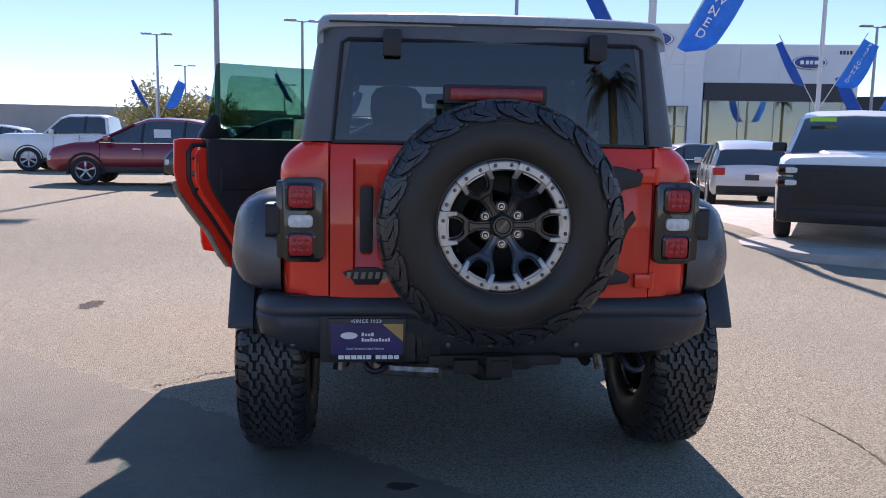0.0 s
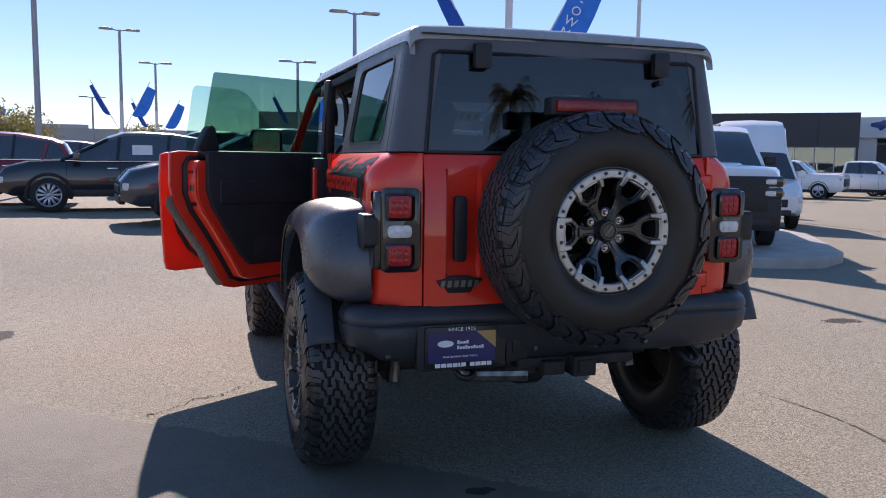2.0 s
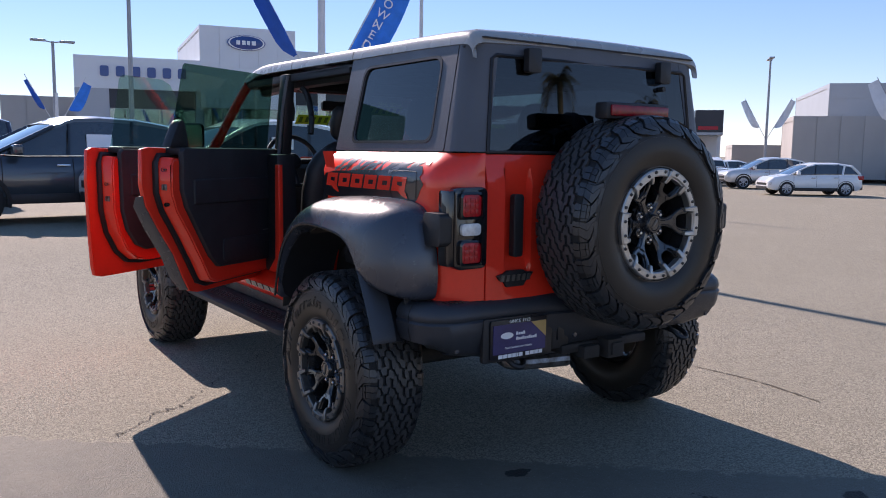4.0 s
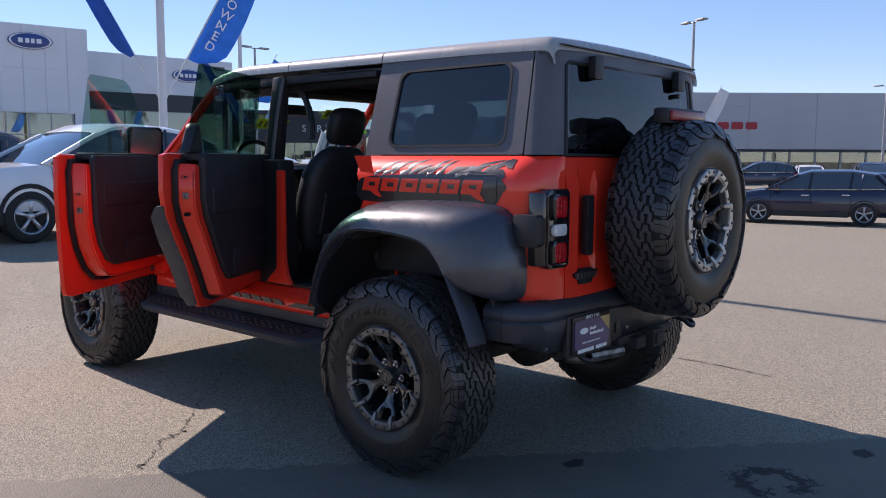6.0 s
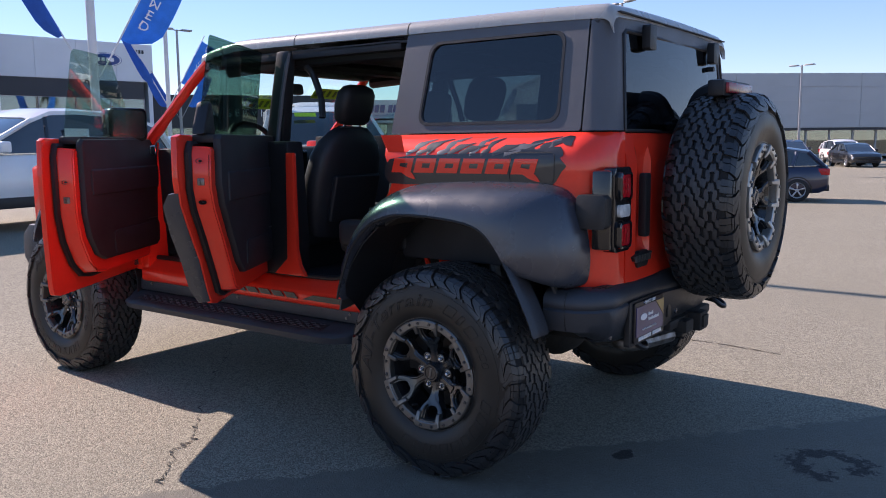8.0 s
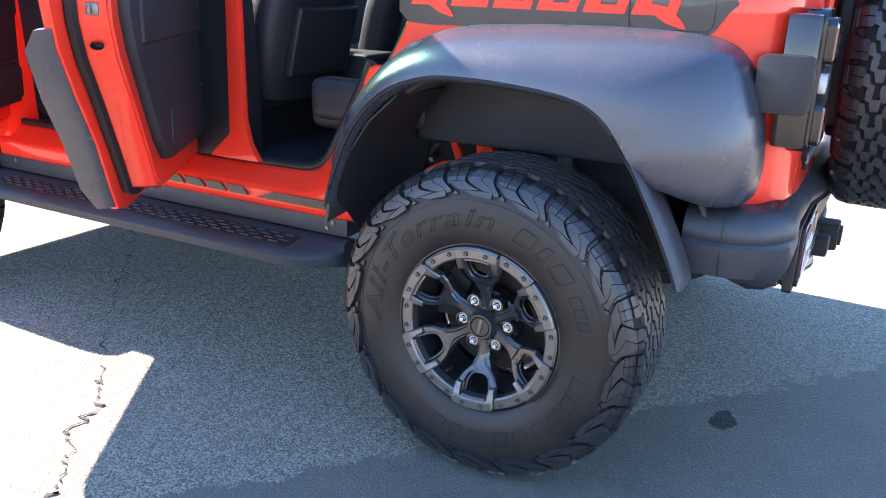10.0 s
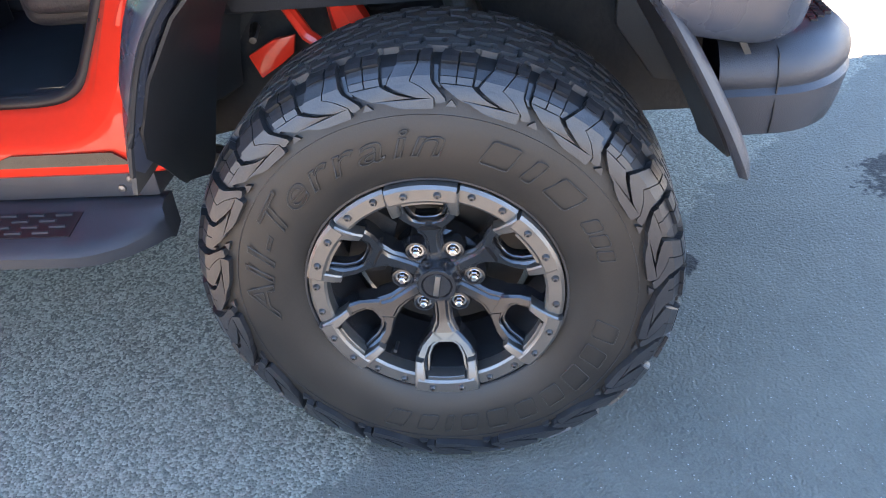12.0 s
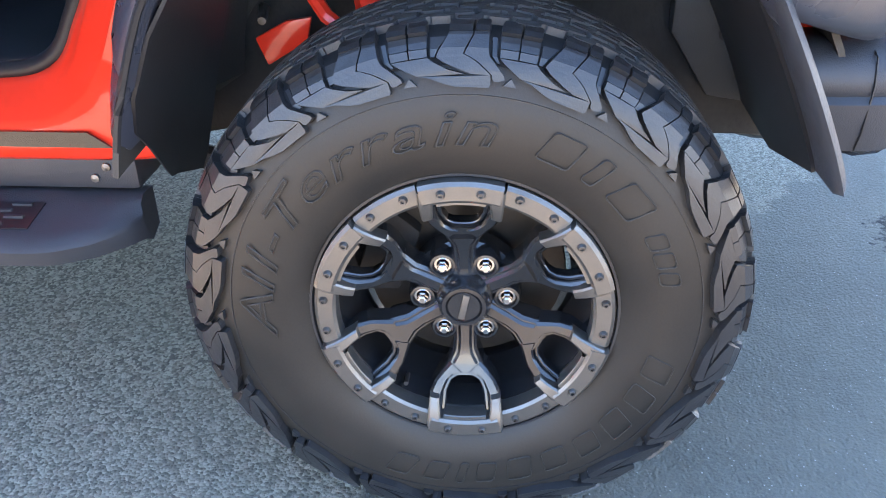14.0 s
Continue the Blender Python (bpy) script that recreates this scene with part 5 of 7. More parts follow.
# --- flares ---
def rear_flare(sg):
    inner = smooth_path([(0.548, 0.770), (0.518, 0.90), (0.452, 1.06), (0.345, 1.185), (0.20, 1.255), (0.0, 1.275), (-0.30, 1.282), (-0.50, 1.270), (-0.585, 1.225), (-0.632, 1.12), (-0.652, 0.99), (-0.640, 0.895), (-0.600, 0.868)], 4)
    outer = smooth_path([(0.506, 0.745), (0.482, 0.83), (0.415, 0.98), (0.31, 1.09), (0.18, 1.140), (0.05, 1.148), (-0.12, 1.138), (-0.24, 1.118), (-0.31, 1.08), (-0.36, 1.02), (-0.40, 0.96), (-0.425, 0.930), (-0.44, 0.922)], 4)
    wide = 1.092 + (FAR if sg > 0 else 0)
    b = bm_new()
    rows = []
    n = len(inner)
    for j, (i, o) in enumerate(zip(inner, outer)):
        row = []
        f = j / (n - 1)
        for k in range(9):
            t = k / 8
            px = math.sin(t * math.pi / 2) ** 0.8
            pz = 1 - math.cos(t * math.pi / 2) ** 1.15 if t < 1 else 1
            out = wide - (0.02 if f < 0.1 else 0) - 0.05 * max(0, (f - 0.8) / 0.2)
            row.append((sg * (0.855 + (out - 0.855) * px), i[0] + (o[0] - i[0]) * pz, i[1] + (o[1] - i[1]) * pz))
        # turned-in lip
        row.append((row[-1][0] - sg * 0.02, o[0] * 0.985, o[1] - 0.018))
        row.append((row[-1][0] - sg * 0.14, o[0] * 0.98, o[1] - 0.012))
        rows.append(row)
    loft(b, rows)
    thicken(b, 0.008)
    fl = part("wheel_flare", b, M_FLARE, suv, "broad satin black flare over the rear wheel", smooth=50)
    # trailing blade down past the bumper, and the dark panel inside it
    line = smooth_path([(-0.22, 1.122, 0.008), (-0.31, 1.075, 0.012), (-0.372, 1.005, 0.016), (-0.420, 0.925, 0.017), (-0.463, 0.845, 0.018), (-0.500, 0.770, 0.018), (-0.524, 0.715, 0.016), (-0.532, 0.692, 0.008)], 3)
    b = bm_new()
    rows = []
    for y, z, w in line:
        x = wide - 0.006
        rows.append([(sg * (x - 0.10), y - w * 0.9, z), (sg * (x - 0.03), y - w * 0.95, z), (sg * (x - 0.004), y - w * 0.6, z), (sg * (x + 0.006), y, z), (sg * (x - 0.004), y + 0.012, z), (sg * (x - 0.10), y + 0.010, z)])
    loft(b, rows, closed=True, caps=True)
    part("flare_blade", b, M_BUMPER, fl, smooth=50)
    b = bm_new()
    rows = []
    for y, z, w in line[6:]:
        rows.append([(sg * 0.66, y + 0.020, z - 0.01), (sg * 0.88, y + 0.030, z - 0.012), (sg * (wide - 0.09), y + 0.004, z)])
    loft(b, rows)
    thicken(b, 0.012)
    part("mud_panel", b, M_BLACK, fl, smooth=50)
    b = bm_new()
    tube(b, [(sg * (wide - 0.006), o[0] * 0.995, o[1] - 0.006) for o in outer[:-14]], 0.006, 6)
    part("flare_lip", b, M_BLACK, fl)
    return fl


rear_flare(-1)
rear_flare(1)
for sg in (-1, 1):
    b = bm_new()
    wide = 1.085 + (FAR if sg > 0 else 0)
    inner = smooth_path([(2.36, 0.72), (2.42, 0.95), (2.55, 1.13), (2.75, 1.24), (3.05, 1.25), (3.30, 1.16), (3.46, 1.0), (3.52, 0.88)], 4)
    outer = smooth_path([(2.44, 0.70), (2.50, 0.90), (2.62, 1.05), (2.78, 1.13), (3.02, 1.14), (3.22, 1.06), (3.36, 0.92), (3.42, 0.80)], 4)
    rows = []
    for i, o in zip(inner, outer):
        row = []
        for k in range(7):
            t = k / 6
            px, pz = math.sin(t * math.pi / 2) ** 0.8, 1 - math.cos(t * math.pi / 2)
            row.append((sg * (0.85 + (wide - 0.85) * px), i[0] + (o[0] - i[0]) * pz, i[1] + (o[1] - i[1]) * pz))
        row.append((row[-1][0] - sg * 0.15, o[0], o[1] - 0.01))
        rows.append(row)
    loft(b, rows)
    thicken(b, 0.008)
    if sg < 0:
        b.transform(pose(0.12, 0.02, 0))
    part("wheel_flare", b, M_FLARE, suv, "broad satin black flare over the front wheel", smooth=50)
    b = bm_new()
    rows = []
    for k in range(13):
        a = radians(-10 + 200 * k / 12)
        rows.append([(sg * x, 2.949 + 0.54 * math.cos(a), 0.54 + 0.58 * math.sin(a)) for x in (0.86, 0.60)])
    loft(b, rows)
    thicken(b, 0.01)
    part("wheel_arch_liner", b, M_BLACK, suv)

# --- rear bumper ---
plan = [(-0.962, -0.50), (-0.962, -0.56), (-0.960, -0.60)]
for k in range(1, 11):
    a = radians(180 + 72 * k / 10)
    plan.append((-0.760 + 0.200 * math.cos(a), -0.600 + 0.160 * math.sin(a)))
plan += [(-0.66, -0.742), (-0.55, -0.744), (-0.40, -0.746), (-0.2, -0.775), (0, -0.778)]
plan += [(-x, y) for x, y in plan[-2::-1]]
b = bm_new()
rows = []
for k, (x, y) in enumerate(plan):
    p0, p1 = plan[max(0, k - 1)], plan[min(len(plan) - 1, k + 1)]
    t = Vector((p1[0] - p0[0], p1[1] - p0[1])).normalized()
    inw = Vector((-t.y, t.x))
    low = 0.612 + 0.055 * max(0.0, min(1.0, (abs(x) - 0.72) / 0.2))
    low += 0.02 * max(0.0, (abs(x) - 0.95) / 0.012)
    rows.append([(x + inw.x * d, y + inw.y * d, z) for d, z in ((0.16, 0.866), (0.055, 0.866), (0.030, 0.860), (0.008, 0.838), (0.0, 0.815), (0.0, 0.800), (0.006, 0.790), (-0.003, 0.780), (0.004, 0.735), (0.014, 0.70), (0.035, low + 0.025), (0.060, low + 0.006), (0.10, low), (0.16, low + 0.02))])
loft(b, rows, closed=True, caps=True)
bump = part("rear_bumper", b, M_BUMPER, suv, "dark grey textured rear bumper", smooth=50)
for sg in (-1, 1):
    # moulded grip pad on the corner step, and the seam in front of it
    b = bm_new()
    for p_ in range(9):
        for q in range(7):
            x, y = 0.755 + p_ * 0.0185, -0.665 - q * 0.0165
            if (x - 0.75) ** 2 / 0.0185 + (y + 0.60) ** 2 / 0.0130 < 1.0:
                add_box(b, *(sorted((sg * x, sg * (x + 0.013)))), y - 0.011, y, 0.864, 0.8695)
    gp = part("grip_pad", b, M_BLACK, bump, "raised black grip pattern on the step", smooth=None)
    gp["kind"] = "stuff"
    b = bm_new()
    tube(b, [(sg * 0.900, -0.595, 0.868), (sg * 0.950, -0.595, 0.848), (sg * 0.9625, -0.595, 0.81), (sg * 0.959, -0.595, 0.735), (sg * 0.949, -0.595, 0.703)], 0.0018, 5)
    part("bumper_seam", b, M_BLACK, bump)
b = bm_new()
prism(b, rrect(-0.688, -0.305, 0.600, 0.790, 0.012), -0.7500, -0.7250, "y", 0.006)
add_box(b, -0.30, -0.20, -0.7480, -0.7000, 0.615, 0.76, 0.01)
add_box(b, -0.275, -0.235, -0.7560, -0.7400, 0.655, 0.735, 0.006)
part("plate_holder", b, M_BLACK, bump)
M_NAVY = mat("plate_navy", (0.015, 0.018, 0.085), 0.3, coat=0.3, vary=0.3, scale=6, second=(0.03, 0.03, 0.14))
M_GOLD = mat("plate_gold", (0.55, 0.36, 0.13), 0.35, vary=0.15, scale=9)
M_PLATEFRAME = mat("plate_frame_black", (0.012, 0.012, 0.016), 0.3, vary=0.2, scale=12)
b = bm_new()
prism(b, rrect(-0.657, -0.343, 0.612, 0.782, 0.010), -0.7600, -0.7480, "y", 0.003)
plate = part("advert_plate", b, M_PLATEFRAME, suv, "navy dealer plate with a gold corner and white words")
b = bm_new()
prism(b, rrect(-0.645, -0.355, 0.636, 0.762, 0.004), -0.7635, -0.7602, "y")
part("plate_face", b, M_NAVY, plate, smooth=None)
b = bm_new()
prism(b, [(-0.355, 0.690), (-0.355, 0.762), (-0.440, 0.762)], -0.7655, -0.7637, "y")
part("plate_corner", b, M_GOLD, plate, smooth=None)
lettering("plate_lettering", "SINCE 1922", 0.021, M_WHITE, plate, pose(-0.50, -0.7620, 0.772, 90), 0.001, 1.1)
lettering("plate_lettering", "Gold Certified Used Vehicle", 0.0125, M_WHITE, plate, pose(-0.508, -0.7645, 0.660, 90), 0.0008, 1.05)
x = -0.615
for w in (0.026, 0.026, 0.024, 0.024, 0.012, 0.024, 0.0, 0.024, 0.026, 0.024, 0.024):
    if w:
        part("plate_bar", box(x, x + w - 0.004, -0.7625, -0.7595, 0.616, 0.632), M_WHITE, plate, smooth=None)
    x += w if w else 0.014
for x0, x1, z0, z1 in ((-0.522, -0.470, 0.712, 0.726), (-0.522, -0.405, 0.690, 0.704)):
    n = max(3, int((x1 - x0) / 0.011))
    for k in range(n):
        part("plate_bar", box(x0 + (x1 - x0) * k / n, x0 + (x1 - x0) * (k + 0.75) / n, -0.7655, -0.7634, z0, z1 - (0.004 if k % 3 else 0)), M_WHITE, plate, smooth=None)
b = bm_new()
lathe(b, [(-0.7655, 0.0001), (-0.7655, 1.0), (-0.7634, 1.0)], 24, Matrix.Translation((-0.572, 0, 0.714)) @ Matrix.Diagonal((0.034, 1, 0.014, 1)), "y")
part("plate_oval", b, M_WHITE, plate, smooth=None)
for x in (-0.560, -0.445):
    b = bm_new()
    lathe(b, [(-0.7660, 0.0001), (-0.7650, 0.004), (-0.7600, 0.005)], 10, pose(x, 0, 0.772), "y")
    part("plate_screw", b, M_CHROME, plate)
for x, z in ((-0.80, 0.655), (-0.17, 0.66), (0.36, 0.66), (0.80, 0.655)):
    b = bm_new()
    lathe(b, [(-0.014, 0.0001), (-0.013, 0.010), (-0.006, 0.013), (0.03, 0.013)], 16, pose(x, -0.745 if abs(x) < 0.6 else -0.708, z + 0.010), "y")
    part("parking_sensor", b, M_FLARE, bump)
# tow gear
b = bm_new()
add_box(b, -0.02, 0.085, -0.82, -0.60, 0.552, 0.640, 0.008)
add_box(b, 0.0, 0.066, -0.830, -0.81, 0.568, 0.624, 0.004)
add_box(b, -0.25, 0.30, -0.76, -0.66, 0.585, 0.63, 0.015)
add_box(b, -0.15, -0.05, -0.80, -0.70, 0.56, 0.62, 0.012)
part("tow_bar", b, M_UNDER, suv, "black tow hitch under the bumper")
for x in (-0.47, 0.62):
    b = bm_new()
    pts = [(x - 0.04, -0.62, 0.60), (x - 0.04, -0.69, 0.590), (x - 0.025, -0.72, 0.565), (x + 0.005, -0.73, 0.555), (x + 0.035, -0.715, 0.565), (x + 0.04, -0.68, 0.585), (x + 0.04, -0.62, 0.60)]
    tube(b, smooth_path(pts, 4), 0.013, 8)
    part("tow_hook", b, M_BLACK, suv, "black steel tow hook")

# --- running boards ---
for sg in (-1, 1):
    b = bm_new()
    rows = []
    for y, x1 in ((0.595, 0.875), (0.615, 0.905), (0.66, 0.950), (0.71, 0.976), (0.75, 0.985), (1.5, 0.985), (2.32, 0.985), (2.40, 0.965), (2.46, 0.90)):
        rows.append([(sg * 0.80, y, 0.50), (sg * 0.80, y, 0.548), (sg * 0.842, y, 0.552), (sg * 0.862, y, 0.540), (sg * (x1 - 0.035 * (x1 - 0.8) / 0.185), y, 0.523), (sg * (x1 - 0.008), y, 0.514), (sg * x1, y, 0.502), (sg * (x1 - 0.012), y, 0.470), (sg * 0.84, y, 0.455), (sg * 0.80, y, 0.47)])
    loft(b, rows, closed=True, caps=True)
    rb = part("running_board", b, M_BOARD, suv, "black running board with a ribbed tread", smooth=40)
    b = bm_new()
    add_box(b, *(sorted((sg * 0.70, sg * 0.838))), 0.60, 2.45, 0.556, 0.628, 0.012)
    part("board_rail", b, M_BUMPER, rb)
    for y in (0.655, 0.68, 1.5, 2.3):
        b = bm_new()
        lathe(b, [(sg * 0.836, 0.009), (sg * 0.843, 0.008), (sg * 0.845, 0.0001)], 8, pose(0, y, 0.580 if y == 0.68 else 0.602))
        part("rail_bolt", b, M_STEEL, rb)
    # sunken tread with raised bars
    b = bm_new()
    loft(b, [[(sg * 0.866, y, 0.5415), (sg * 0.942, y, 0.5285)] for y in (0.77, 1.5, 2.30)])
    thicken(b, 0.002)
    part("tread_panel", b, M_BLACK, rb)
    b = bm_new()
    for k in range(24):
        for q in range(4):
            y = 0.79 + k * 0.063 + (0.030 if q % 2 else 0)
            x = 0.872 + q * 0.018
            z = 0.5405 - 0.17 * (x - 0.866)
            add_box(b, *(sorted((sg * x, sg * (x + 0.007)))), y, y + 0.036, z - 0.004, z + 0.0045)
    gp = part("grip_pattern", b, M_BOARD, rb, smooth=None)
    gp["kind"] = "stuff"

# --- under the body ---
b = bm_new()
for sg in (-1, 1):
    tube(b, smooth_path([(sg * 0.50, -0.70, 0.66), (sg * 0.50, -0.3, 0.72), (sg * 0.50, 0.2, 0.74), (sg * 0.52, 0.7, 0.58), (sg * 0.52, 2.2, 0.56), (sg * 0.50, 2.7, 0.70), (sg * 0.50, 3.5, 0.70)], 4), 0.055, 6)
for y in (-0.5, 0.7, 1.5, 2.3):
    tube(b, [(-0.50, y, 0.60), (0.50, y, 0.60)], 0.04, 6)
part("chassis", b, M_UNDER, suv, "black ladder chassis")
b = bm_new()
tube(b, [(-0.80, 0, HUBZ), (-0.2, 0, HUBZ), (0.2, 0, HUBZ), (0.80, 0, HUBZ)], [0.045, 0.05, 0.05, 0.045], 12)
lathe(b, [(-0.17, 0.03), (-0.13, 0.10), (-0.05, 0.155), (0.06, 0.155), (0.13, 0.10), (0.17, 0.03)], 20, pose(0.10, 0, HUBZ))
tube(b, [(0.10, 0.1, HUBZ), (0.06, 1.4, 0.56)], 0.04, 10)
part("rear_axle", b, M_UNDER, suv)
b = bm_new()
tube(b, [(-0.75, 2.949, HUBZ), (0.75, 2.949, HUBZ)], 0.045, 10)
add_box(b, -0.35, 0.35, 2.6, 3.3, 0.50, 0.75, 0.05)
part("front_axle", b, M_UNDER, suv)
b = bm_new()
lathe(b, [(-0.30, 0.02), (-0.29, 0.10), (-0.26, 0.115), (0.26, 0.115), (0.29, 0.10), (0.30, 0.02)], 20, pose(-0.05, -0.45, 0.60))
tube(b, smooth_path([(-0.30, -0.45, 0.58), (-0.42, -0.55, 0.56), (-0.44, -0.66, 0.555), (-0.20, -0.74, 0.56)], 4), 0.032, 10)
tube(b, smooth_path([(0.25, -0.45, 0.58), (0.45, -0.3, 0.6), (0.45, 0.6, 0.55), (0.30, 1.6, 0.52)], 4), 0.03, 8)
part("exhaust", b, M_STEEL, suv, "steel exhaust silencer and pipes")
for sg in (-1, 1):
    b = bm_new()
    tube(b, [(sg * 0.64, -0.16, 0.40), (sg * 0.58, -0.05, 0.78)], 0.030, 10)
    tube(b, [(sg * 0.60, -0.09, 0.66), (sg * 0.56, 0.0, 1.05)], 0.038, 10)
    part("shock_absorber", b, M_STEEL, suv)
    b = bm_new()
    pts = []
    for k in range(90):
        a = k * 0.42
        pts.append((sg * 0.57 + 0.055 * math.cos(a), 0.09 + 0.055 * math.sin(a), 0.52 + 0.0052 * k))
    tube(b, pts, 0.009, 6)
    part("coil_spring", b, M_UNDER, suv)
    b = bm_new()
    tube(b, [(sg * 0.60, 0.20, 1.00), (sg * 0.66, 0.20, 0.94), (sg * 0.69, 0.17, 0.86), (sg * 0.70, 0.14, 0.78)], [0.020, 0.026, 0.04, 0.045], 8)
    tube(b, [(sg * 0.66, 0.31, 0.90), (sg * 0.70, 0.26, 0.84), (sg * 0.70, 0.20, 0.79)], 0.014, 8)
    prism(b, [(0.405, 0.790), (0.385, 0.738), (0.335, 0.768), (0.305, 0.79), (0.295, 0.83), (0.345, 0.822)], sg * 0.655, sg * 0.668, "x", 0.004)
    part("body_mount", b, M_RED, suv, "red painted inner body bracket")
    b = bm_new()
    tube(b, [(sg * 0.62, 0.05, 0.38), (sg * 0.55, 0.65, 0.52)], 0.028, 8)
    part("trailing_arm", b, M_UNDER, suv)
    # frame plate behind the wheel, with an oval hole's dark recess
    b = bm_new()
    prism(b, [(-0.70, 0.64), (-0.44, 0.68), (-0.36, 0.80), (-0.36, 0.90), (-0.70, 0.90)], sg * 0.60, sg * 0.64, "x", 0.008)
    fp = part("frame_plate", b, M_LINER, suv)
    b = bm_new()
    prism(b, rrect(-0.515, -0.445, 0.785, 0.815, 0.014, 4), sg * 0.639, sg * 0.642, "x")
    part("plate_hole", b, M_UNDER, fp)
    for y, z in ((0.33, 0.93), (0.26, 0.99), (0.40, 0.83)):
        b = bm_new()
        tube(b, [(sg * 0.60, y, z), (sg * 0.66, y - 0.01, z - 0.01)], [0.012, 0.008], 8)
        part("bracket_bolt", b, M_STEEL, suv)

# --- doors ---
REAR_TURN, FRONT_TURN = -148.0, -146.2


def door_layers(name, label, m, skin, shell, trim, glass_pts, latch, flare=None, sail=None, pane=M_DOORGLASS):
    d = new(name)
    d.parent = suv
    d.matrix_basis = m
    d["label"] = label
    b = bm_new()
    prism(b, skin, 0.0, 0.028, "y", 0.008)
    part("outer_skin", b, M_RED, d)
    b = bm_new()
    cx = sum(p[0] for p in shell) / len(shell)
    cz = sum(p[1] for p in shell) / len(shell)
    rows = []
    for y, k in ((0.026, 1.03), (0.050, 1.02), (0.060, 1.012), (0.125, 1.0), (0.135, 0.985)):
        rows.append([(cx + (u - cx) * k, y, cz + (v - cz) * k) for u, v in shell])
    loft(b, rows, closed=True, caps=True)
    bmesh.ops.bevel(b, geom=[e for e in b.edges if e.calc_face_angle(0) > 0.5], offset=0.012, segments=2, affect="EDGES", clamp_overlap=True)
    part("inner_shell", b, M_RED, d)
    b = bm_new()
    ring = [(cx + (u - cx) * 1.035, 0.042, cz + (v - cz) * 1.035) for u, v in shell]
    tube(b, ring + ring[:1], 0.017, 6)
    part("door_seal", b, M_BLACK, d, "black rubber door seal")
    b = bm_new()
    prism(b, trim, 0.128, 0.168, "y", 0.014)
    tr = part("door_trim", b, M_TRIM, d, "black moulded door trim")
    # armrest, pocket and speaker
    u0, u1 = min(p[0] for p in trim), max(p[0] for p in trim)
    b = bm_new()
    rounded(b, u0 + 0.05, u1 - 0.07, 0.15, 0.178, 1.19, 1.325, 0.012)
    part("armrest", b, M_TRIM, tr, smooth=60)
    b = bm_new()
    prism(b, rrect(u0 + 0.06, u1 - 0.30, 0.86, 0.99, 0.03), 0.155, 0.174, "y", 0.006)
    part("door_pocket", b, M_TRIM, tr)
    b = bm_new()
    add_box(b, u0 + 0.10, u0 + 0.24, 0.170, 0.173, 1.01, 1.014)
    part("pocket_strap", b, M_RING, tr, "thin grey strap")
    b = bm_new()
    h = u0 + 0.11
    outer = rrect(h - 0.045, h + 0.045, 1.385, 1.445, 0.014)
    inner = rrect(h - 0.038, h + 0.038, 1.392, 1.438, 0.011)
    loft(b, [[(u, 0.172, v) for u, v in outer + outer[:1]], [(u, 0.176, v) for u, v in inner + inner[:1]]])
    thicken(b, 0.003)
    part("door_handle", b, M_CHROME, tr, "chrome-rimmed inside door handle")
    # belt cap
    b = bm_new()
    us = [p[0] for p in shell]
    add_box(b, min(us), max(us) - 0.075, 0.030, 0.150, 1.452, 1.492, 0.012)
    part("belt_cap", b, M_BLACK, d)
    # latch on the edge
    lu, lz = latch
    b = bm_new()
    add_box(b, lu - 0.006, lu + 0.003, 0.076, 0.108, lz - 0.016, lz + 0.016, 0.004)
    add_box(b, lu - 0.002, lu + 0.012, 0.082, 0.092, lz - 0.012, lz + 0.010, 0.003)
    part("latch", b, M_STEEL, d, "bare steel door latch")
    for dz in (0.09, -0.09):
        b = bm_new()
        lathe(b, [(-0.006, 0.0001), (0.006, 0.014), (-0.004, 0.018)], 14, Matrix.Translation((lu - (0.015 if dz < 0 else 0.0), 0.092, lz + dz)) @ Matrix.Diagonal((-1, 1, 0.6, 1)))
        part("bump_stop", b, M_BLACK, d)
    # pane
    b = bm_new()
    z0, z1 = glass_pts[0][1], max(p[1] for p in glass_pts)
    loft(b, [[(u, 0.055 + 0.05 * ((v - z0) / (z1 - z0)), v) for u, v in glass_pts]] + [[(u, 0.059 + 0.05 * ((v - z0) / (z1 - z0)), v) for u, v in glass_pts]], closed=True, caps=True)
    g = part("door_window", b, pane, d, "raised frameless green-tinted door window", smooth=None)
    if sail:
        b = bm_new()
        prism(b, sail, 0.045, 0.105, "y", 0.015)
        part("window_sail", b, M_BLACK, d)
    if flare:
        b = bm_new()
        rows = []
        for (u, v), w in flare:
            rows.append([(u + 0.004, 0.020, v), (u + 0.012, -0.005, v - 0.003), (u + 0.010, -0.012 - w, v - 0.006), (u - 0.02, -0.012 - w * 0.95, v - 0.002), (u - 0.10, -0.010, v), (u - 0.10, -0.002, v)])
        loft(b, rows, closed=True, caps=True)
        part("flare_piece", b, M_FLARE, d, "black flare piece on the door")
    return d


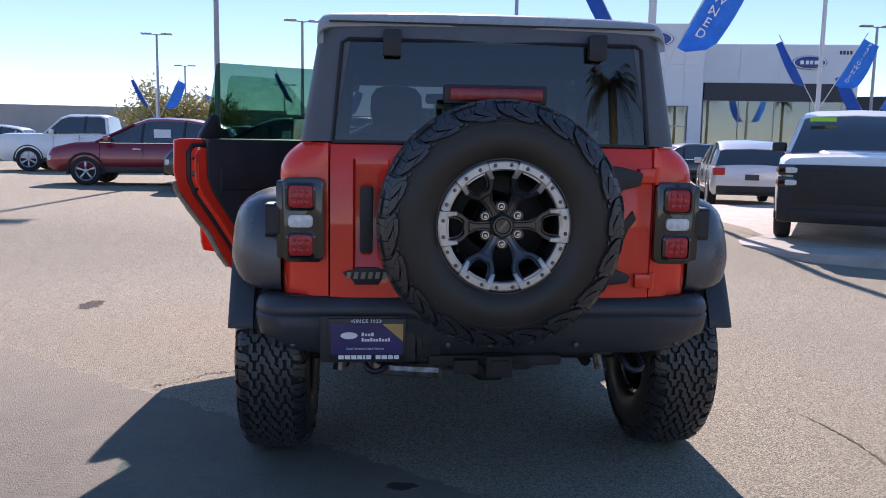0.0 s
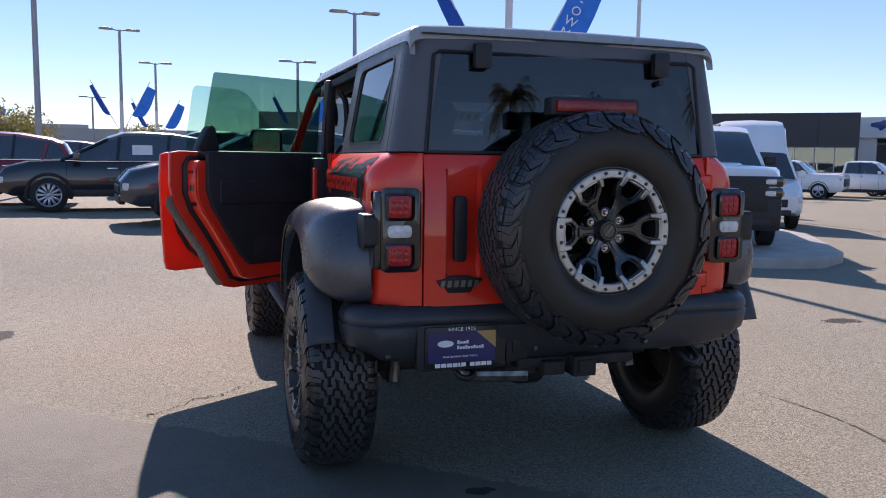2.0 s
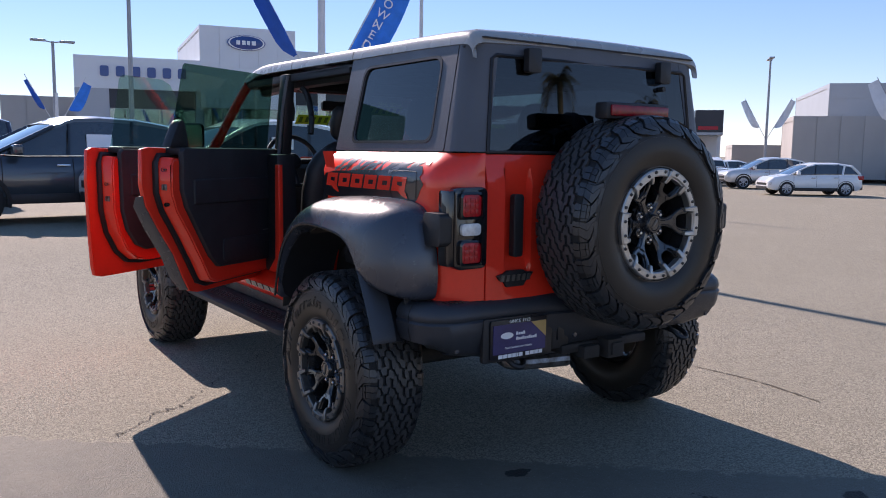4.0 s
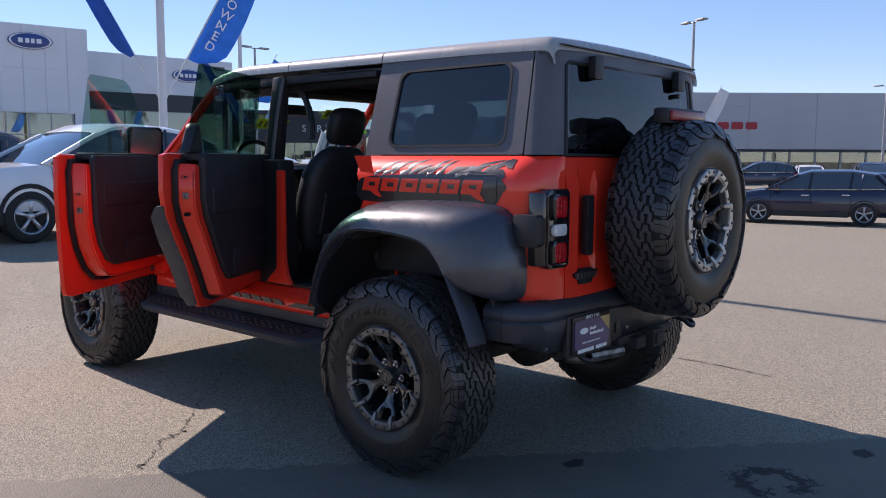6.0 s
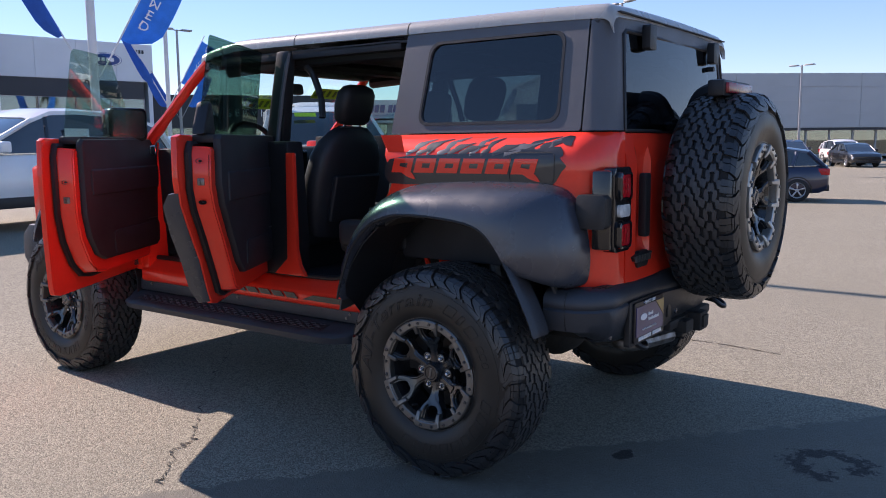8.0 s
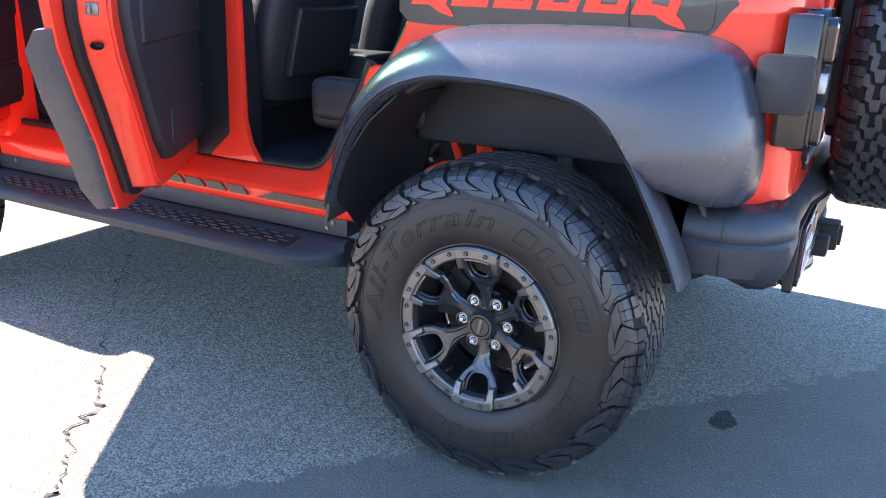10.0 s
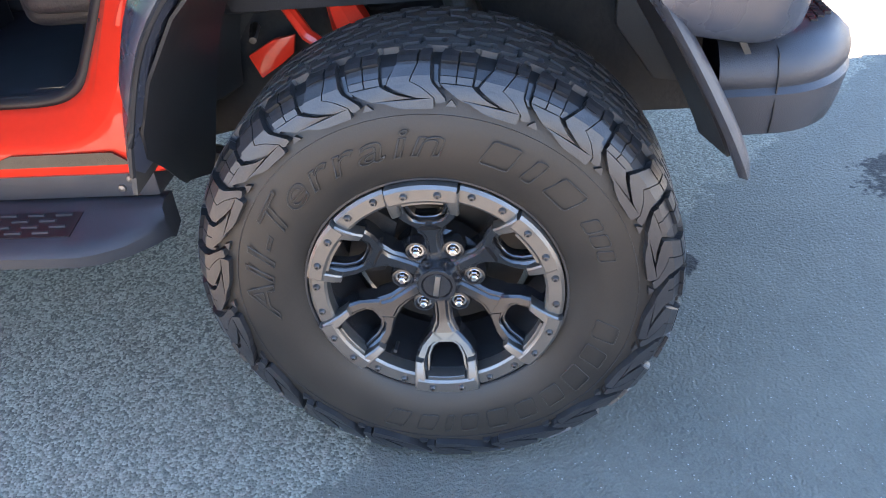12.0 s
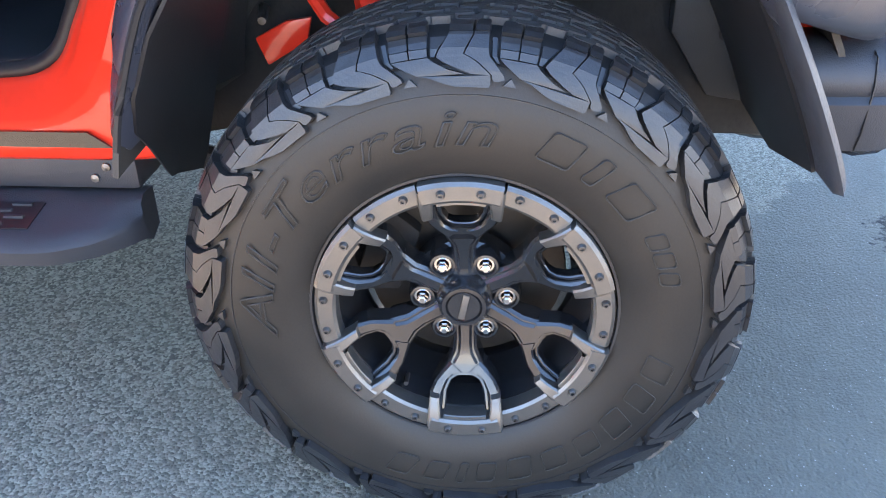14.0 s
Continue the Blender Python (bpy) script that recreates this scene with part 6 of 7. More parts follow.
REAR_SKIN = [(-0.030, 0.70), (-0.030, 1.47), (0.883, 1.49), (0.936, 1.48), (0.942, 1.30), (0.914, 1.19), (0.827, 1.06), (0.722, 0.92), (0.651, 0.78), (0.603, 0.70), (0.532, 0.685)]
REAR_SHELL = [(-0.060, 0.76), (-0.060, 1.435), (0.827, 1.435), (0.847, 1.40), (0.847, 1.25), (0.812, 1.16), (0.722, 1.03), (0.627, 0.88), (0.560, 0.765), (0.503, 0.745)]
REAR_TRIM = [(-0.120, 0.83), (-0.120, 1.49), (0.769, 1.49), (0.790, 1.47), (0.790, 1.27), (0.760, 1.18), (0.665, 1.03), (0.580, 0.90), (0.513, 0.835)]
door_layers("rear_door", "red rear door standing wide open", pose(-0.855, 1.405, 0, 0, 0, REAR_TURN), REAR_SKIN, REAR_SHELL, REAR_TRIM,
            [(-0.085, 1.48), (0.77, 1.48), (0.705, 1.918), (0.692, 1.928), (-0.085, 1.932)], (0.850, 1.285),
            flare=[((0.926, 1.24), 0.01), ((0.914, 1.19), 0.04), ((0.827, 1.06), 0.05), ((0.722, 0.92), 0.05), ((0.651, 0.78), 0.045), ((0.608, 0.71), 0.02)],
            sail=[(0.665, 1.49), (0.817, 1.49), (0.798, 1.53), (0.746, 1.62), (0.717, 1.64), (0.694, 1.62)], pane=M_REARGLASS)
FRONT_SKIN = [(-0.030, 0.69), (-0.030, 1.46), (0.997, 1.485), (1.034, 1.47), (1.045, 1.30), (1.035, 1.0), (1.020, 0.76), (1.007, 0.705), (0.942, 0.69)]
FRONT_SHELL = [(-0.030, 0.78), (-0.030, 1.425), (0.936, 1.43), (0.950, 1.38), (0.945, 1.10), (0.912, 0.97), (0.839, 0.85), (0.756, 0.785), (0.654, 0.77)]
FRONT_TRIM = [(-0.080, 0.84), (-0.080, 1.48), (0.885, 1.48), (0.905, 1.45), (0.897, 1.10), (0.860, 0.98), (0.785, 0.88), (0.70, 0.845)]
door_layers("front_door", "red front door standing wide open", pose(-0.86, 2.45, 0, 0, 0, FRONT_TURN), FRONT_SKIN, FRONT_SHELL, FRONT_TRIM,
            [(-0.02, 1.475), (0.88, 1.475), (0.835, 1.905), (0.81, 1.93), (0.46, 1.93), (0.38, 1.90)], (0.951, 1.175))
# doors of the far side, shut
for nm, y0, y1, cut in (("rear_door", 0.42, 1.36, True), ("front_door", 1.38, 2.40, False)):
    b = bm_new()
    pts = [(y1, 0.70), (y1, 1.48), (y0, 1.48), (y0 + (-0.06 if cut else 0), 1.28), (y0 + (0.22 if cut else 0), 0.82), (y0 + (0.28 if cut else 0.02), 0.70)]
    prism(b, pts, 0.74, 0.868, "x", 0.015)
    d = part(nm, b, M_RED, suv, "red door standing shut")
    b = bm_new()
    gp = [(y0 + 0.03, 1.48), (y1 - 0.03, 1.48), (y1 - (0.05 if cut else 0.48), 1.90), (y0 + 0.01, 1.90)]
    loft(b, [[(0.775 - 0.07 * (v - 1.48) / 0.42 + k, u, v) for u, v in gp] for k in (0, 0.004)], closed=True, caps=True)
    part("door_window", b, M_DOORGLASS, d, smooth=None)
    b = bm_new()
    add_box(b, 0.69, 0.745, y0 + 0.01, y1 - 0.01, 0.72, 1.50, 0.012)
    part("door_trim", b, M_TRIM, d)


# --- inside ---
def seat(x, y, wide=0.50, name="front_seat"):
    s = new(name)
    s.parent = suv
    s.matrix_basis = pose(x, y, 0)
    s["label"] = "black leather seat with a tall headrest"
    b = bm_new()
    rounded(b, -wide / 2, wide / 2, -0.05, 0.50, 0.88, 1.02, 0.05)
    for sg in (-1, 1):
        rounded(b, sg * wide / 2 - 0.05, sg * wide / 2 + 0.05, 0.0, 0.46, 0.92, 1.06, 0.045)
    part("seat_cushion", b, M_SEAT, s, smooth=60)
    b = bm_new()
    lean = pose(0, -0.02, 0.95, 14)
    def cushion(rows):
        rings = []
        for z, w, d, y in rows:
            ring = []
            for k in range(28):
                a = 2 * math.pi * k / 28
                cx, cy = math.cos(a), math.sin(a)
                x = w / 2 * math.copysign(abs(cx) ** 0.6, cx)
                yy = d / 2 * math.copysign(abs(cy) ** 0.7, cy)
                if cy > 0:
                    yy -= 0.22 * d * (1 - (2 * x / w) ** 2)
                ring.append(tuple(lean @ Vector((x, y + yy, z))))
            rings.append(ring)
        loft(b, [r + r[:1] for r in rings])
        b.faces.new([b.verts.new(p) for p in rings[-1]])
        b.faces.new([b.verts.new(p) for p in rings[0]])
        bmesh.ops.remove_doubles(b, verts=b.verts, dist=0.0005)
    cushion([(0.0, wide - 0.06, 0.17, -0.01), (0.10, wide + 0.01, 0.20, 0.0), (0.30, wide + 0.03, 0.20, 0.0), (0.44, wide, 0.18, 0.0), (0.52, wide - 0.08, 0.16, -0.005), (0.575, wide - 0.20, 0.13, -0.01), (0.605, wide - 0.30, 0.09, -0.015)])
    part("backrest", b, M_SEAT, s, smooth=60)
    b = bm_new()
    cushion([(0.622, 0.19, 0.08, 0.0), (0.645, 0.235, 0.11, 0.0), (0.72, 0.26, 0.125, 0.0), (0.79, 0.25, 0.12, -0.005), (0.825, 0.20, 0.09, -0.01), (0.838, 0.12, 0.04, -0.01)])
    part("headrest", b, M_SEAT, s, smooth=60)
    for sg in (-1, 1):
        b = bm_new()
        tube(b, [lean @ Vector((sg * 0.06, -0.01, 0.55)), lean @ Vector((sg * 0.06, -0.01, 0.66))], 0.008, 8)
        part("headrest_post", b, M_CHROME, s)
    b = bm_new()
    rounded(b, -0.18, 0.18, -0.125, -0.09, 0.10, 0.36, 0.015, lean)
    part("back_pocket", b, M_SEAT, s)
    b = bm_new()
    rounded(b, -0.2, 0.2, 0.0, 0.45, 0.70, 0.89, 0.02)
    part("seat_base", b, M_BLACK, s)


seat(-0.37, 1.22)
seat(0.37, 1.22)
seat(-0.37, 0.36, 0.66, "rear_seat")
seat(0.37, 0.36, 0.66, "rear_seat")
b = bm_new()
prism(b, [(2.38, 0.95), (2.05, 1.0), (1.98, 1.20), (1.98, 1.36), (2.08, 1.43), (2.38, 1.42)], -0.72, 0.72, "x", 0.03)
dash = part("dashboard", b, M_TRIM, suv, "black dashboard")
b = bm_new()
rounded(b, -0.10, 0.18, 1.955, 1.985, 1.20, 1.40, 0.012)
part("screen", b, M_GLOSS, dash)
b = bm_new()
sw = pose(-0.38, 1.84, 1.41, 65)
ring = [sw @ Vector((0.185 * math.cos(a * math.pi / 16), 0.185 * math.sin(a * math.pi / 16), 0)) for a in range(33)]
tube(b, ring, 0.016, 8, caps=False)
for a in (0, 180, 270):
    tube(b, [sw @ Vector((0.05 * math.cos(radians(a)), 0.05 * math.sin(radians(a)), -0.02)), sw @ Vector((0.18 * math.cos(radians(a)), 0.18 * math.sin(radians(a)), 0))], 0.018, 6)
lathe(b, [(-0.05, 0.0001), (-0.05, 0.05), (0.0, 0.062), (0.015, 0.05), (0.018, 0.0001)], 20, sw, "z")
part("steering_wheel", b, M_BLACK, suv, "black three-spoke steering wheel")
b = bm_new()
rounded(b, -0.12, 0.12, 1.0, 2.0, 0.75, 1.08, 0.03)
part("centre_console", b, M_TRIM, suv)
b = bm_new()
prism(b, [(-0.74, 2.34), (-0.74, 0.66), (-0.55, 0.60), (-0.55, -0.58), (0.55, -0.58), (0.55, 0.60), (0.74, 0.66), (0.74, 2.34)], 0.702, 0.75, "z", 0.01)
add_box(b, -0.55, 0.55, -0.58, 0.15, 0.74, 0.92, 0.02)
part("floor_carpet", b, M_TRIM, suv)
b = bm_new()
for sg in (-1, 1):
    tube(b, smooth_path([(sg * 0.66, -0.56, 1.10), (sg * 0.66, -0.52, 1.55), (sg * 0.62, -0.35, 1.84), (sg * 0.62, 0.4, 1.88), (sg * 0.62, 1.2, 1.88), (sg * 0.62, 1.75, 1.86)], 4), 0.035, 8)
    tube(b, smooth_path([(sg * 0.66, 0.44, 0.9), (sg * 0.655, 0.42, 1.5), (sg * 0.62, 0.36, 1.86)], 4), 0.04, 8)
for y in (-0.35, 0.36, 1.2):
    tube(b, [(-0.62, y, 1.875), (0.62, y, 1.875)], 0.035, 8)
part("roll_cage", b, M_BLACK, suv, "black padded roll cage bars")
for sg in (-1, 1):
    b = bm_new()
    add_box(b, *(sorted((sg * 0.66, sg * 0.74))), -0.58, 0.40, 0.90, 1.50, 0.02)
    part("side_trim", b, M_TRIM, suv)
b = bm_new()
prism(b, rrect(-0.12, 0.12, -0.035, 0.035, 0.02), -0.015, 0.015, "y", 0.006, pose(0, 1.93, 1.80, -10))
part("rear_view_mirror", b, M_BLACK, suv)
for sg in (-1, 1):
    b = bm_new()
    tube(b, smooth_path([(sg * 0.69, 1.235, 1.88), (sg * 0.66, 1.22, 1.74), (sg * 0.665, 1.22, 1.66)], 3), 0.014, 6)
    part("belt_guide", b, M_BLACK, suv)
    b = bm_new()
    tube(b, smooth_path([(sg * 0.655, 1.10, 1.85), (sg * 0.63, 1.07, 1.80), (sg * 0.63, 1.02, 1.68), (sg * 0.645, 1.00, 1.58)], 4), 0.018, 8)
    part("grab_handle", b, M_BLACK, suv, "black grab handle on the pillar")

# --- decals on the quarter panels ---
M_DECAL = mat("decal_black", (0.012, 0.012, 0.015), 0.28, coat=0.6, vary=0.3, scale=14)
M_DECALGREY = mat("decal_grey", (0.10, 0.10, 0.11), 0.28, coat=0.6, vary=0.5, scale=18)


def decal(rows, material, name, sg, lift=0.0018, n=6, parent=None):
    """Rows of (y, low, high) laid on the body side."""
    b = bm_new()
    rr = []
    for y, lo, hi in rows:
        rr.append([(sg * (0.862 - inset(lo + (hi - lo) * k / n) + lift + (0.012 if sg > 0 else 0)), y, lo + (hi - lo) * k / n) for k in range(n + 1)])
    loft(b, rr)
    return part(name, b, material, parent or (QL if sg < 0 else QR), smooth=60)


for sg in (-1, 1):
    decal([(0.392, 1.290, 1.345), (0.36, 1.262, 1.372), (0.28, 1.258, 1.385), (0.10, 1.262, 1.392), (0.0, 1.266, 1.396), (-0.2, 1.268, 1.400), (-0.34, 1.264, 1.415), (-0.42, 1.250, 1.410), (-0.455, 1.236, 1.395), (-0.475, 1.262, 1.385), (-0.50, 1.285, 1.392), (-0.525, 1.325, 1.370), (-0.545, 1.345, 1.350)], M_DECAL, "decal_band", sg)
    rng_ = random.Random(5)
    for k in range(13):
        y = 0.27 - k * 0.058
        ln, up = 0.06 + 0.08 * rng_.random(), 1.43 + 0.035 * rng_.random()
        decal([(y, 1.385, 1.402), (y - ln * 0.5, 1.40 + 0.01 * rng_.random(), (1.41 + up) / 2 + 0.012), (y - ln, up - 0.01, up), (y - ln * 1.35, up + 0.004, up + 0.006)], M_DECAL if k % 3 else M_DECALGREY, "decal_claw", sg, 0.0016)
    decal([(-0.50, 1.448, 1.458), (-0.53, 1.430, 1.470), (-0.555, 1.428, 1.466)], M_DECAL, "decal_claw", sg)
    decal([(-0.42, 1.37, 1.40), (-0.47, 1.36, 1.425), (-0.51, 1.375, 1.425), (-0.53, 1.39, 1.40)], M_DECAL, "decal_claw", sg, 0.0022)
    for z in (1.165, 1.195, 1.22):
        decal([(-0.50, z, z + 0.008), (-0.54, z - 0.004, z + 0.016), (-0.545, z, z + 0.012)], M_DECAL, "decal_claw", sg, n=2)
    # six slanted red blocks in place of the name, the outer two with a torn tail
    for k in range(6):
        y, z0, z1, w, lean_ = 0.352 - k * 0.128, 1.312, 1.376, 0.112, 0.020
        def slab(p, q, r0, r1):
            """A slanted bar from p to q along the name and from r0 to r1 up it."""
            za, zb = z0 + (z1 - z0) * r0, z0 + (z1 - z0) * r1
            b = bm_new()
            rows = []
            for i in range(4):
                z = za + (zb - za) * i / 3
                off = lean_ * (z - z0) / (z1 - z0)
                rows.append([(sg * (0.862 - inset(z) + 0.0034 + (0.012 if sg > 0 else 0)), y - off - w * (p + (q - p) * j / 2), z) for j in range(3)])
            loft(b, rows)
            part("decal_stroke", b, M_RED, QL if sg < 0 else QR, smooth=60)
        slab(0.0, 1.0, 0.66, 1.0)
        slab(0.0, 1.0, 0.0, 0.34)
        slab(0.0, 0.36, 0.34, 0.66)
        slab(0.74, 1.0, 0.34, 0.66)
        if k in (0, 5):
            decal([(y - 0.040, z0 + 0.012, z0 + 0.030), (y - 0.090, z0 - 0.018, z0 + 0.022), (y - 0.125, z0 - 0.028, z0 - 0.006), (y - 0.140, z0 - 0.030, z0 - 0.026)], M_RED, "decal_stroke", sg, 0.0050, n=2)
    # filler flap outline
    if sg < 0:
        b = bm_new()
        loop = [(-0.866 + inset(v), u, v) for u, v in rrect(-0.492, -0.284, 1.279, 1.402, 0.02, 4)]
        tube(b, loop + loop[:1], 0.0010, 5, caps=False)
        part("filler_flap", b, M_BLACK, QL)

# ---- parked cars ----
CARGLASS = glass("car_glass", (0.35, 0.42, 0.46), 0.45)
M_CARTYRE = mat("car_tyre", (0.02, 0.02, 0.02), 0.7, vary=0.3, scale=12)
M_CARRIM = mat("car_rim", (0.50, 0.50, 0.52), 0.3, 0.8, vary=0.15, scale=12)
M_CARRIMDARK = mat("car_rim_dark", (0.05, 0.05, 0.055), 0.3, 0.6, vary=0.2, scale=12)
PAINT = {}


def paint(key, col, metal=0.0, rough=0.28):
    if key not in PAINT:
        PAINT[key] = mat("paint_" + key, col, rough, metal, coat=1.0, vary=0.08, scale=2)
    return PAINT[key]


PW = paint("white", (0.82, 0.82, 0.81))
PS = paint("silver", (0.58, 0.59, 0.60), 0.35)
PK = paint("black", (0.012, 0.013, 0.016))
PN = paint("midnight_blue", (0.012, 0.016, 0.045), 0.2)
PG = paint("slate_grey", (0.045, 0.055, 0.070), 0.4)
PR = paint("dark_red", (0.25, 0.012, 0.026), 0.2)
PB = paint("blue", (0.02, 0.05, 0.2), 0.2)
CARWHEELS = {}


def car_wheel_meshes(dark, spokes):
    key = (dark, spokes)
    if key in CARWHEELS:
        return CARWHEELS[key]
    b = bm_new()
    lathe(b, [(0.10, 0.68), (0.11, 0.92), (0.09, 0.99), (0.0, 1.0), (-0.09, 0.99), (-0.11, 0.92), (-0.10, 0.66)], 32)
    ty = shared_mesh("tyre", b, M_CARTYRE, 40)
    b = bm_new()
    lathe(b, [(-0.105, 0.68), (-0.112, 0.665), (-0.100, 0.62), (-0.03, 0.60), (0.1, 0.62)], 32)
    lathe(b, [(-0.095, 0.0001), (-0.100, 0.10), (-0.085, 0.16), (-0.02, 0.17)], 16)
    for k in range(spokes):
        prism(b, [(-0.045, 0.10), (0.045, 0.10), (0.085, 0.64), (-0.085, 0.64)], -0.098, -0.06, "x", 0.01, pose(0, 0, 0, 360 * k / spokes))
    rim = shared_mesh("rim", b, M_CARRIMDARK if dark else M_CARRIM, 35)
    b = bm_new()
    lathe(b, [(-0.04, 0.0001), (-0.04, 0.62)], 24)
    back = shared_mesh("wheel_back", b, M_UNDER, 35)
    CARWHEELS[key] = (ty, rim, back)
    return CARWHEELS[key]


def car(kind, m, colour, label, dark_rims=False, spokes=5, sticker=False, lowtrim=False):
    """A parked car facing +y about the middle of its wheelbase, on the ground."""
    spec = {
        # length, width, bonnet line points (y, z), belt, roof outline (y, z), wheel radius, wheelbase
        "suv": (4.65, 1.88, [(-2.28, 0.95), (-2.25, 1.06), (0.80, 1.03), (1.14, 1.06), (1.75, 1.02), (2.14, 0.92), (2.30, 0.74)], [(-2.22, 1.06), (-2.02, 1.44), (-1.75, 1.55), (-1.1, 1.65), (-0.5, 1.675), (-0.10, 1.655), (0.24, 1.53), (1.14, 1.06)], 0.36, 2.72),
        "hatch": (4.26, 1.79, [(-2.10, 0.86), (-2.06, 0.98), (0.85, 0.92), (1.25, 0.93), (1.90, 0.80), (2.12, 0.62)], [(-2.02, 0.98), (-1.62, 1.38), (-1.0, 1.47), (0.0, 1.46), (0.35, 1.36), (1.18, 0.93)], 0.32, 2.63),
        "sedan": (4.75, 1.84, [(-2.35, 0.82), (-2.30, 1.00), (-1.60, 1.03), (0.95, 0.94), (1.30, 0.95), (2.15, 0.80), (2.36, 0.62)], [(-1.75, 1.02), (-1.0, 1.38), (-0.4, 1.46), (0.2, 1.44), (0.55, 1.34), (1.28, 0.95)], 0.33, 2.80),
        "pickup": (5.85, 2.03, [(-2.90, 1.02), (-2.88, 1.28), (-0.75, 1.28), (1.05, 1.24), (1.35, 1.26), (2.60, 1.24), (2.84, 1.19), (2.90, 1.08)], [(-0.78, 1.26), (-0.70, 1.84), (-0.45, 1.92), (0.55, 1.91), (0.80, 1.82), (1.36, 1.26)], 0.41, 3.65),
        "van": (5.6, 2.05, [(-2.78, 1.2), (-2.76, 1.3), (1.6, 1.2), (2.0, 1.2), (2.5, 1.05), (2.75, 0.8)], [(-2.76, 1.3), (-2.7, 2.5), (-2.3, 2.6), (1.0, 2.58), (1.35, 2.4), (2.05, 1.2)], 0.36, 3.4),
    }[kind]
    L, W, line, roof, rad, base = spec
    c = thing(kind + "_car" if kind in ("suv", "hatch", "sedan") else kind + ("_truck" if kind == "pickup" else ""), label, "pickup" if kind == "pickup" else ("van" if kind == "van" else "car"), m, "parked cars")
    hw = W / 2
    zb = 0.24 if kind in ("hatch", "sedan") else 0.34
    def at(pts, y):
        for (y0, z0), (y1, z1) in zip(pts, pts[1:]):
            if y0 <= y <= y1:
                return z0 + (z1 - z0) * (y - y0) / (y1 - y0 + 1e-9)
        return pts[0][1] if y < pts[0][0] else pts[-1][1]
    ys = sorted(set([line[0][0], line[0][0] + 0.06, line[-1][0]] + [p[0] for p in line] + [line[0][0] + (line[-1][0] - line[0][0]) * k / 16 for k in range(17)]))
    b = bm_new()
    rows = []
    y0, y1 = ys[0], ys[-1]
    for y in ys:
        e = min(1.0, min(y - y0, y1 - y) / 0.45)
        w = hw * (0.84 + 0.16 * math.sqrt(max(0.0, 1 - (1 - e) ** 2)))
        zt = at(line, y)
        low = zb + 0.10 * (1 - min(1, e * 1.6))
        half = [(w * 0.90, low), (w * 0.985, low + 0.10), (w, low + (zt - low) * 0.45), (w * 0.985, low + (zt - low) * 0.72), (w * 0.955, zt - 0.05), (w * 0.90, zt), (w * 0.45, zt + 0.025), (0, zt + 0.035)]
        rows.append([(x, y, z) for x, z in half] + [(-x, y, z) for x, z in half[-2::-1]])
    loft(b, rows, closed=True, caps=True)
    part("body", b, colour, c, smooth=40)
    # cabin
    def cabin(inset_, grow, pts):
        rr = []
        n = len(pts)
        for i, (y, z) in enumerate(pts):
            zbelt = at(line, y) + 0.01
            f = (z - zbelt) / 0.6
            wt = hw * (0.90 - 0.17 * max(0, min(1.2, f))) + grow
            wb = hw * 0.90 + grow
            zz = z + grow
            rr.append([(wb, y, zbelt), (wb + (wt - wb) * 0.8, y, zbelt + (zz - zbelt) * 0.8), (wt, y, zz - 0.03 if f > 0.1 else zz), (wt * 0.8, y, zz), (0, y, zz + 0.02)] + [(-wt * 0.8, y, zz), (-wt, y, zz - 0.03 if f > 0.1 else zz), (-(wb + (wt - wb) * 0.8), y, zbelt + (zz - zbelt) * 0.8), (-wb, y, zbelt)])
        return rr
    dense = []
    for (a0, z0), (a1, z1) in zip(roof, roof[1:]):
        k = max(1, int((a1 - a0) / 0.25))
        dense += [(a0 + (a1 - a0) * i / k, z0 + (z1 - z0) * i / k) for i in range(k)]
    dense.append(roof[-1])
    b = bm_new()
    loft(b, cabin(0, 0, dense))
    part("glasshouse", b, M_CARCABIN, c, "dark glazed cabin", smooth=30)
    # roof skin and pillars in body colour
    b = bm_new()
    tops = [p for p in dense if p[1] - at(line, p[0]) > 0.36]
    rr = []
    for y, z in tops:
        zbelt = at(line, y) + 0.01
        f = (z - zbelt) / 0.6
        wt = hw * (0.90 - 0.17 * max(0, min(1.2, f))) + 0.012
        rr.append([(wt + 0.004, y, z - 0.075), (wt, y, z - 0.02), (wt * 0.82, y, z + 0.014), (0, y, z + 0.034), (-wt * 0.82, y, z + 0.014), (-wt, y, z - 0.02), (-wt - 0.004, y, z - 0.075)])
    loft(b, rr)
    thicken(b, 0.012)
    part("roof", b, colour if kind != "suv" or not lowtrim else M_CARCABIN, c, smooth=40)
    b = bm_new()
    for sg in (-1, 1):
        def pil(ya, za, yb, zb_, r):
            pts = []
            for k in range(4):
                y, z = ya + (yb - ya) * k / 3, za + (zb_ - za) * k / 3
                zbelt = at(line, ya) + 0.01
                f = (z - zbelt) / 0.6
                pts.append((sg * (hw * (0.90 - 0.17 * max(0, min(1.2, f))) + 0.006), y, z))
            b = bm_new()
            tube(b, pts, r, 6)
            part("pillar", b, colour, c, smooth=50)
        front_low, front_top = roof[-1], roof[-2]
        pil(front_low[0] - 0.02, front_low[1], front_top[0] - 0.02, front_top[1] - 0.02, 0.035)
        pil(roof[0][0] + 0.06, roof[0][1], roof[1][0] + 0.05, roof[1][1] - 0.02, 0.06)
        if kind in ("suv", "hatch", "sedan", "van"):
            pil(roof[1][0] + 0.45, at(line, roof[1][0]), roof[1][0] + 0.35, roof[1][1] - 0.02, 0.05)
    # wheels and arches
    ty, rim, back = car_wheel_meshes(dark_rims, spokes)
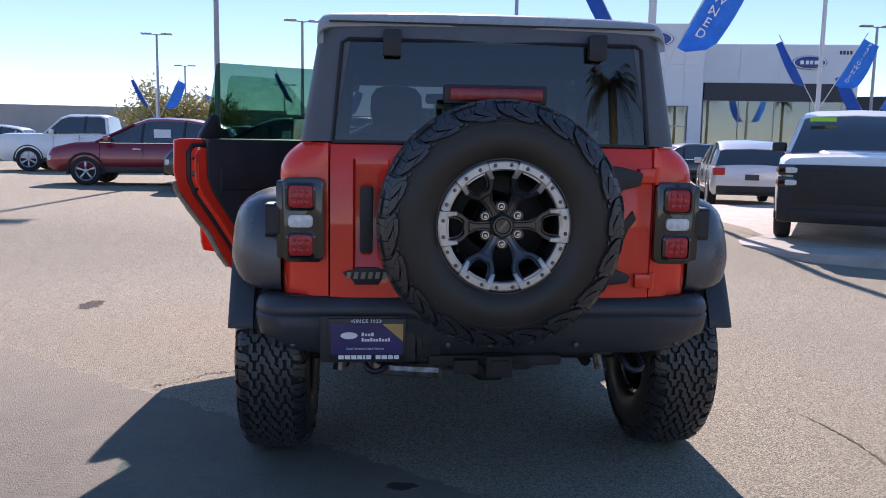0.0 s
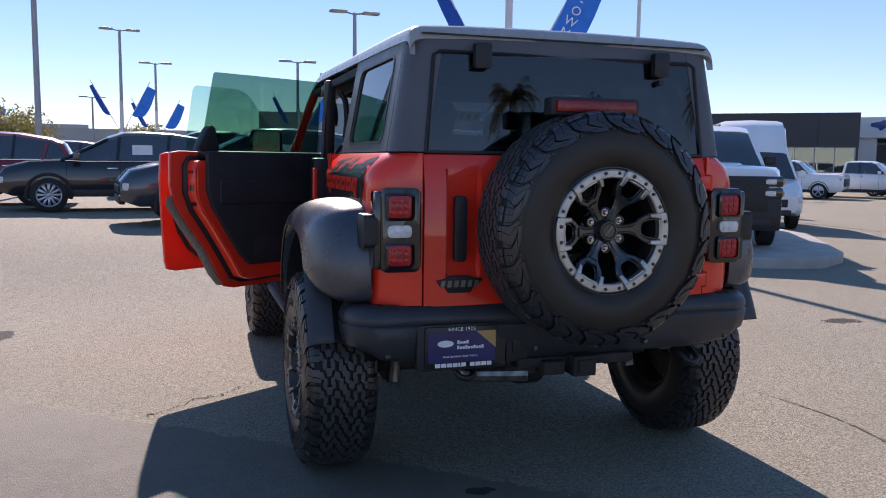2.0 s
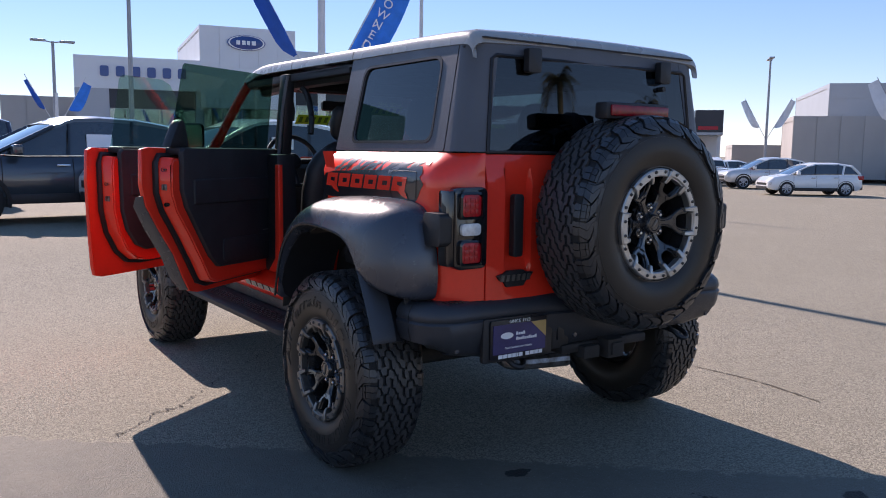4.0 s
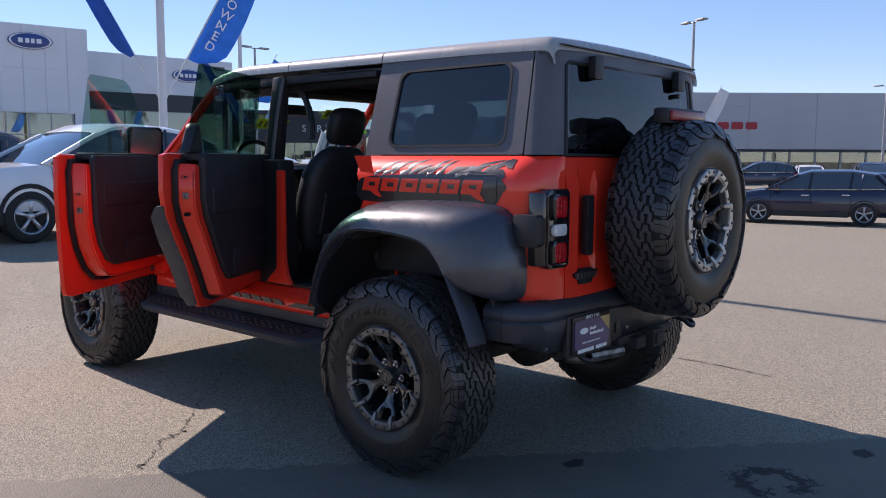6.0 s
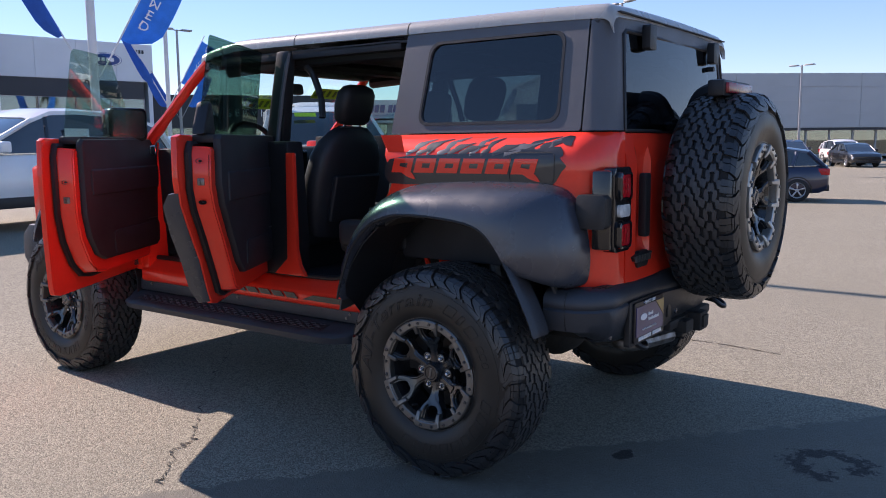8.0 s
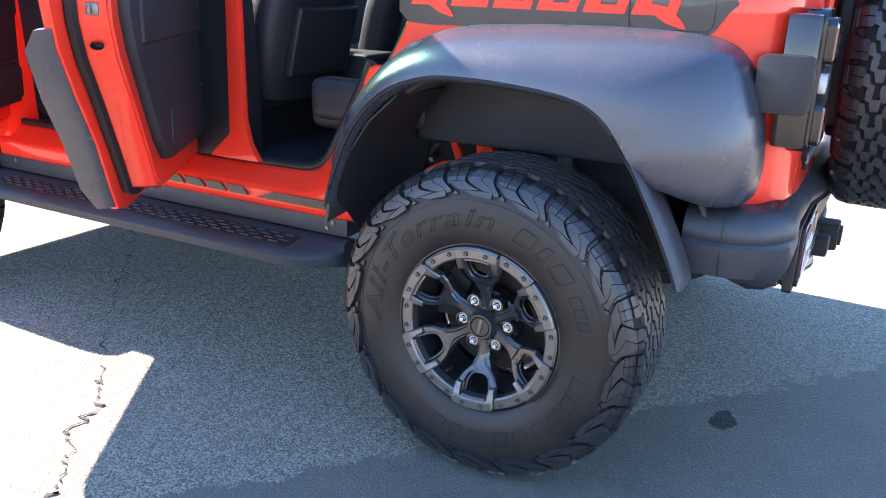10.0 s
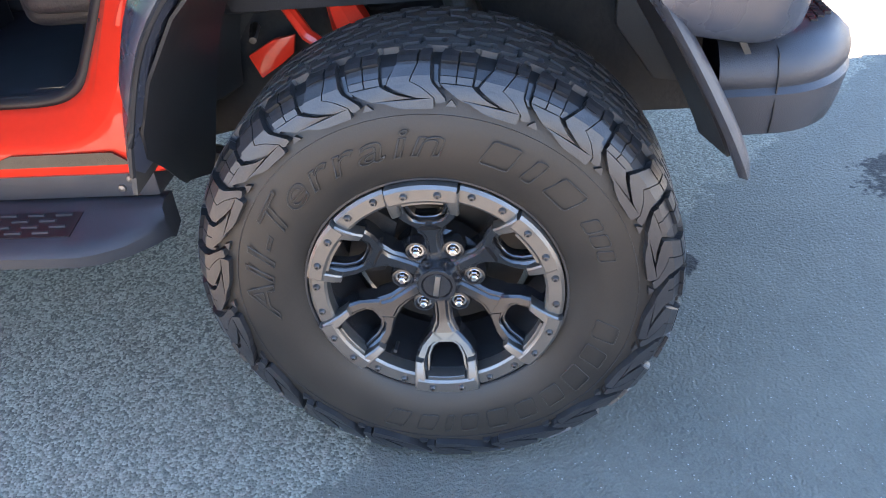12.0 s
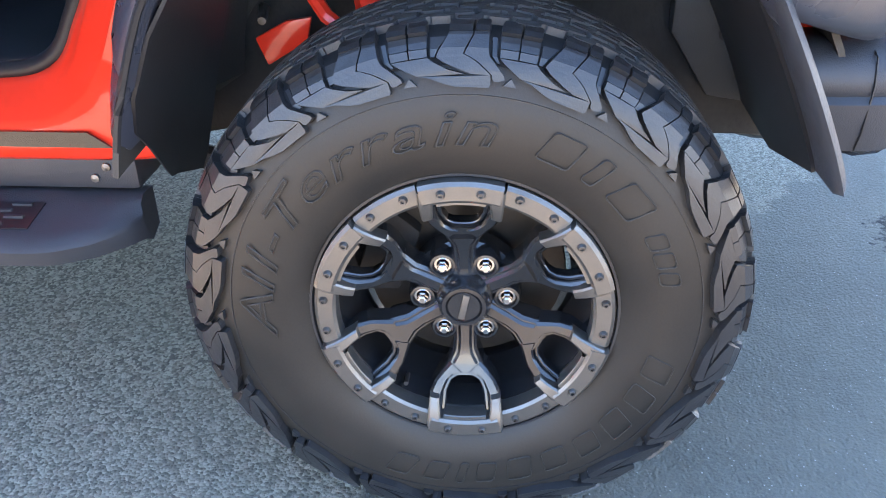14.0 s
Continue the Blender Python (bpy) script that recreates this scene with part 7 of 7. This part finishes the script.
    for y in (-base / 2, base / 2):
        for sg in (-1, 1):
            w = new("wheel")
            w.parent = c
            w.matrix_basis = pose(sg * (hw - 0.10), y, rad, 0, 0, 0 if sg < 0 else 180) @ Matrix.Diagonal((1, rad, rad, 1))
            share("tyre", ty, w)
            share("rim", rim, w)
            share("wheel_back", back, w)
            b = bm_new()
            rr = []
            for k in range(15):
                a = radians(-12 + 204 * k / 14)
                rr.append([(sg * x, y + r * math.cos(a), rad + r * math.sin(a)) for x, r in ((hw + 0.006, rad * (1.26 if kind == "suv" else 1.17)), (hw + 0.012, rad * 1.10), (hw - 0.02, rad * 1.06), (hw - 0.02, 0.02))])
            loft(b, rr)
            part("wheel_arch", b, M_UNDER, c, smooth=None)
    # bumpers, lamps, grille, mirrors, sills
    zf = at(line, line[-1][0])
    b = bm_new()
    add_box(b, -hw * 0.62, hw * 0.62, y1 - 0.06, y1 + 0.025, zb + 0.30 if kind == "pickup" else zb + 0.22, zf - 0.06, 0.02)
    add_box(b, -hw * 0.70, hw * 0.70, y1 - 0.08, y1 + 0.02, zb + 0.03, zb + 0.16, 0.02)
    part("grille", b, M_BLACK, c, "black front grille")
    for sg in (-1, 1):
        b = bm_new()
        add_box(b, *(sorted((sg * hw * 0.62, sg * hw * 0.93))), y1 - 0.30, y1 - 0.03, zf - 0.14, zf - 0.01, 0.03)
        part("headlamp", b, M_WHITELENS, c, "clear headlamp")
        b = bm_new()
        add_box(b, *(sorted((sg * hw * 0.66, sg * hw * 0.955))), y0 - 0.012, y0 + 0.28, line[0][1] - 0.12, line[0][1] + 0.06, 0.02)
        part("tail_lamp", b, M_REDLENS, c, "red tail lamp")
        b = bm_new()
        ya, yb = roof[0][0] + 0.25, roof[-1][0] - 0.10
        tube(b, [(sg * (hw * 0.905 + 0.004), ya + (yb - ya) * k / 8, at(line, ya + (yb - ya) * k / 8) + 0.012) for k in range(9)], 0.011, 5)
        part("window_trim", b, M_CHROME if not lowtrim else M_BLACK, c)
        for yy in ((0.05, -0.95) if kind in ("suv", "hatch") else (0.05,)):
            zt = at(sorted(roof), yy)
            zl = at(line, yy) + 0.02
            b = bm_new()
            tube(b, [(sg * (hw * 0.90 + 0.004), yy, zl), (sg * (hw * (0.90 - 0.17 * min(1.2, (zt - zl) / 0.6)) + 0.006), yy - 0.06, zt - 0.05)], 0.030, 6)
            part("window_post", b, M_GLOSS, c)
        b = bm_new()
        my = roof[-1][0] - 0.32
        rounded(b, *(sorted((sg * (hw * 0.95), sg * (hw + 0.16)))), my - 0.07, my + 0.07, at(line, my) + 0.03, at(line, my) + 0.18, 0.035)
        part("wing_mirror", b, colour if not lowtrim else M_BLACK, c)
        b = bm_new()
        add_box(b, *(sorted((sg * hw * 0.90, sg * (hw - 0.004)))), -base / 2 + rad + 0.05, base / 2 - rad - 0.05, zb - 0.02, zb + 0.13, 0.015)
        part("sill", b, M_BLACK, c)
        for yy in (0.15, -0.85):
            b = bm_new()
            add_box(b, *(sorted((sg * (hw * 0.975), sg * (hw + 0.012)))), yy - 0.10, yy + 0.10, at(line, yy) - 0.15, at(line, yy) - 0.115, 0.01)
            part("door_handle", b, M_CHROME if not lowtrim else M_BLACK, c)
        for yy in (1.02, 0.0 if kind != "pickup" else 0.18, -0.98 if kind != "pickup" else -0.76):
            b = bm_new()
            tube(b, [(sg * (hw * 0.99), yy, zb + 0.14), (sg * (hw + 0.0015), yy, zb + 0.35), (sg * (hw * 0.992), yy, at(line, yy) - 0.16), (sg * (hw * 0.958), yy, at(line, yy) - 0.02)], 0.005, 4)
            part("door_gap", b, M_UNDER, c)
    b = bm_new()
    add_box(b, -hw * 0.86, hw * 0.86, y0 - 0.02, y0 + 0.10, zb + 0.06, zb + 0.24, 0.02)
    part("rear_bumper", b, M_BLACK, c)
    b = bm_new()
    add_box(b, -0.16, 0.16, y0 - 0.03, y0 - 0.015, 0.72, 0.86)
    part("number_plate", b, M_WALLDARK, c)
    if kind == "pickup":
        b = bm_new()
        add_box(b, -hw * 0.80, hw * 0.80, -2.80, -0.90, 1.295, 1.325)
        part("load_bed", b, M_UNDER, c)
    if kind == "pickup" and lowtrim:
        b = bm_new()
        add_box(b, -hw * 0.95, hw * 0.95, y1 - 0.30, y1 + 0.035, zb - 0.03, zf - 0.26, 0.06)
        add_box(b, -hw * 0.80, hw * 0.80, y1 - 0.10, y1 + 0.05, zb + 0.02, zb + 0.16, 0.03)
        part("front_bumper", b, M_BLACK, c, "black plastic front bumper")
        b = bm_new()
        rows = []
        for y, w, z in ((1.42, 0.40, 1.285), (1.50, 0.46, 1.315), (2.10, 0.44, 1.312), (2.45, 0.40, 1.300), (2.60, 0.34, 1.272)):
            rows.append([(-w - 0.05, y, z - 0.030), (-w, y, z), (0, y, z + 0.006), (w, y, z), (w + 0.05, y, z - 0.030)])
        loft(b, rows)
        thicken(b, 0.02)
        part("bonnet_bulge", b, colour, c, smooth=30)
        b = bm_new()
        add_box(b, -hw * 0.76, hw * 0.76, y1 - 0.10, y1 + 0.045, zf - 0.50, zf + 0.03, 0.03)
        for k in range(9):
            add_box(b, -hw * 0.68, hw * 0.68, y1 + 0.03, y1 + 0.055, zf - 0.41 + k * 0.045, zf - 0.395 + k * 0.045)
        part("front_mesh", b, M_BLACK, c, "black slatted grille")
        for sg in (-1, 1):
            for z0 in (zf - 0.10, zf - 0.27):
                b = bm_new()
                add_box(b, *(sorted((sg * hw * 0.66, sg * hw * 0.95))), y1 - 0.28, y1 + 0.040, z0 - 0.02, z0 + 0.13, 0.02)
                hl = part("headlamp", b, M_GLOSS, c, "headlamp in a black surround")
                b = bm_new()
                add_box(b, *(sorted((sg * hw * 0.70, sg * hw * 0.86))), y1 - 0.02, y1 + 0.046, z0 + 0.01, z0 + 0.09, 0.015)
                part("lens", b, M_WHITELENS, hl)
                b = bm_new()
                add_box(b, *(sorted((sg * hw * 0.89, sg * hw * 0.975))), y1 - 0.24, y1 + 0.025, z0 + 0.01, z0 + 0.09, 0.02)
                part("indicator", b, M_AMBER, c)
        b = bm_new()
        add_box(b, 0.28, 0.66, -0.004, 0.004, -0.045, 0.045, 0, pose(0, 0.935, 1.785, 45))
        part("windscreen_sticker", b, mat("lime_sticker", (0.45, 0.75, 0.03), 0.5), c, smooth=None)
    if sticker:
        zs = at(line, 0.3)
        for sg in (-1, 1):
            part("window_sheet", box(*(sorted((sg * (hw * 0.845), sg * (hw * 0.85 + 0.01)))), -0.65, -0.25, zs + 0.12, zs + 0.36), M_WHITE, c, "white price sheet in the side window", smooth=None)
    return c


M_CARCABIN = mat("car_cabin_glass", (0.030, 0.038, 0.044), 0.03, spec=0.9, coat=1.0, vary=0.3, scale=3)

def park(kind, x, y, rz, colour, label, **k):
    return car(kind, pose(x, y, gz(x, y), 0, 0, rz), colour, label, **k)


# row beside the lane, all facing left
park("pickup", -10.3, 25.6, 93, PW, "white crew-cab pickup in the car park row", spokes=6)
park("suv", -6.25, 17.7, 93, PR, "dark red crossover with silver wheels", sticker=True)
park("suv", -2.9, 15.4, 96, PK, "black glossy crossover with a price sheet", spokes=12, sticker=True)
park("suv", -0.35, 11.4, 97, PG, "slate grey crossover with two-tone wheels", sticker=True)
park("suv", 2.2, 10.0, 97, PW, "white crossover with black wheel arches", sticker=True)
# behind them
for k, (kd, x, y, rz, col, lab) in enumerate((
        ("suv", -19.5, 38, 92, PS, "silver crossover in a far row"), ("pickup", -9.5, 41, 92, PW, "white pickup in a far row"),
        ("suv", -3.5, 40, 90, PW, "white crossover in a far row"), ("suv", -6.0, 28, 95, PK, "black crossover in a far row"),
        ("pickup", -0.6, 22, 95, PN, "dark blue pickup in a far row"), ("suv", 2.5, 36, 92, PW, "white crossover in a far row"),
        ("suv", 4.9, 20.5, 97, PS, "silver crossover in a far row"), ("sedan", 9.0, 37, 92, PW, "white saloon in a far row"),
        ("suv", 11.5, 28, 92, PK, "black crossover in a far row"), ("suv", 17.5, 30, 100, PW, "white crossover in a far row"),
        ("pickup", 21.5, 35, 100, PW, "white pickup in a far row"), ("suv", 9.2, 17.2, -17, PS, "silver crossover with its tail to the lane"),
        ("suv", 13.2, 21.0, -10, PW, "white crossover with its tail to the lane"), ("van", 12.4, 14.2, 150, PW, "white high-roof van behind the pickup"))):
    park(kd, x, y, rz, col, lab, spokes=5 + k % 3)
car("pickup", pose(7.38, 9.0, 0.17, 0, 0, 150), PW, "white work pickup with a black grille on a concrete pad", dark_rims=True, spokes=6, lowtrim=True)
for k, (kd, x, y, rz, col, lab) in enumerate((
        ("pickup", 28.5, 31.5, 215, PW, "white pickup before the service building"), ("pickup", 33.0, 31.0, 212, PW, "white pickup before the service building"),
        ("suv", 36.5, 31.5, 210, PK, "black crossover before the tyre shop"), ("sedan", 37.0, 28.8, 35, PW, "white saloon parked before the tyre shop"),
        ("sedan", 38.6, 30.0, -45, PW, "white saloon before the tyre shop"), ("suv", 42.0, 31.5, -40, PW, "white crossover before the tyre shop"),
        ("sedan", 42.6, 29.6, -130, PW, "white saloon before the tyre shop"), ("suv", 36.9, 23.6, 55, PS, "silver crossover across the lane"),
        ("hatch", 32.3, 18.1, 55, PW, "white hatchback across the lane"), ("suv", 52, 22, 110, PK, "black crossover in the far row"),
        ("sedan", 56, 16, 115, PW, "white saloon in the far row"), ("suv", 54, 11.5, 115, PN, "dark blue crossover in the far row"),
        ("sedan", 53, 7.5, 118, PK, "black saloon in the far row"), ("suv", 58, 9, 120, PW, "white crossover in the far row"),
        ("sedan", 50, 3.5, 120, PK, "black saloon in the far row"), ("suv", 46, 16, 35, PN, "dark blue crossover in the far row"))):
    park(kd, x, y, rz, col, lab, spokes=5 + k % 3)
park("hatch", 20.45, 4.80, 16.2, PN, "dark blue hatchback with twisted-spoke wheels", spokes=5)

# ---- concrete pad under the pickup ----
bm = bm_new()
pad = [(4.6, 6.9), (5.0, 5.95), (6.0, 5.45), (7.0, 5.35), (7.8, 5.85), (9.6, 8.6), (10.2, 11.0), (9.8, 14.5), (6.4, 14.5), (5.9, 11.0)]
prism(bm, pad, -0.3, 0.17, "z", 0.03)
tagged(obj("concrete_pad", bm, M_CONCRETE, smooth=35), "raised pale concrete pad with rounded corners", "kerb", kind="structure")


# ---- lamp posts, flags, tree ----
def lamp_post(x, y, h, rz=0.0):
    p = thing("street_lamp", "tall slim lamp post with twin flat heads", "street lamp", pose(x, y, 0, 0, 0, rz), "lamp posts")
    b = bm_new()
    lathe(b, [(0, 0.30), (0.6, 0.30), (0.62, 0.0001)], 16, axis="z")
    part("base", b, M_CONCRETE, p)
    b = bm_new()
    tube(b, [(0, 0, 0.55), (0, 0, h * 0.5), (0, 0, h)], [0.10, 0.085, 0.065], 10)
    part("post", b, M_POLE, p)
    for sg in (-1, 1):
        b = bm_new()
        tube(b, [(0, 0, h - 0.06), (sg * 0.35, 0, h)], 0.03, 6)
        part("arm", b, M_POLE, p)
        b = bm_new()
        add_box(b, *(sorted((sg * 0.32, sg * 0.95))), -0.17, 0.17, h - 0.03, h + 0.06, 0.02)
        part("lamp_head", b, M_POLE, p)
    return p


def banner(parent, m, L, w, material, words):
    """A long flag on a slanting arm."""
    b = bm_new()
    rows = []
    for k in range(13):
        t = k / 12
        half = w * (0.42 + 0.10 * math.sin(3.0 * t + 0.4)) * min(1.0, 0.35 + 6 * t if t < 0.12 else 1.0)
        sway = 0.07 * math.sin(5.5 * t)
        rows.append([(q * half * 2, sway * (1.2 - q) + 0.05 * math.sin(4 * q + 6 * t), L * t) for q in (0, 0.25, 0.5, 0.75, 1.0)])
    loft(b, rows)
    thicken(b, 0.004)
    f = part("flag", b, material, parent, "white cloth banner on an arm" if material is M_FLAGWHITE else "blue cloth banner on an arm", smooth=60)
    f.matrix_basis = m
    if words:
        for k, ch in enumerate(words):
            t = 0.94 - 0.86 * k / max(1, len(words))
            for sgn in (-1, 1):
                q = pose(w * 0.42, 0.07 * math.sin(5.5 * t) * 0.7 + 0.05 * math.sin(2 + 6 * t) - 0.02 * sgn * -1, L * t) @ pose(0, 0, 0, 90, 0, 0) if sgn < 0 else pose(w * 0.42, 0.07 * math.sin(5.5 * t) * 0.7 + 0.05 * math.sin(2 + 6 * t) + 0.02, L * t) @ pose(0, 0, 0, 90, 0, 180)
                lettering("flag_lettering", ch, L * 0.105, M_WHITE, f, q, 0.001)
    return f


def flag_pole(x, y, h, z, rz, L=2.3, w=0.62, words="PRE-OWNED", mats=(None, None)):
    p = thing("flag_pole", "pale pole with slanting blue banners", "flag pole", pose(x, y, 0, 0, 0, rz), "flag poles")
    b = bm_new()
    tube(b, [(0, 0, 0), (0, 0, h)], [0.085, 0.07], 12)
    part("post", b, M_POLEWHITE, p)
    for sg, mt in zip((-1, 1), mats):
        a = 28
        m = pose(sg * 0.10, 0, z, 0, sg * a, 0) if sg > 0 else pose(-0.10, 0, z, 0, -a, 0) @ pose(0, 0, 0, 0, 0, 180)
        b = bm_new()
        tube(b, [(0, 0, -0.15), (0, 0, L + 1.1)], 0.018, 6)
        arm = part("arm", b, M_POLEWHITE, p)
        arm.matrix_basis = m
        banner(p, m @ pose(0, 0, 0.85), L, w * (0.42 if sg < 0 else 1.0), mt or M_FLAG, words if sg > 0 else "")
    return p


LAMPS = {}
for x, y, h, rz in ((-5.8, 24.4, 11.5, 0), (-14.4, 50.3, 8.0, 0), (-17.8, 73, 8.0, 0), (-4.4, 40.5, 7.7, 10), (-3.0, 49.6, 7.1, 0), (4.2, 39.2, 6.4, 0), (4.7, 27.0, 6.9, 5), (-8.1, 65.5, 6.0, 0), (26, 38.5, 8.0, 0), (37.2, 16.2, 8.6, 60), (60.5, 12.5, 6.8, 70), (47, 30.4, 8.0, 40)):
    LAMPS[x] = lamp_post(x, y, h, rz)


def hang_banners(lamp, z, turn, L, w, mats):
    """Two slanting banners clamped to a lamp post."""
    for sg, mt in zip((-1, 1), mats):
        m = pose(0, 0, z, 0, 0, turn) @ (pose(0.05, 0, 0, 0, 28, 0) if sg > 0 else pose(-0.05, 0, 0, 0, -28, 0) @ pose(0, 0, 0, 0, 0, 180))
        b = bm_new()
        tube(b, [(0, 0, -0.10), (0, 0, L + 0.95)], 0.020, 6)
        arm = part("banner_arm", b, M_POLE, lamp)
        arm.matrix_basis = m
        banner(lamp, m @ pose(0, 0, 0.85), L, w, mt, "")


hang_banners(LAMPS[37.2], 2.6, -125, 2.1, 0.62, (M_FLAGWHITE, M_FLAGWHITE))
hang_banners(LAMPS[47], 2.7, -96, 2.1, 0.42, (M_FLAGWHITE, M_FLAGWHITE))
hang_banners(LAMPS[26], 2.95, -32, 2.1, 0.60, (M_FLAGDARK, M_FLAG))
flag_pole(5.06, 12.55, 12.0, 2.72, -24, 2.5, 0.66, mats=(M_FLAGDARK, M_FLAG))
flag_pole(15.5, 24.9, 12.0, 3.05, -24, 1.8, 0.70, mats=(M_FLAGDARK, M_FLAG))
flag_pole(-14.4, 49.9, 4.6, 2.7, 0, 1.9, 0.62, words="", mats=(M_FLAGDARK, M_FLAG))
flag_pole(-17.4, 72.5, 4.8, 2.9, 0, 2.1, 0.75, words="", mats=(M_FLAGDARK, M_FLAG))
flag_pole(-4.4, 40.1, 4.2, 2.75, 0, 1.65, 0.55, words="", mats=(M_FLAGDARK, M_FLAG))
flag_pole(-3.0, 49.2, 4.2, 2.5, 0, 1.65, 0.55, words="", mats=(M_FLAGDARK, M_FLAG))
flag_pole(4.2, 38.8, 4.0, 2.5, 0, 1.5, 0.50, words="", mats=(M_FLAGDARK, M_FLAG))

M_BARK = mat("grey_green_bark", (0.16, 0.15, 0.09), 0.85, vary=0.4, scale=6, bump=0.5, bump_scale=40)
M_LEAF = mat("yellow_green_leaves", (0.50, 0.41, 0.14), 0.7, vary=0.5, scale=1.5, second=(0.30, 0.27, 0.09))


def desert_tree(x, y, h, spread, seed):
    rd = random.Random(seed)
    t = thing("tree", "desert tree with a wide yellow-green feathery crown", "tree", pose(x, y, 0), "trees")
    b = bm_new()
    tips = []
    for k in range(7):
        a = rd.random() * 6.28
        r = spread * (0.35 + 0.6 * rd.random())
        top = h * (0.6 + 0.35 * rd.random())
        pts = [(0, 0, 0), (0.1 * math.cos(a), 0.1 * math.sin(a), h * 0.2), (r * 0.4 * math.cos(a), r * 0.4 * math.sin(a), h * 0.45), (r * math.cos(a), r * math.sin(a), top)]
        tube(b, smooth_path(pts, 4), [0.16 - 0.011 * i for i in range(13)], 6)
        tips += [Vector(pts[3]), Vector(pts[2]) * 0.5 + Vector(pts[3]) * 0.5, Vector(pts[3]) + Vector((0, 0, -0.4))]
    part("trunk", b, M_BARK, t)
    verts, faces = [], []
    for tip in tips:
        for k in range(230):
            d = Vector((rd.gauss(0, 1), rd.gauss(0, 1), rd.gauss(0, 0.7)))
            p = tip + d * spread * 0.20
            s = 0.05 + 0.07 * rd.random()
            u = Vector((rd.gauss(0, 1), rd.gauss(0, 1), rd.gauss(0, 1))).normalized()
            v = u.cross(Vector((rd.gauss(0, 1), rd.gauss(0, 1), 1))).normalized()
            i = len(verts)
            verts += [p - u * s * 1.6, p + v * s * 0.6, p + u * s * 1.6, p - v * s * 0.6]
            faces.append((i, i + 1, i + 2, i + 3))
    me = bpy.data.meshes.new("crown")
    me.from_pydata([tuple(v) for v in verts], [], faces)
    me.materials.append(M_LEAF)
    o = new("crown", me)
    o.parent = t
    o["kind"] = "stuff"


desert_tree(-15.2, 54, 4.9, 2.9, 1)
desert_tree(-12.4, 55, 4.4, 2.5, 3)
desert_tree(-6.0, 66, 3.9, 2.6, 4)


# ---- palms behind the walk, seen mirrored in the car's glass ----
def palm(x, y, h, seed):
    rd = random.Random(seed)
    t = thing("palm_tree", "tall palm tree with a shaggy trunk and drooping fronds", "palm tree", pose(x, y, 0), "palm trees")
    b = bm_new()
    tube(b, [(0, 0, 0), (0.05, 0, h * 0.5), (0.0, 0.05, h)], [0.26, 0.20, 0.24], 10)
    part("trunk", b, M_BARK, t)
    verts, faces = [], []
    for k in range(46):
        a, up = rd.random() * 6.283, rd.uniform(-0.9, 1.2)
        L = rd.uniform(1.2, 1.8)
        out = Vector((math.cos(a), math.sin(a), 0))
        side = Vector((-math.sin(a), math.cos(a), 0))
        for i in range(14):
            f = i / 13
            p = Vector((0, 0, h)) + out * L * f * (1.0 - 0.25 * abs(up) * f) + Vector((0, 0, up * L * f * 0.8 - 1.1 * f * f))
            for sg in (-1, 1):
                tip = p + side * sg * 0.5 * math.sin(0.4 + 2.5 * f) + out * 0.22 + Vector((0, 0, -0.22))
                n = len(verts)
                verts += [tuple(p), tuple(p + out * 0.07), tuple(tip)]
                faces.append((n, n + 1, n + 2))
    me = bpy.data.meshes.new("crown")
    me.from_pydata(verts, [], faces)
    me.materials.append(M_PALM)
    o = new("crown", me)
    o.parent = t
    o["kind"] = "stuff"


M_PALM = mat("palm_green", (0.07, 0.10, 0.035), 0.6, vary=0.5, scale=2, second=(0.16, 0.13, 0.06))
for x, y, h, k in ((11.0, -30.0, 8.8, 1), (16.8, -30.2, 8.4, 2), (25.6, -30.0, 9.9, 3), (37.0, -30, 9.2, 4)):
    palm(x, y, h, k)
